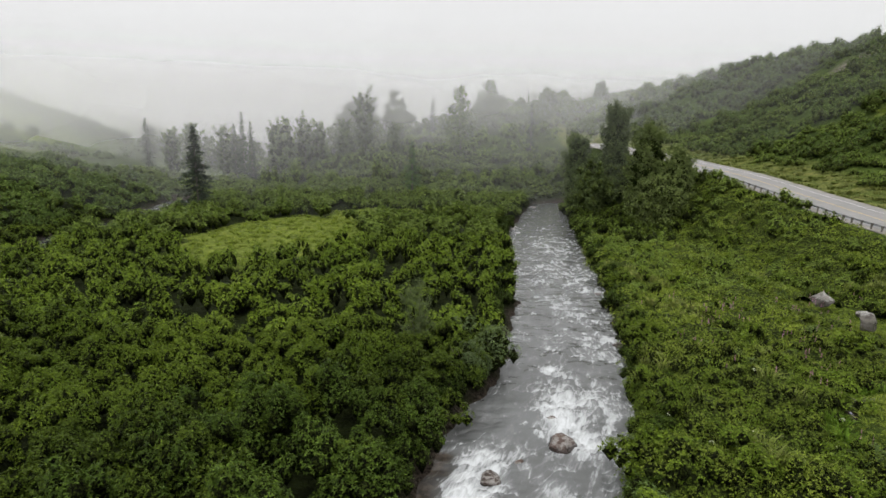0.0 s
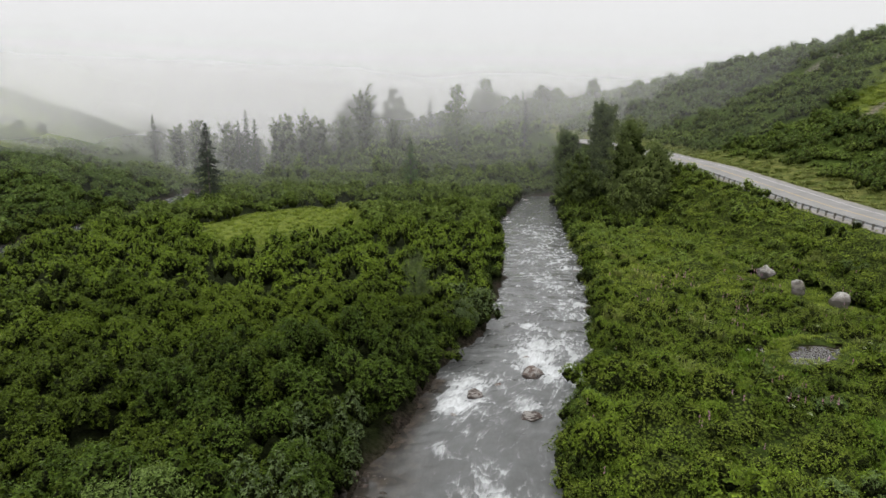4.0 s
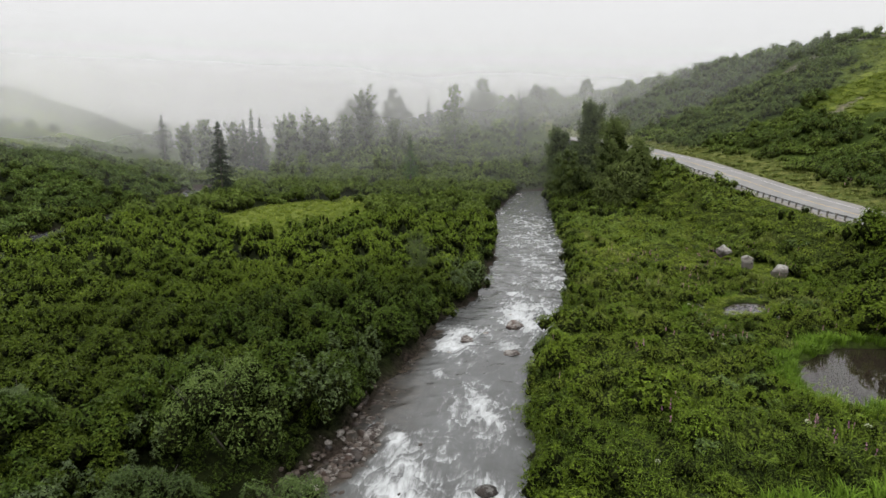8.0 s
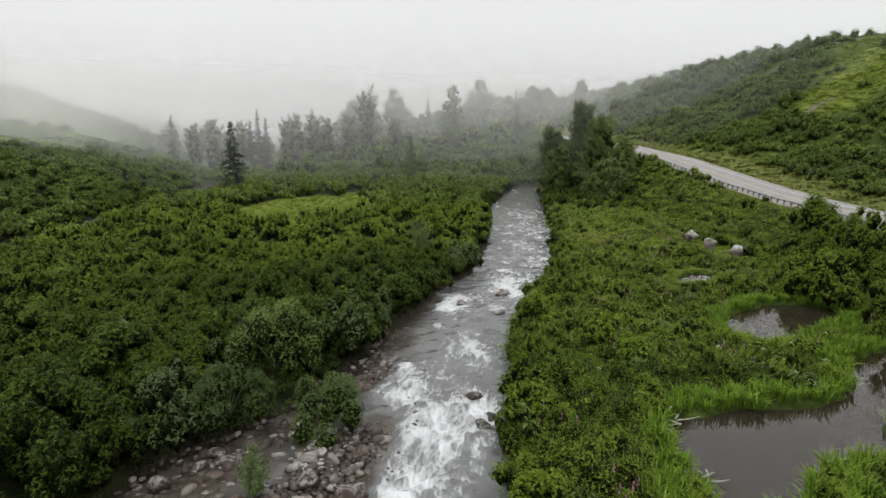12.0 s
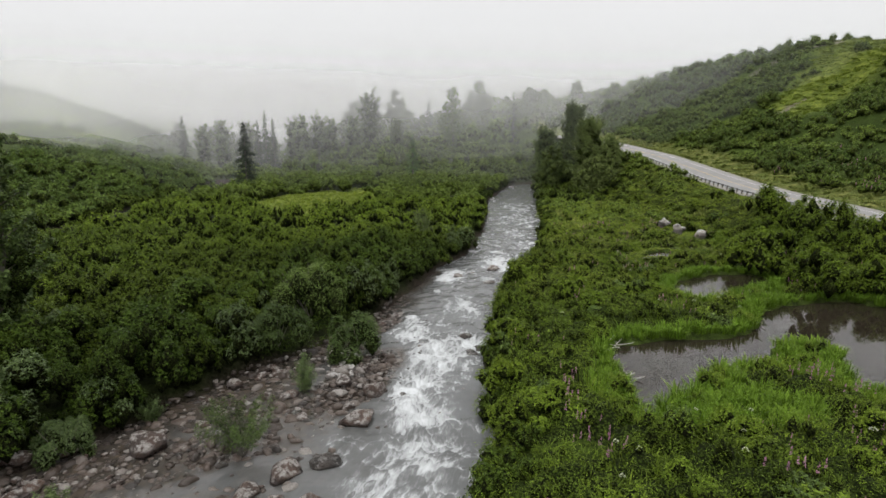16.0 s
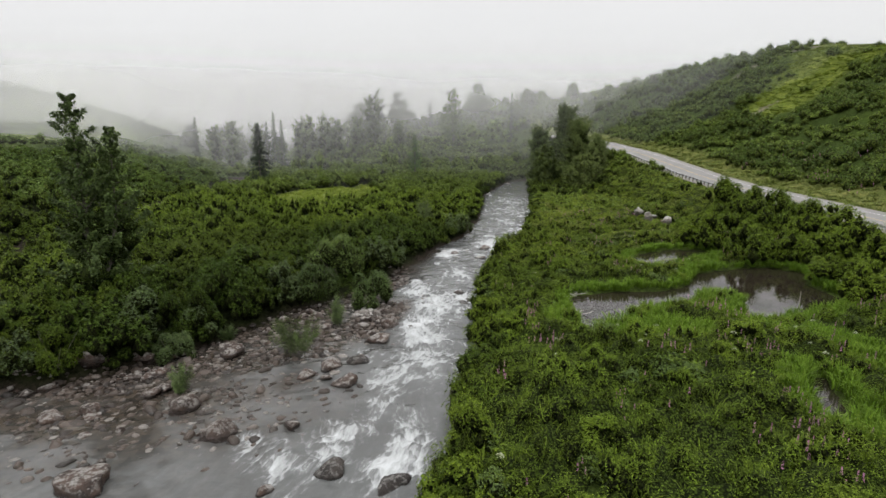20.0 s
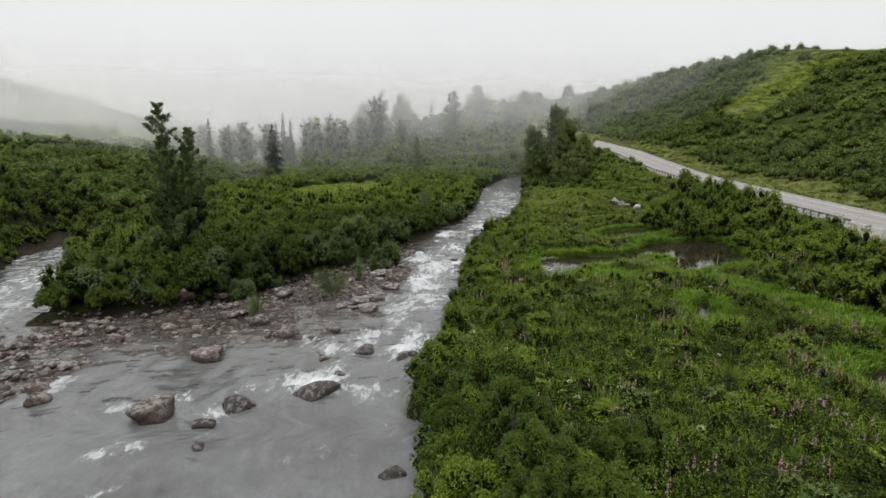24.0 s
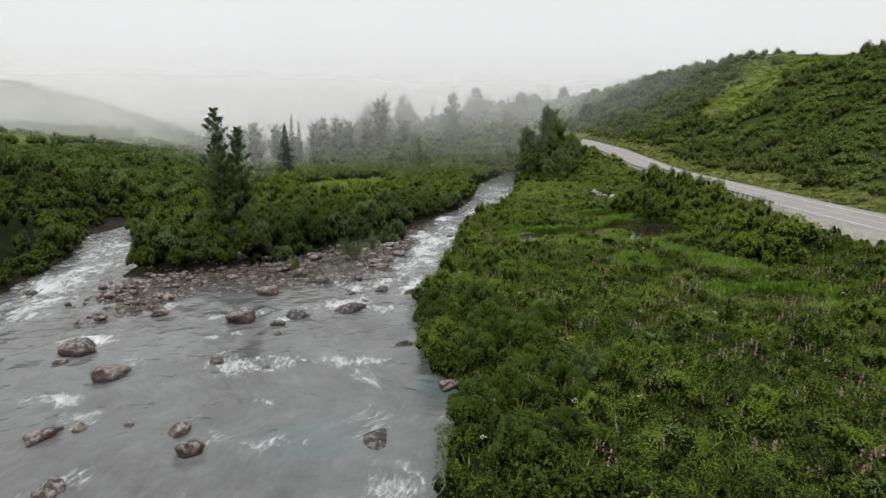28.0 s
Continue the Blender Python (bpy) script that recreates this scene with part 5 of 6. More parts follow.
# upstream, dark plants replace bright ones by the river to paint bank shade
heap_up("bank_low_plants", HEAPS, spots_in(-2, 54, -74, 8, 1.85, lambda x, y: near_bank(x, y) & (waves(x, y, 7, 75) > -0.15 + 1.5 * smooth((channel(x, y) + 9) / 5) * smooth((-42 - y) / 8)), (0.65, 1.2), (0.9, 1.8), 21, 0.45), HERB,
        "bright green leafy plants in heaps", "undergrowth", 0.2, on=carpet_z)
heap_up("bank_dark_plants", HEAPS, spots_in(-2, 54, -74, 8, 1.85, lambda x, y: near_bank(x, y) & (waves(x, y, 7, 75) < -0.1 + 1.5 * smooth((channel(x, y) + 9) / 5) * smooth((-42 - y) / 8)), (0.65, 1.2), (0.9, 2.0), 8, 0.45), ALDER,
        "dark green leafy plants in heaps", "undergrowth", 0.2, on=carpet_z)
heap_up("meadow_heaps", HEAPS, spots_in(2, 54, 8, 44, 1.55, near_bank, (0.8, 1.35), (0.8, 1.7), 38, 0.45), MEADOW,
        "bright green leafy plants of the meadow in heaps", "undergrowth", on=carpet_z)
heap_up("meadow_low_plants", CARPET, spots_in(2, 57, 44, 112, 1.55, near_bank, (0.9, 1.4), (0.8, 1.6), 25, 0.35), MEADOW,
        "green leafy plants of the meadow", "undergrowth", 0.1, on=carpet_z)
heap_up("meadow_shrubs", ALDERS_MID, spots_in(4, 56, 6, 112, 3.3, lambda x, y: near_bank(x, y) & (waves(x, y, 13, 102) > 0.02), (1.1, 2.1), (1.3, 2.6), 42, 0.45), LIT_ALDER,
        "rounded alder bushes scattered over the meadow", "shrubs")
heap_up("puddle_grass", TUFTS, spots_in(24, 40, 22, 36, 0.7, lambda x, y: (polygon_depth(x, y, PUDDLE) > -2.6) & (polygon_depth(x, y, PUDDLE) < -0.2), (0.6, 0.9), (0.22, 0.4), 35), MEADOW,
        "short grass round the meadow puddle", "grass")
heap_up("upper_bank_plants", CARPET, spots_in(0, 46, -100, -74, 1.6, near_bank, (0.9, 1.4), (0.9, 1.9), 36, 0.35), HERB,
        "green leafy plants further up the bank", "undergrowth")
heap_up("upper_left_thicket", ALDERS_FAR, spots_in(-112, -46, -110, -60, 5.0, on_left, (2.4, 3.6), (2.8, 5.0), 37, 0.35), HILL_DARK, "alder thicket further up the far bank", "thicket")
heap_up("dry_meadow_grass", TUFTS, spots_in(14, 54, 20, 112, 1.3, lambda x, y: near_bank(x, y) & (waves(x, y, 15, 100) > 0.45), (0.9, 1.4), (0.8, 1.3), 33), DRY_GRASS,
        "patches of seeding brownish grass in the meadow", "grass", 0.1, on=carpet_z)
heap_up("bank_herbs", HERBS, spots_in(-2, 54, -74, 40, 1.5, lambda x, y: near_bank(x, y) & (lumps(x, y) > 0.12 + 1.5 * smooth((channel(x, y) + 10) / 4) * smooth((-40 - y) / 8)), (0.7, 1.1), (0.9, 1.7), 26, 0.45), SHOOTS,
        "upright fireweed stems and leaves", "undergrowth", 0.1, on=carpet_z)
heap_up("bank_stems", STEMS, spots_in(-2, 54, -74, 12, 1.1, near_bank, (0.7, 1.1), (0.4, 0.75), 45, 0.35), ALDER,
        "close low green stems and blades", "undergrowth", 0.1, on=carpet_z)
heap_up("bank_shrubs", LOW, spots_in(-2, 56, -74, 70, 2.9, lambda x, y: near_bank(x, y) & (waves(x, y, 10, 76) > 0.1 - 0.2 * smooth((y - 8) / 20)), (0.9, 1.7), (1.1, 2.3), 9, 0.45), ALDER,
        "low rounded dark green shrubs", "shrubs")
heap_up("bank_willows", LOW, spots_in(-2, 56, -74, 70, 3.2, lambda x, y: near_bank(x, y) & (waves(x, y, 12, 86) > 0.3), (0.9, 1.6), (1.2, 2.2), 27, 0.4), YOUNG_WILLOW,
        "low grey-green willows", "shrubs")
heap_up("broad_leaf_plants", BROAD_LEAF, spots_in(2, 50, -74, 45, 2.6, lambda x, y: near_bank(x, y) & (waves(x, y, 9, 87) > 0.45), (0.7, 1.1), (0.8, 1.3), 28), HERB,
        "cow parsnip plants with large pale leaves", "undergrowth", 0.1, on=carpet_z)
# the dark shrub strip widens upstream, painting in the bank's shade
edge = lambda x, y: on_right(x, y, 0.25) & (channel(x, y) > np.where(y < -40, -5.5 - 2.4 * waves(x, y, 9, 88) - 3.5 * smooth((-50 - y) / 5), -2.4))
heap_up("boulder_grass", TUFTS, spots_in(34, 50, 36, 66, 0.62, lambda x, y: near_boulder(x, y), (0.6, 0.9), (0.3, 0.5), 34), MEADOW,
        "short grass round the meadow boulders", "grass")
heap_up("bank_edge_shrubs", LOW, spots_in(-2, 40, -78, 130, 1.6, edge, (0.9, 1.6), (1.2, 2.4), 10), SHADED_ALDER, "shrubs hanging over the water's edge", "shrubs")
heap_up("bank_hanging_plants", CARPET, spots_in(-3, 20, -76, 40, 0.75, lambda x, y: (x > np.interp(y, RIGHT_Y, RIGHT_X) - 1.5) & (channel(x, y) < 0.1) & (channel(x, y) > -1.5), (0.7, 1.1), (1.0, 2.0), 32, 0.3), ALDER,
        "leafy plants hanging over the bank's edge", "undergrowth", -0.1, True)
mound = lambda x, y: (x > np.interp(y, RIGHT_Y, RIGHT_X) - 1.5) & (channel(x, y) < -0.3) & (channel(x, y) > -2.6)
heap_up("bank_edge_bushes", ALDERS, spots_in(-3, 24, -42, 70, 2.7, lambda x, y: mound(x, y) & (waves(x, y, 12, 107, 2) > -0.12), (1.3, 2.2), (1.7, 2.7), 46, 0.35), LIT_ALDER,
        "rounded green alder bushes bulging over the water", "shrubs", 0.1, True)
heap_up("bank_rounded_bushes", ALDERS, spots_in(4, 52, -70, 44, 3.1, lambda x, y: near_bank(x, y) & (grass_gap(x, y) > 0.8) & (waves(x, y, 8.5, 108, 2) > 0.3), (1.0, 1.9), (1.2, 2.1), 47, 0.35), SHOOTS,
        "rounded alder bushes standing out of the herbs", "shrubs", 0.1)
heap_up("pond_shore_bushes", ALDERS_MID, spots_in(8, 48, -18, 24, 1.7, lambda x, y: on_right(x, y, 1.5) & (pond_depth(x, y) < -0.7) & (pond_depth(x, y) > -3.2) & (waves(x, y, 6, 109, 2) > 0.15), (0.7, 1.2), (0.8, 1.5), 48, 0.3), SHOOTS,
        "low bright bushes along the pond's shore", "shrubs", 0.1)
heap_up("pond_grass", TUFTS, spots_in(8, 52, -48, 40, 0.68, lambda x, y: on_right(x, y, 1.5) & grassy(x, y) & (polygon_depth(x, y, PUDDLE) < -2.4) & ((polygon_depth(x, y, DITCH) < -1.0) | (y > -41)) & (polygon_depth(x, y, SLIT) < -0.55), (0.8, 1.2), (0.8, 1.4), 11), GRASS,
        "bright green tall grass round the ponds", "grass")
heap_up("slope_shrubs", ALDERS_HILL, spots_in(14, 62, 62, 205, 2.5, lambda x, y: on_right(x, y, 0.5) & ((waves(x, y, 14, 78) > 0.0) | (y > 105)), (1.3, 2.3), (1.2, 2.6), 12), HILL_LEAF,
        "mixed shrubs on the slope below the road", "shrubs")
heap_up("roadside_bushes", ALDERS, spots_in(40, 57, -34, 48, 2.8, lambda x, y: on_right(x, y) & (road_x(y) - x > np.interp(y, (-34, -8, 4, 14, 48), (18, 15, 11, 8.2, 8.0))) & (waves(x, y, 15, 79) + 0.5 * smooth((x - 42) / 6) > 0.1 * smooth((y - 20) / 10) + 0.25 * smooth((y - 28) / 10)), (1.9, 2.9), (2.8, 4.3), 13, 0.35), LIT_ALDER,
        "tall bushes on the bank below the road", "shrubs")
heap_up("river_bend_bushes", ALDERS_HILL, spots_in(24, 47, 98, 185, 2.8, lambda x, y: on_right(x, y, 0.3) & (((x - 40) / 14) ** 2 + ((y - 130) / 40) ** 2 < 1), (1.7, 2.7), (2.0, 3.8), 22), ALDER,
        "tall bushes under the trees at the river bend", "shrubs")
# hillside
heap_up("verge_grass", TUFTS, spots_in(50, 92, -60, 170, 1.9, lambda x, y: (x - road_x(y) > 6.6) & (x - road_x(y) < 15), (1.4, 2.1), (0.5, 0.9), 14), DRY_GRASS,
        "yellowing roadside grass", "grass")
def hill_cover(x, y):
    return on_hill(x, y, 13) & (x < np.interp(y, CREST_Y, CREST_X) + 14) & (worn(x, y) < 0.3) & ((tongue(x, y) < 0.25) | (waves(x, y, 12, 80) > 0.75))


def dark_stand(x, y):
    """Where the taller, darker alders stand on the hillside; the crest's end is one of them."""
    return (waves(x, y, 26, 97) > 0.12) | (np.hypot((x - 140) / 24, (y - 189) / 8) < 1) | (np.hypot((x - 154) / 12, (y - 104) / 14) < 1) | (np.hypot((x - 95) / 9, (y - 221) / 10) < 1)


heap_up("hillside_thicket", ALDERS_HILL, spots_in(46, 172, -40, 190, 3.4, lambda x, y: hill_cover(x, y) & ~dark_stand(x, y), (2.1, 3.3), (1.7, 2.8), 15, 0.45), HILL_LEAF,
        "alder scrub over the misty hillside", "thicket", 0.6)
heap_up("hillside_dark_thicket", ALDERS_HILL, spots_in(46, 172, -40, 200, 3.3, lambda x, y: hill_cover(x, y) & dark_stand(x, y), (2.3, 3.6), (2.9, 4.5), 30, 0.4), HILL_DARK,
        "dark alder bushes over the misty hillside", "thicket", 0.6)
heap_up("hillside_far_thicket", ALDERS_FAR, spots_in(40, 150, 190, 340, 4.6, hill_cover, (2.6, 4.2), (2.6, 5.0), 31, 0.4), HILL_DARK,
        "alder scrub far along the misty hillside", "thicket", 0.6)
heap_up("hillside_grass", TUFTS, spots_in(94, 160, 100, 185, 1.9, lambda x, y: on_hill(x, y, 13) & (tongue(x, y) > 0.3) & (worn(x, y) < 0.4), (1.5, 2.2), (0.5, 0.9), 39), HILL_GRASS,
        "bright grass of the open meadow on the hillside", "grass")

# ---- fireweed and cow parsnip ----
def spike_template(seed):
    rng = np.random.RandomState(seed)
    n = 20
    t = rng.uniform(0, 1, n)
    a = rng.uniform(0, 6.28, n)
    r = 0.05 * (1 - 0.8 * t)
    p = np.stack([r * np.cos(a), r * np.sin(a), 0.72 + 0.42 * t], -1)
    return leaves(p, np.stack([np.cos(a), np.sin(a), 0.4 + 0 * a], -1), 0.08, 0.06, rng) + (np.zeros(40, int),)


SPIKES = [spike_template(240 + i) for i in range(3)]
heap_up("fireweed_flowers", SPIKES, spots_in(4, 50, -74, 60, 0.6, lambda x, y: on_right(x, y, 1.5) & ~grassy(x, y) & (waves(x, y, 9, 81) + 0.7 * waves(x, y, 2.2, 89) + 0.3 * smooth((x - 12) / 14) + 0.14 * smooth((-32 - y) / 10) - 0.25 * smooth((y + 10) / 12) > 0.68), (0.7, 1.1), (0.75, 1.25), 16), PINK, "pink fireweed spikes in the undergrowth", "flowers", 0.0, on=carpet_z)
heap_up("verge_fireweed", SPIKES, spots_in(68, 90, -50, 90, 1.6, lambda x, y: (x - road_x(y) > 9) & (waves(x, y, 14, 82) > 0.35), (1.2, 1.8), (1.2, 1.6), 17), PINK, "pink fireweed on the verge", "flowers", 0.0)


def umbel_template(seed):
    rng = np.random.RandomState(seed)
    a, r = rng.uniform(0, 6.28, 26), 0.14 * np.sqrt(rng.uniform(0, 1, 26))
    p = np.stack([r * np.cos(a), r * np.sin(a), 1.1 - r], -1)
    return leaves(p, np.tile((0, 0, 1.0), (26, 1)), 0.06, 0.06, rng) + (np.zeros(52, int),)


heap_up("cow_parsnip_flowers", [umbel_template(250), umbel_template(251)], spots_in(3, 45, -70, 40, 4.2, lambda x, y: on_right(x, y, 1.0) & (waves(x, y, 20, 83) > 0.1), (1.0, 1.4), (1.0, 1.3), 18), CREAM, "cream cow parsnip heads", "flowers", 0.0)


# ---- trees ----
def limb_into(bm, a, b, ra, rb, seg=7):
    a, b = Vector(a), Vector(b)
    d = b - a
    m = Matrix.Translation((a + b) / 2) @ d.to_track_quat("Z", "Y").to_matrix().to_4x4()
    bmesh.ops.create_cone(bm, cap_ends=True, segments=seg, radius1=ra, radius2=rb, depth=d.length, matrix=m)


def place(root, x, y, sink=0.15):
    root.location = (x, y, float(ground(x, y)) - sink)
    return root


def spruce(x, y, h, w, seed, leaf_mat, label, density=1.0):
    rng = np.random.RandomState(seed)
    root = place(tagged(new("spruce_tree"), label, "tree"), x, y)
    bm = bmesh.new()
    limb_into(bm, (0, 0, 0), (0, 0, h * 0.5), 0.016 * h, 0.01 * h)
    limb_into(bm, (0, 0, h * 0.5), (0, 0, h), 0.01 * h, 0.01)
    part("trunk", bm, BARK, root)
    pts, nor = [], []
    zz = 0.05 * h
    while zz < h * 0.98:
        k = 1 - zz / h
        reach = w * 0.5 * (k ** 0.8) * rng.uniform(0.65, 1.15)
        for b in range(5):
            a = rng.uniform(0, 6.28)
            r = reach * rng.uniform(0.6, 1.15)
            end = np.array([r * math.cos(a), r * math.sin(a), -0.25 * r])
            t = rng.uniform(0.15, 1.05, (int((5 + 9 * r) * density), 1))
            q = np.array([0, 0, zz]) + end * t + rng.normal(0, 0.1 + 0.1 * r * 0.4, (len(t), 3)) * (1, 1, 0.6)
            pts.append(q)
            nor.append(np.tile((math.cos(a) * 0.4, math.sin(a) * 0.4, 1.0), (len(t), 1)))
        zz += 0.026 * h * rng.uniform(0.8, 1.2)
    p, d = np.concatenate(pts), np.concatenate(nor)
    v, f, _ = leaves(p, d, 0.034 * h * 0.6 + 0.12, 0.022 * h * 0.6 + 0.05, rng, 0.5)
    part_mesh("crown", mesh_from("spruce_crown", v, f, leaf_mat), root)
    return root


def poplar(x, y, h, w, seed, leaf_mat, label, n=2600, leaf=0.3, tops=1, low=0.12, taper=1.0, name="poplar_tree", puff=1.0, core=False, full=0.38):
    """An upright broadleaf tree: stems with rising limbs, each carrying leafy clumps, with gaps between."""
    rng = np.random.RandomState(seed)
    root = place(tagged(new(name), label, "tree"), x, y)
    trunk = bmesh.new()
    lobes = []
    for s in range(tops):
        ang = rng.uniform(0, 6.28) if s else 0
        off = np.array([math.cos(ang), math.sin(ang), 0]) * w * (0.0 if s == 0 else 0.34)
        hh = h * (1.0 if s == 0 else rng.uniform(0.72, 0.9))
        foot, top = np.array([0, 0, 0.0]), np.array([0, 0, hh]) + off * 1.15
        bend = off * 0.8 + np.array([rng.normal(0, 0.02 * h), rng.normal(0, 0.02 * h), hh * 0.5])
        limb_into(trunk, foot, bend, 0.014 * h, 0.009 * h, 9)
        limb_into(trunk, bend, top, 0.009 * h, 0.012, 7)
        zz = low * hh
        while zz < hh:
            k = zz / hh
            c = (foot + (bend - foot) * (k / 0.5)) if k < 0.5 else (bend + (top - bend) * ((k - 0.5) / 0.5))
            width = w * 0.5 * (math.sin(min(1.0, (k - low * 0.5) / full) * math.pi / 2)) * (1 - max(0, k - 0.38) / 0.62 * 0.88 * taper) / (1 + 0.35 * (tops - 1))
            for b in range(3):
                a = rng.uniform(0, 6.28)
                r = width * rng.uniform(0.35, 1.0)
                e = c + np.array([r * math.cos(a), r * math.sin(a), r * 0.35])
                lobes.append((*e, puff * max(0.028 * h, width * rng.uniform(0.24, 0.42))))
            zz += 0.045 * hh
        lobes.append((*(top - np.array([0, 0, 0.02 * h])), 0.022 * h))
    part("trunk", trunk, BARK, root)
    p, d = lobe_points(lobes, n, rng, -1.1, 0.55)
    v, f, _ = leaves(p, d * 0.7 + np.array([0, 0, 0.3]), leaf, leaf * 0.7, rng)
    part_mesh("crown", mesh_from(name + "_crown", v, f, leaf_mat), root)
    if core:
        tv, tf, _, inner = with_core(np.zeros((0, 3)), np.zeros((0, 3), int), np.zeros((0, 3)), lobes, 0.7)
        part_mesh("inner_crown", mesh_from(name + "_inner", tv, tf, HILL_CORE), root, "opaque core standing in for the crown's shaded inside")
    return root


def limbed_tree(x, y, h, w, seed, leaf_mat, label, n=12000, leaf=0.2, limbs=54, low=0.06, shape=((0, 0.5, 1), (0.6, 1.0, 0.1)), rise=50, tops=((0.0, 0.0, 1.0),), loose=1.0, fill=0.0, fill_to=1.0):
    """A broadleaf tree of one or more stems; its rising limbs carry the leaves, thickest towards their ends."""
    rng = np.random.RandomState(seed)
    root = place(tagged(new("poplar_tree"), label, "tree"), x, y)
    pts, nor, lobes = [], [], []
    for dx, dy, share in tops:
        hh = h * share
        foot, head = np.array([dx * 0.15, dy * 0.15, 0.0]), np.array([dx, dy, hh])
        bend = foot + (head - foot) * 0.5 + np.array([dx * 0.3, dy * 0.3, 0]) + rng.normal(0, 0.008 * h, 3) * (1, 1, 0)
        trunk = bmesh.new()
        limb_into(trunk, foot, bend, 0.012 * hh, 0.008 * hh, 9)
        limb_into(trunk, bend, head, 0.008 * hh, 0.012, 7)
        part("trunk", trunk, BARK, root)
        count = int(limbs * share)
        for i in range(count):
            k = low + (0.99 - low) * (i + rng.uniform(0, 1)) / count
            c = foot + (bend - foot) * (k / 0.5) if k < 0.5 else bend + (head - bend) * ((k - 0.5) / 0.5)
            reach = max(0.25, w * 0.5 * float(np.interp(k, *shape)) * rng.uniform(0.45, 1.25))
            a, up = i * 2.4 + rng.uniform(-0.5, 0.5), radians(rise + 8 * k + rng.uniform(-14, 14))
            way = np.array([math.cos(a) * math.cos(up), math.sin(a) * math.cos(up), math.sin(up)])
            span = min(reach / math.cos(up), 0.34 * h)
            limb = bmesh.new()
            limb_into(limb, c, c + way * span * 0.9, 0.03 + 0.004 * h * (1 - k), 0.012, 5)
            part("limb", limb, BARK, root)
            m = max(20, int(n / limbs * (0.35 + 1.1 * float(np.interp(k, *shape)))))
            t = 0.15 + 0.9 * rng.uniform(0, 1, (m, 1)) ** 0.75
            off = rng.normal(0, 1, (m, 3)) * (0.1 + 0.1 * span * (1.15 - t)) * loose
            pts.append(c + way * span * t + off)
            nor.append(unit(off + 0.3 * way) * 0.6 + np.array([0, 0, 0.5]))
            if fill and k < fill_to:
                lobes.append((*(c + way * span * 0.45), fill * reach))
    p, d = np.concatenate(pts), np.concatenate(nor)
    ok = p[:, 2] > 0.1
    v, f, _ = leaves(p[ok], d[ok], leaf, leaf * 0.7, rng)
    part_mesh("crown", mesh_from("poplar_crown", v, f, leaf_mat), root)
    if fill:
        tv, tf, _, inner = with_core(np.zeros((0, 3)), np.zeros((0, 3), int), np.zeros((0, 3)), lobes, 1.0)
        part_mesh("inner_crown", mesh_from("poplar_inner", tv, tf, UNDERGROWTH), root, "opaque core standing in for the crown's shaded inside")
    return root


def tall_to(x, y, top):
    return top - float(ground(x, y)) + 0.15


limbed_tree(-33.2, -9.0, tall_to(-33.2, -9.0, 21.9), 8.3, 11, ISLE_POPLAR, "tall slender balsam poplar with two tops on the island's head", n=18000, leaf=0.25, limbs=64, low=0.05,
            shape=((0, 0.12, 0.35, 0.55, 0.8, 1), (0.8, 1.0, 0.72, 0.5, 0.36, 0.1)), rise=36, tops=((0, 0, 1.0), (3.2, 0.4, 0.86)), loose=0.85, fill=0.3, fill_to=0.42)
spruce(-66.9, 143.5, tall_to(-66.9, 143.5, 21.2), 12.5, 12, NEEDLES, "dark pointed spruce standing out of the thicket in mist", 1.1)
limbed_tree(45.3, 152.8, tall_to(45.3, 152.8, 22.9), 9.4, 13, POPLAR, "dark columnar poplar above the river bend", n=17000, leaf=0.44, limbs=70, low=0.03,
            shape=((0, 0.2, 0.85, 1), (0.9, 1.0, 0.95, 0.45)), rise=50, loose=1.7, fill=0.3)
limbed_tree(42.8, 120.5, tall_to(42.8, 120.5, 20.6), 11.5, 14, YOUNG, "leafy green poplar beside the road", n=15000, leaf=0.4, limbs=64, low=0.02,
            shape=((0, 0.3, 0.7, 1), (1.0, 1.0, 0.8, 0.2)), rise=44, loose=1.7, fill=0.3)
limbed_tree(47.0, 113.5, tall_to(47.0, 113.5, 16.0), 14, 15, YOUNG, "young broad green poplar beside the road", n=14000, leaf=0.38, limbs=60, low=0.02,
            shape=((0, 0.3, 0.6, 0.8, 1), (1.0, 1.0, 0.6, 0.28, 0.08)), rise=42, loose=1.7, fill=0.3)
poplar(43.0, 112.0, tall_to(43.0, 112.0, 10.5), 10.0, 22, YOUNG, "young bushy poplar at the foot of the slope", n=6000, leaf=0.34, taper=0.8, low=0.02, puff=1.2, core=True, full=0.12)
limbed_tree(38.5, 168.0, tall_to(38.5, 168.0, 15.5), 13, 16, POPLAR, "round-headed dark poplar by the river in mist", n=9000, leaf=0.52, limbs=50, low=0.02,
            shape=((0, 0.4, 0.8, 1), (1.0, 1.0, 0.8, 0.4)), rise=42, loose=1.8, fill=0.3)
poplar(41.0, 147.0, tall_to(41.0, 147.0, 13.5), 9.0, 23, POPLAR, "dark bushy poplar under a taller one", n=5000, leaf=0.42, taper=0.7, low=0.02, puff=1.25, core=True, full=0.12)
poplar(36.0, 140.0, tall_to(36.0, 140.0, 12.2), 11.0, 17, POPLAR, "dark bushy poplar by the river", n=6000, leaf=0.42, taper=0.7, low=0.02, puff=1.25, core=True, full=0.12)
limbed_tree(-43.0, 281.0, tall_to(-43.0, 281.0, 34.5), 20.0, 18, POPLAR, "broad old poplar fading in fog", n=6000, leaf=0.75, limbs=46, low=0.12,
            shape=((0, 0.2, 0.5, 0.8, 1), (0.6, 0.9, 1.0, 0.75, 0.35)), rise=44, loose=1.3, fill=0.2)
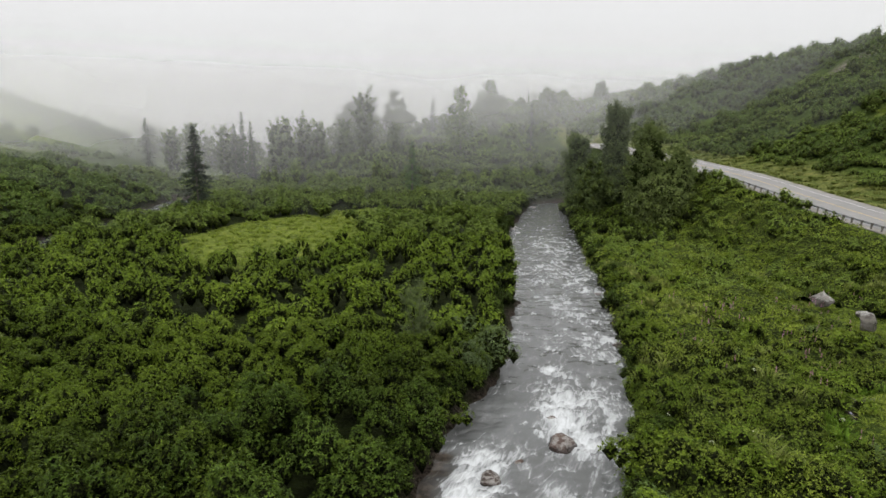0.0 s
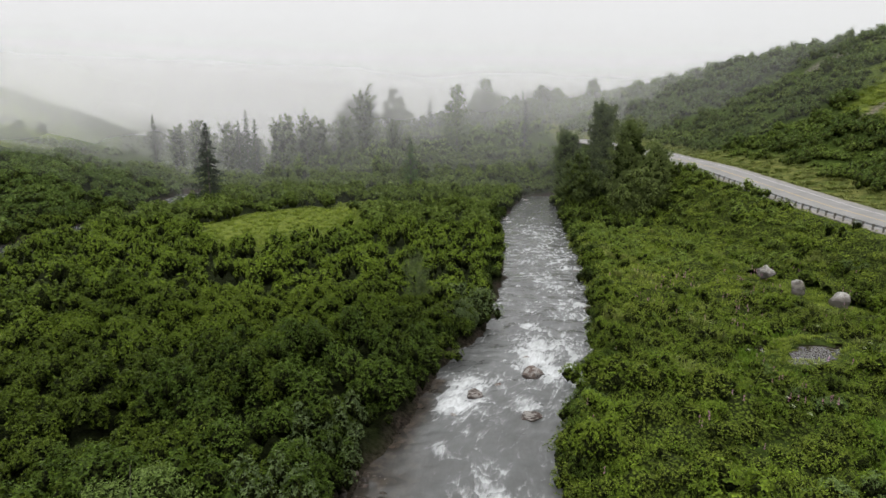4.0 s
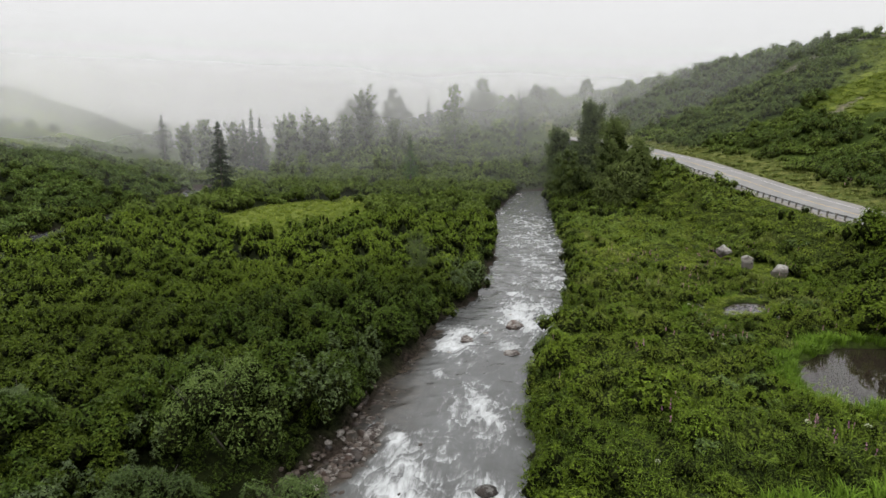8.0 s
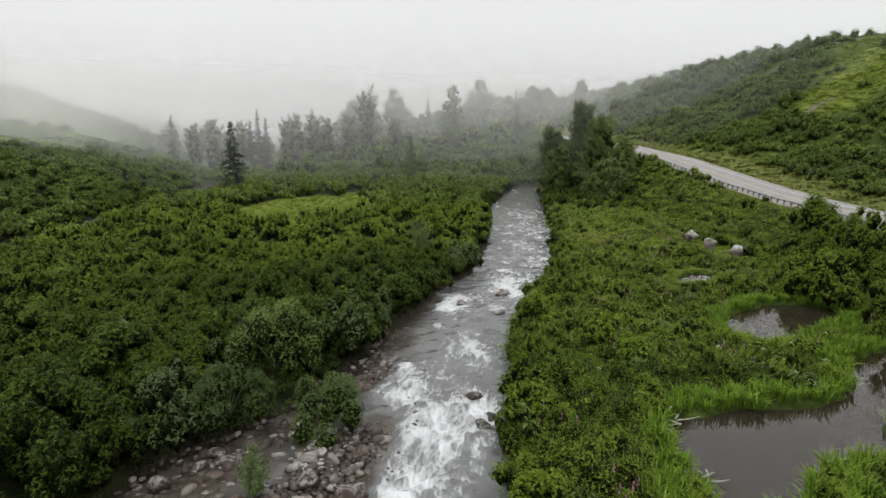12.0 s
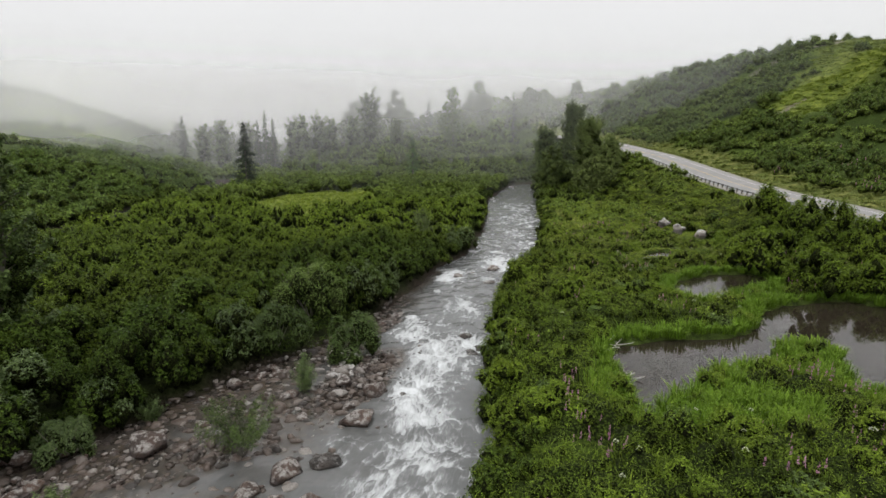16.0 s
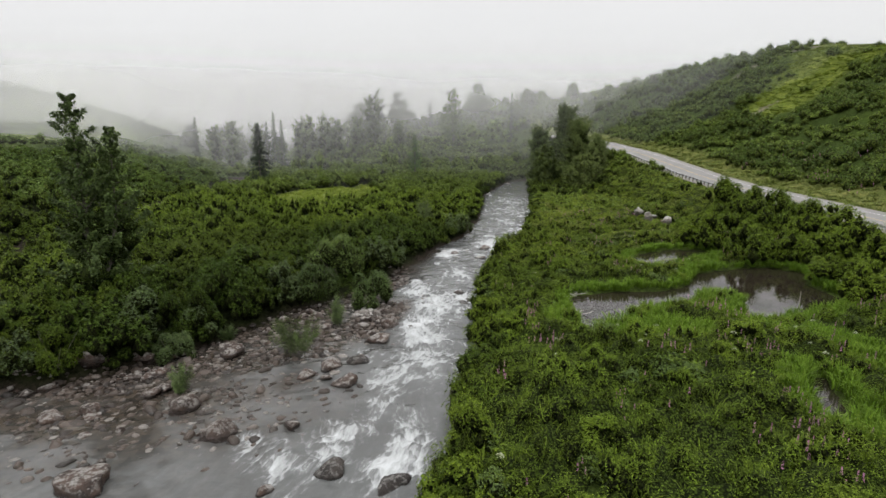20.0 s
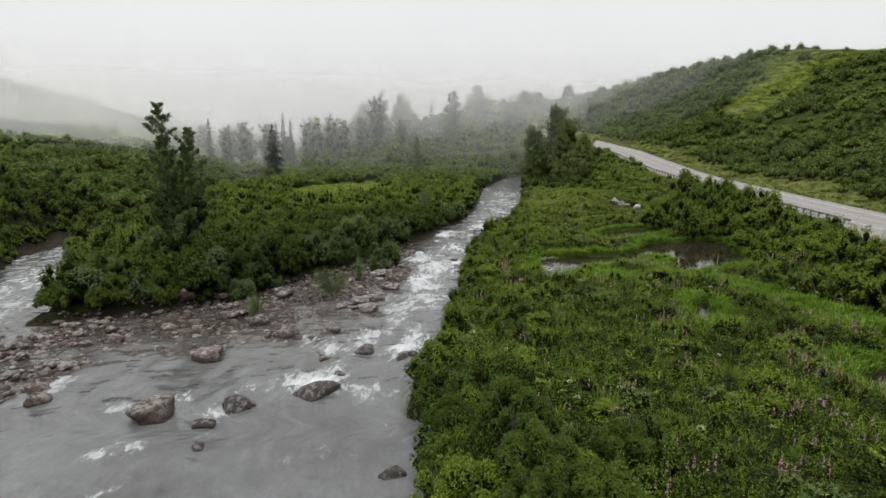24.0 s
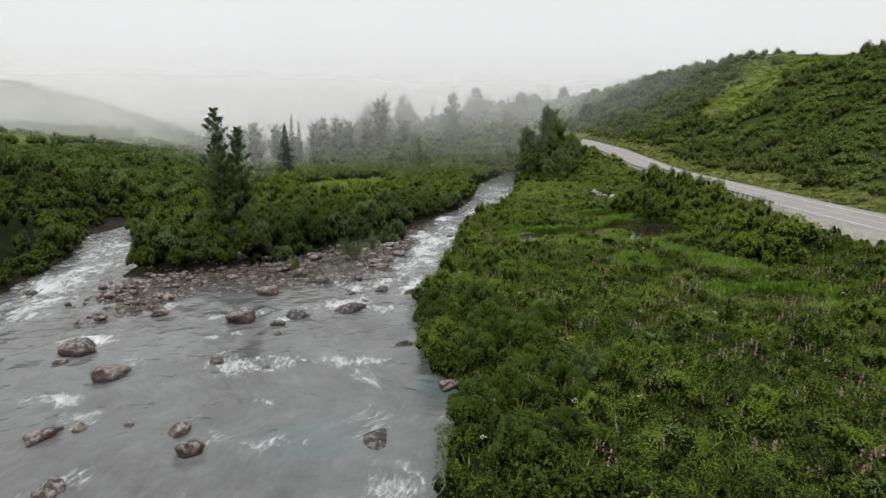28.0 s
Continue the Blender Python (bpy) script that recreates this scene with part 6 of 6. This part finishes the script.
poplar(-56.0, 322.0, tall_to(-56.0, 322.0, 34.0), 14.0, 19, POPLAR, "poplar fading in fog", n=2600, leaf=1.1, taper=0.6, low=0.03, puff=1.5)
spruce(-13.0, 188.0, tall_to(-13.0, 188.0, 16.5), 9.5, 20, BRIGHT, "pale young conifer in mist", 0.9)
for i, (tx, ty, top, wd) in enumerate([(-131, 262, 17.5, 13), (-119, 258, 20, 13), (-109, 268, 18, 12), (-76, 258, 24, 13), (-68, 262, 23, 13), (-60, 256, 21, 12), (-84, 270, 20, 13), (-50, 268, 22, 12), (-26, 262, 20, 12)]):
    limbed_tree(tx, ty, tall_to(tx, ty, top), wd, 30 + i, POPLAR, "poplar of a grove fading in fog", n=2600, leaf=0.8, limbs=30, low=0.04, shape=((0, 0.3, 0.75, 1), (0.8, 1.0, 0.8, 0.3)), rise=46, loose=1.5, fill=0.3)
for i, (tx, ty, top, wd) in enumerate([(-95, 256, 28, 9), (-89, 250, 23.5, 9), (-101, 262, 23, 8), (-123, 266, 22, 8)]):
    spruce(tx, ty, tall_to(tx, ty, top), wd, 80 + i, NEEDLES, "spruce of a grove fading in fog", 1.1)
spruce(-136.0, 250.0, tall_to(-136.0, 250.0, 25.2), 9.5, 45, NEEDLES, "lone spruce fading in fog", 0.7)
spruce(-46.0, 148.0, tall_to(-46.0, 148.0, 5.2), 5.0, 46, HERB, "small bushy conifer at the clearing's edge", 1.0)
for i, (tx, ty, top, wd) in enumerate([(-9, 297, 36, 9), (36, 250, 32, 8), (29, 287, 28, 8)]):
    spruce(tx, ty, tall_to(tx, ty, top), wd, 50 + i, NEEDLES, "spruce on the slope fading in fog", 0.8)
for i, (tx, ty, top, wd) in enumerate([(5, 257, 38.5, 12), (20.5, 297, 44.5, 12), (-22, 300, 27, 13), (-2, 310, 26, 14), (12, 300, 27, 13), (45, 290, 34, 14), (62, 330, 40, 14), (30, 330, 36, 14)]):
    poplar(tx, ty, tall_to(tx, ty, top), wd, 60 + i, POPLAR, "poplar on the slope fading in fog", n=2000, leaf=1.1, taper=0.75, low=0.03, puff=1.5)

# the wood that closes the valley: spired and rounded trees close together
rng = np.random.RandomState(610)
for i in range(58):
    u = i / 57
    tx, ty = -172 + 262 * u + rng.uniform(-4, 4), (345, 318, 368)[i % 3] + rng.uniform(-12, 12)
    th = (rng.uniform(13, 21) if u < 0.55 else rng.uniform(7, 14)) * (1.25 if i % 7 == 3 else 1.0)
    if i % 3 == 0:
        spruce(tx, ty, th * 1.1, th * 0.36, 700 + i, NEEDLES, "spruce of the misty wood that closes the valley", 0.5)
    else:
        poplar(tx, ty, th, th * rng.uniform(0.5, 0.8), 700 + i, POPLAR, "leafy tree of the misty wood that closes the valley", n=700, leaf=1.1, taper=0.7, low=0.02, puff=1.5, core=True)


# ---- bushes that stand by themselves ----
def bush(name, x, y, r, h, seed, leaf_mat, label, n=900, leaf=0.17, upright=False, stems=6):
    rng = np.random.RandomState(seed)
    root = place(tagged(new(name), label, "bush"), x, y, 0.1)
    if x > 0 and y < -40:
        root.location.z = float(carpet_z(x, y)) - 0.1
    for s in range(0 if upright else stems):
        a = rng.uniform(0, 6.28)
        q = r * rng.uniform(0.3, 0.75)
        bm = bmesh.new()
        limb_into(bm, (0.1 * math.cos(a), 0.1 * math.sin(a), 0), (q * math.cos(a), q * math.sin(a), h * rng.uniform(0.55, 0.85)), 0.045, 0.012, 5)
        part("stem", bm, BARK, root)
    if upright:
        pts, nor = [], []
        for s in range(26):
            a, u = rng.uniform(0, 6.28), rng.uniform(0.1, 1.0)
            tip = np.array([r * u * math.cos(a), r * u * math.sin(a), h * (1 - 0.4 * u * u) * rng.uniform(0.75, 1.05)])
            t = rng.uniform(0.22, 1.0, (n // 26, 1))
            q = tip * t * np.array([1, 1, 0]) + np.array([0, 0, 1]) * tip[2] * t ** 0.7 + rng.normal(0, 0.05 * h * (1.1 - 0.6 * t), (len(t), 3))
            pts.append(q)
            nor.append(np.tile((math.cos(a) * 0.5, math.sin(a) * 0.5, 0.7), (len(t), 1)))
            if s < 12:
                twig = bmesh.new()
                limb_into(twig, (0, 0, 0), (tip[0] * 0.5, tip[1] * 0.5, tip[2] * 0.62), 0.03, 0.016, 5)
                limb_into(twig, (tip[0] * 0.5, tip[1] * 0.5, tip[2] * 0.62), tip, 0.016, 0.006, 5)
                part("stem", twig, BARK, root)
        p = np.concatenate(pts)
        p[:, 2] = np.maximum(p[:, 2], 0.1)
        v, f, _ = leaves(p, np.concatenate(nor), leaf, leaf * 0.42, rng, 0.1)
        inner = np.zeros(len(f), int)
    else:
        v, f, cen, inner = shrub_template(seed, n, leaf / r, lobes=24, spread=0.78, tall=0.7, lobe_r=(0.12, 0.27), low=-0.6, fill=0.8)
        v = cen * np.array([r, r, h]) + (v - cen) * r
    part_mesh("foliage", mesh_from(name + "_foliage", v, f, leaf_mat, False, inner if inner.any() else None, SHADE_CORE), root)
    return root


for i, (bx, by, r, h, mat, up, lab) in enumerate([
        (-12.9, 5.4, 4.5, 6.6, PALE_WILLOW, False, "large pale grey-green willow bush at the thicket's edge"), (-18.5, 6.0, 2.4, 4.4, ALDER, False, "alder bush at the thicket's edge"),
        (-7.2, -1.4, 3.5, 5.2, YOUNG_WILLOW, False, "round willow bush beside the cobble bar"), (-14.0, -2.0, 3.3, 4.4, YOUNG_WILLOW, False, "grey-green willow bush leaning over the shallows"),
        (-11.6, -17.2, 2.9, 4.2, YOUNG_WILLOW, True, "thin willow bush growing among the cobbles"), (-10.1, -8.6, 1.2, 3.6, WILLOW, True, "small upright willow on the cobble bar"),
        (-19.0, -13.0, 1.2, 2.1, WILLOW, True, "small willow on a stone"), (-18.4, -23.4, 1.2, 3.0, WILLOW, True, "small willow sapling growing in the shallows"),
        (1.7, -55.4, 2.7, 3.0, ALDER, False, "large rounded alder bush bulging over the river"), (4.4, -50.6, 2.2, 3.0, SHADED_ALDER, False, "rounded dark green bush behind the river's edge"), (5.2, -54.4, 2.3, 3.2, SHADED_ALDER, False, "rounded dark green bush behind the river's edge"), (7.4, -57.4, 2.0, 2.9, SHADED_ALDER, False, "rounded dark green bush above the cove"), (6.6, -61.6, 1.9, 2.8, SHADED_ALDER, False, "rounded dark green bush above the cove"), (9.4, -53.0, 1.9, 2.6, SHADED_ALDER, False, "rounded dark green bush in the undergrowth"), (0.8, -51.6, 1.4, 2.1, SHADED_ALDER, False, "rounded dark green bush hanging over the river"), (3.8, -58.6, 1.7, 2.4, SHADED_ALDER, False, "dark bush hanging over the cove"), (4.6, -57.2, 1.6, 2.4, SHADED_ALDER, False, "dark bush hanging over the cove"), (4.0, -63.8, 1.5, 2.2, SHADED_ALDER, False, "dark bush above the cove"),
        (3.4, -66.8, 1.9, 2.6, SHADED_ALDER, False, "leafy bush leaning over the cove's mouth"), (5.6, -64.8, 1.4, 2.2, SHADED_ALDER, False, "leafy bush leaning over the cove's mouth"), (5.4, -70.6, 1.8, 2.4, SHADED_ALDER, False, "rounded green bush at the cove's lip"), (7.8, -69.0, 1.5, 2.0, SHADED_ALDER, False, "rounded green bush at the cove's lip"), (8.6, -64.8, 1.6, 2.4, SHADED_ALDER, False, "dark bush above the cove"), (1.2, -48.2, 1.6, 2.3, SHADED_ALDER, False, "rounded dark green bush hanging over the river"),
        (-24.5, 5.0, 2.4, 4.6, WILLOW, False, "grey-green willow bush in the thicket"), (-30.0, -4.2, 2.0, 4.4, WILLOW, False, "grey-green willow bush in the thicket"), (-28.6, -21.5, 2.4, 3.6, ALDER, False, "alder bush at the island's head"),
        (-37.0, -23.6, 2.4, 3.0, ALDER, False, "alder bush at the island's head"), (-33.2, -23.4, 2.0, 2.6, ALDER, False, "alder bush at the island's head"), (-39.6, -21.6, 2.2, 3.2, ALDER, False, "alder bush at the island's head"),
        (-34.5, -21.0, 2.6, 3.4, ALDER, False, "alder bush at the island's head"), (-22.0, -17.0, 2.0, 3.2, WILLOW, False, "willow bush leaning over the shallows"),
        (-3.2, 44.0, 2.2, 5.0, POPLAR, True, "half-bare dark bush by the river"), (-3.8, 52.0, 2.4, 5.5, POPLAR, True, "half-bare dark bush by the river"),
        (10.2, -63.2, 1.5, 2.8, YOUNG_WILLOW, True, "young upright willow in the undergrowth"), (7.0, -60.5, 1.3, 2.2, ALDER, True, "young alder in the undergrowth"),
        (1.0, 40.0, 2.2, 3.4, WILLOW, False, "willow bush leaning over the river"), (-38.0, -16.0, 2.6, 4.2, WILLOW, False, "willow bush on the island's edge")]):
    bush("willow_bush" if mat in (WILLOW, PALE_WILLOW, YOUNG_WILLOW) else "alder_bush" if mat in (ALDER, SHADED_ALDER) else "bare_bush", bx, by, r, h, 300 + i, mat, lab, 4200 if not up else int(1500 * r + 900), 0.105 if not up else 0.15, up)

# ---- stones ----
def stone_mesh(seed, flat, mat, sub=3):
    bm = bmesh.new()
    bmesh.ops.create_icosphere(bm, subdivisions=sub, radius=0.5)
    rng = random.Random(seed)
    cuts = [(Vector((rng.gauss(0, 1), rng.gauss(0, 1), rng.gauss(0, 0.7))).normalized(), rng.uniform(0.24, 0.4)) for _ in range(9)]
    off = Vector((rng.uniform(0, 99), rng.uniform(0, 99), 0))
    for v in bm.verts:
        p = v.co.copy()
        for n, d in cuts:
            over = p.dot(n) - d
            if over > 0:
                p -= n * over * 0.97
        p *= 1.12 + 0.2 * noise.noise(p * 2.8 + off) + 0.1 * noise.noise(p * 8 + off)
        v.co = Vector((p.x, p.y * rng_wide(seed), p.z * flat))
    me = bpy.data.meshes.new("stone")
    bm.to_mesh(me)
    bm.free()
    me.materials.append(mat)
    me.polygons.foreach_set("use_smooth", np.ones(len(me.polygons), bool))
    return me


def rng_wide(seed):
    return 0.72 + 0.25 * ((seed * 7919) % 13) / 13


STONES = [stone_mesh(400 + i, (0.5, 0.62, 0.7, 0.45)[i % 4], ROCK) for i in range(10)]
SMALL = [stone_mesh(480 + i, (0.5, 0.62, 0.75, 0.45)[i % 4], ROCK, 2) for i in range(12)]
PALE = [stone_mesh(430 + i, (0.7, 0.85, 0.6)[i % 3], ROCK_PALE) for i in range(4)]
DARK = [stone_mesh(450 + i, (0.4, 0.52)[i % 2], ROCK_DARK) for i in range(4)]
SMALL_PALE = [stone_mesh(500 + i, (0.55, 0.7)[i % 2], ROCK_PALE, 2) for i in range(5)]


def stone(name, me, x, y, size, turn, label, up=0.0, group="", z=None, tall=1.0):
    ob = tagged(new(name, me), label, "boulder", group)
    zz = max(float(ground(x, y)), float(level(y)) - 0.25) if z is None else z
    ob.matrix_basis = pose(x, y, zz + up * size, 0, 0, turn) @ Matrix.Diagonal((size, size, size * tall, 1))
    return ob


k = 0
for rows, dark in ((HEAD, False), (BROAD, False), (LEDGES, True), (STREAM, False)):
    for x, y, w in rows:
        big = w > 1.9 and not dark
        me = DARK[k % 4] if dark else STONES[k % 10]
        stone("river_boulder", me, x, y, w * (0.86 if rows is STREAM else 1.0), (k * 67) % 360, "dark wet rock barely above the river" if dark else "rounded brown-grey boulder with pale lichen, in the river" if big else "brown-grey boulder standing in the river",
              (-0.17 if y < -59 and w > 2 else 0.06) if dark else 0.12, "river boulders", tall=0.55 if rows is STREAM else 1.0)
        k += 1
for (x, y, w), lab, tall in zip(MEADOW_STONES, ("upright pale granite boulder in the meadow", "rounded pale granite boulder in the meadow", "pale pinkish granite boulder in the meadow", "small pale boulder in the meadow"), (1.75, 1.05, 1.15, 0.8)):
    stone("meadow_boulder", PALE[k % 4], x, y, w, (k * 67) % 360, lab, 0.45, "meadow boulders", tall=tall)
    k += 1
stone("bank_boulder", STONES[3], 2.1, -58.9, 1.9, 20, "brown-grey boulder under the bush at the cove's mouth", 0.1)

# cobbles that can be told apart on the bars and along the shore, then the fine rest
rng = np.random.RandomState(77)
count = 0
while count < 290:
    size = rng.choice([0.4, 0.6, 0.9, 1.3], p=[0.36, 0.34, 0.2, 0.1]) * rng.uniform(0.8, 1.25)
    kind = (0 if count % 2 else 1) if count < 70 else count % 10
    if kind < 6:
        bx, by, a, b, turn, up = BARS[[0, 3, 3, 4, 2, 3][kind]]
        u, v = rng.normal(0, 0.5, 2)
        c, s = math.cos(radians(turn)), math.sin(radians(turn))
        x, y = bx + u * a * c - v * b * s, by + u * a * s + v * b * c
    elif kind < 9:
        y = rng.uniform(-24, 12)
        x = float(np.interp(y, MID_Y, MID_X)) + rng.uniform(-0.4, 2.6)
        y -= rng.uniform(0, 1.2)
    else:
        x, y = rng.uniform(-34, -8), rng.uniform(-36, -16)
    if float(channel(x, y)) < -0.5:
        continue
    pale = kind == 0
    if pale:
        x, y, size = -7.6 + rng.normal(0, 0.95), -4.4 + rng.normal(0, 1.7), size * 0.85
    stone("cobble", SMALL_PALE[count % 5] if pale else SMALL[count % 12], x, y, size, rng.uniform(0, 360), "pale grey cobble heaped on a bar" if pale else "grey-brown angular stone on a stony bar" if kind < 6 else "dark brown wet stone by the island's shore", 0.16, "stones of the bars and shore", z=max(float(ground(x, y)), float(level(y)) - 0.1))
    count += 1


def pebble_template(seed):
    bm = bmesh.new()
    bmesh.ops.create_icosphere(bm, subdivisions=1, radius=0.5)
    r = random.Random(seed)
    v = np.array([tuple(p.co * r.uniform(0.8, 1.2)) for p in bm.verts]) * np.array([1, 0.8, 0.55])
    f = np.array([[q.index for q in p.verts] for p in bm.faces])
    bm.free()
    return v, f, v, np.zeros(len(f), int)


peb = []
while len(peb) < 5200:
    if len(peb) % 2:
        bx, by, a, b, turn, up = BARS[(0, 0, 1, 2, 3, 5)[(len(peb) // 2) % 6]]
        u, v = rng.normal(0, 0.6, 2)
        c, s = math.cos(radians(turn)), math.sin(radians(turn))
        x, y, w = bx + u * a * c - v * b * s, by + u * a * s + v * b * c, rng.uniform(0.18, 0.48)
    else:
        x, y, w = rng.uniform(-42, -3), rng.uniform(-46, 16), rng.uniform(0.22, 0.7)
        if rng.uniform() > float(shoal_depth(x, y)) - 0.15 or float(channel(x, y)) < -0.4:
            continue
    peb.append((x, y, w, w, rng.uniform(0, 6.28)))
heap_up("bar_gravel", [pebble_template(i) for i in range(6)], peb, STONE_MIX, "small stones of the cobble bars and shallows", "gravel", -0.04, True)


def rubble_template(seed):
    """A stone broken along a few planes."""
    bm = bmesh.new()
    bmesh.ops.create_icosphere(bm, subdivisions=2, radius=0.5)
    r = random.Random(seed)
    cuts = [(Vector((r.gauss(0, 1), r.gauss(0, 1), r.gauss(0, 0.8))).normalized(), r.uniform(0.26, 0.4)) for _ in range(7)]
    pts = []
    for q in bm.verts:
        p = q.co.copy()
        for n, d in cuts:
            p -= n * max(0.0, p.dot(n) - d)
        pts.append(tuple(p * 1.2))
    v = np.array(pts) * np.array([1, r.uniform(0.65, 0.9), r.uniform(0.5, 0.75)])
    f = np.array([[q.index for q in p.verts] for p in bm.faces])
    bm.free()
    return v, f, v, np.zeros(len(f), int)


rubble = []
while len(rubble) < 620:
    x, y = rng.uniform(-42, -3), rng.uniform(-42, 12)
    if rng.uniform() < 0.8 * float(shoal_depth(x, y)) - 0.15 and float(channel(x, y)) > -0.3:
        w = rng.uniform(0.45, 0.75) if rng.uniform() < 0.75 else rng.uniform(0.75, 1.15)
        rubble.append((x, y, w, w, rng.uniform(0, 6.28)))
heap_up("shallows_rubble", [rubble_template(20 + i) for i in range(8)], rubble, STONE_MIX, "brown and grey broken stones lying in the shallows", "stones", -0.1, True)


# ---- driftwood, a snag in the pond ----
def driftwood(x, y, r, n, seed, label, z=None):
    rng = random.Random(seed)
    root = tagged(new("driftwood_pile"), label, "driftwood")
    root.location = (x, y, float(ground(x, y)) if z is None else z)
    for i in range(n):
        bm = bmesh.new()
        a = rng.uniform(0, 6.28)
        p = Vector((rng.uniform(-r, r) * 0.5, rng.uniform(-r, r) * 0.5, rng.uniform(0.0, 0.25)))
        d = Vector((math.cos(a), math.sin(a), rng.uniform(-0.05, 0.3))) * r * rng.uniform(0.5, 1.0)
        limb_into(bm, p, p + d * 0.5, 0.05, 0.04, 6)
        limb_into(bm, p + d * 0.5, p + d + Vector((0, 0, rng.uniform(-0.1, 0.15))), 0.04, 0.015, 6)
        part("branch", bm, DRIFT, root)


driftwood(13.6, -3.6, 1.5, 9, 1, "heap of bleached driftwood at the pond's corner")
driftwood(13.2, -8.8, 0.9, 4, 2, "a few bleached sticks at the pond's edge")
driftwood(-15.6, -25.2, 1.3, 2, 3, "bent branch caught on a boulder")
driftwood(-7.5, -1.6, 1.4, 3, 4, "bleached branches on the cobble bar")
snag = tagged(new("pond_snag"), "thin bleached dead stem standing in the pond", "snag")
snag.location = (36.0, -6.4, POND_Z - 0.4)
bm = bmesh.new()
limb_into(bm, (0, 0, 0), (0.05, 0, 1.9), 0.045, 0.025, 7)
part("stem", bm, DRIFT, snag)

# ---- fog banks across the valley ----
for i, (fy, dens, top) in enumerate([(140, 0.02, 0.05), (185, 0.06, 0.13), (232, 0.1, 0.2), (282, 0.13, 0.27), (345, 0.22, 0.46), (460, 0.5, 0.78), (640, 0.72, 0.79)]):
    bm = bmesh.new()
    vs = [bm.verts.new(p) for p in ((-1500, fy, -60), (1500, fy, -60), (1500, fy, 260), (-1500, fy, 260))]
    bm.faces.new(vs)
    me = bpy.data.meshes.new("fog_bank")
    bm.to_mesh(me)
    bm.free()
    me.materials.append(fog_material("fog_%d" % i, dens, top, i + 1))
    tagged(new("fog_bank", me), "thin drifting white fog across the valley", "fog", kind="structure")
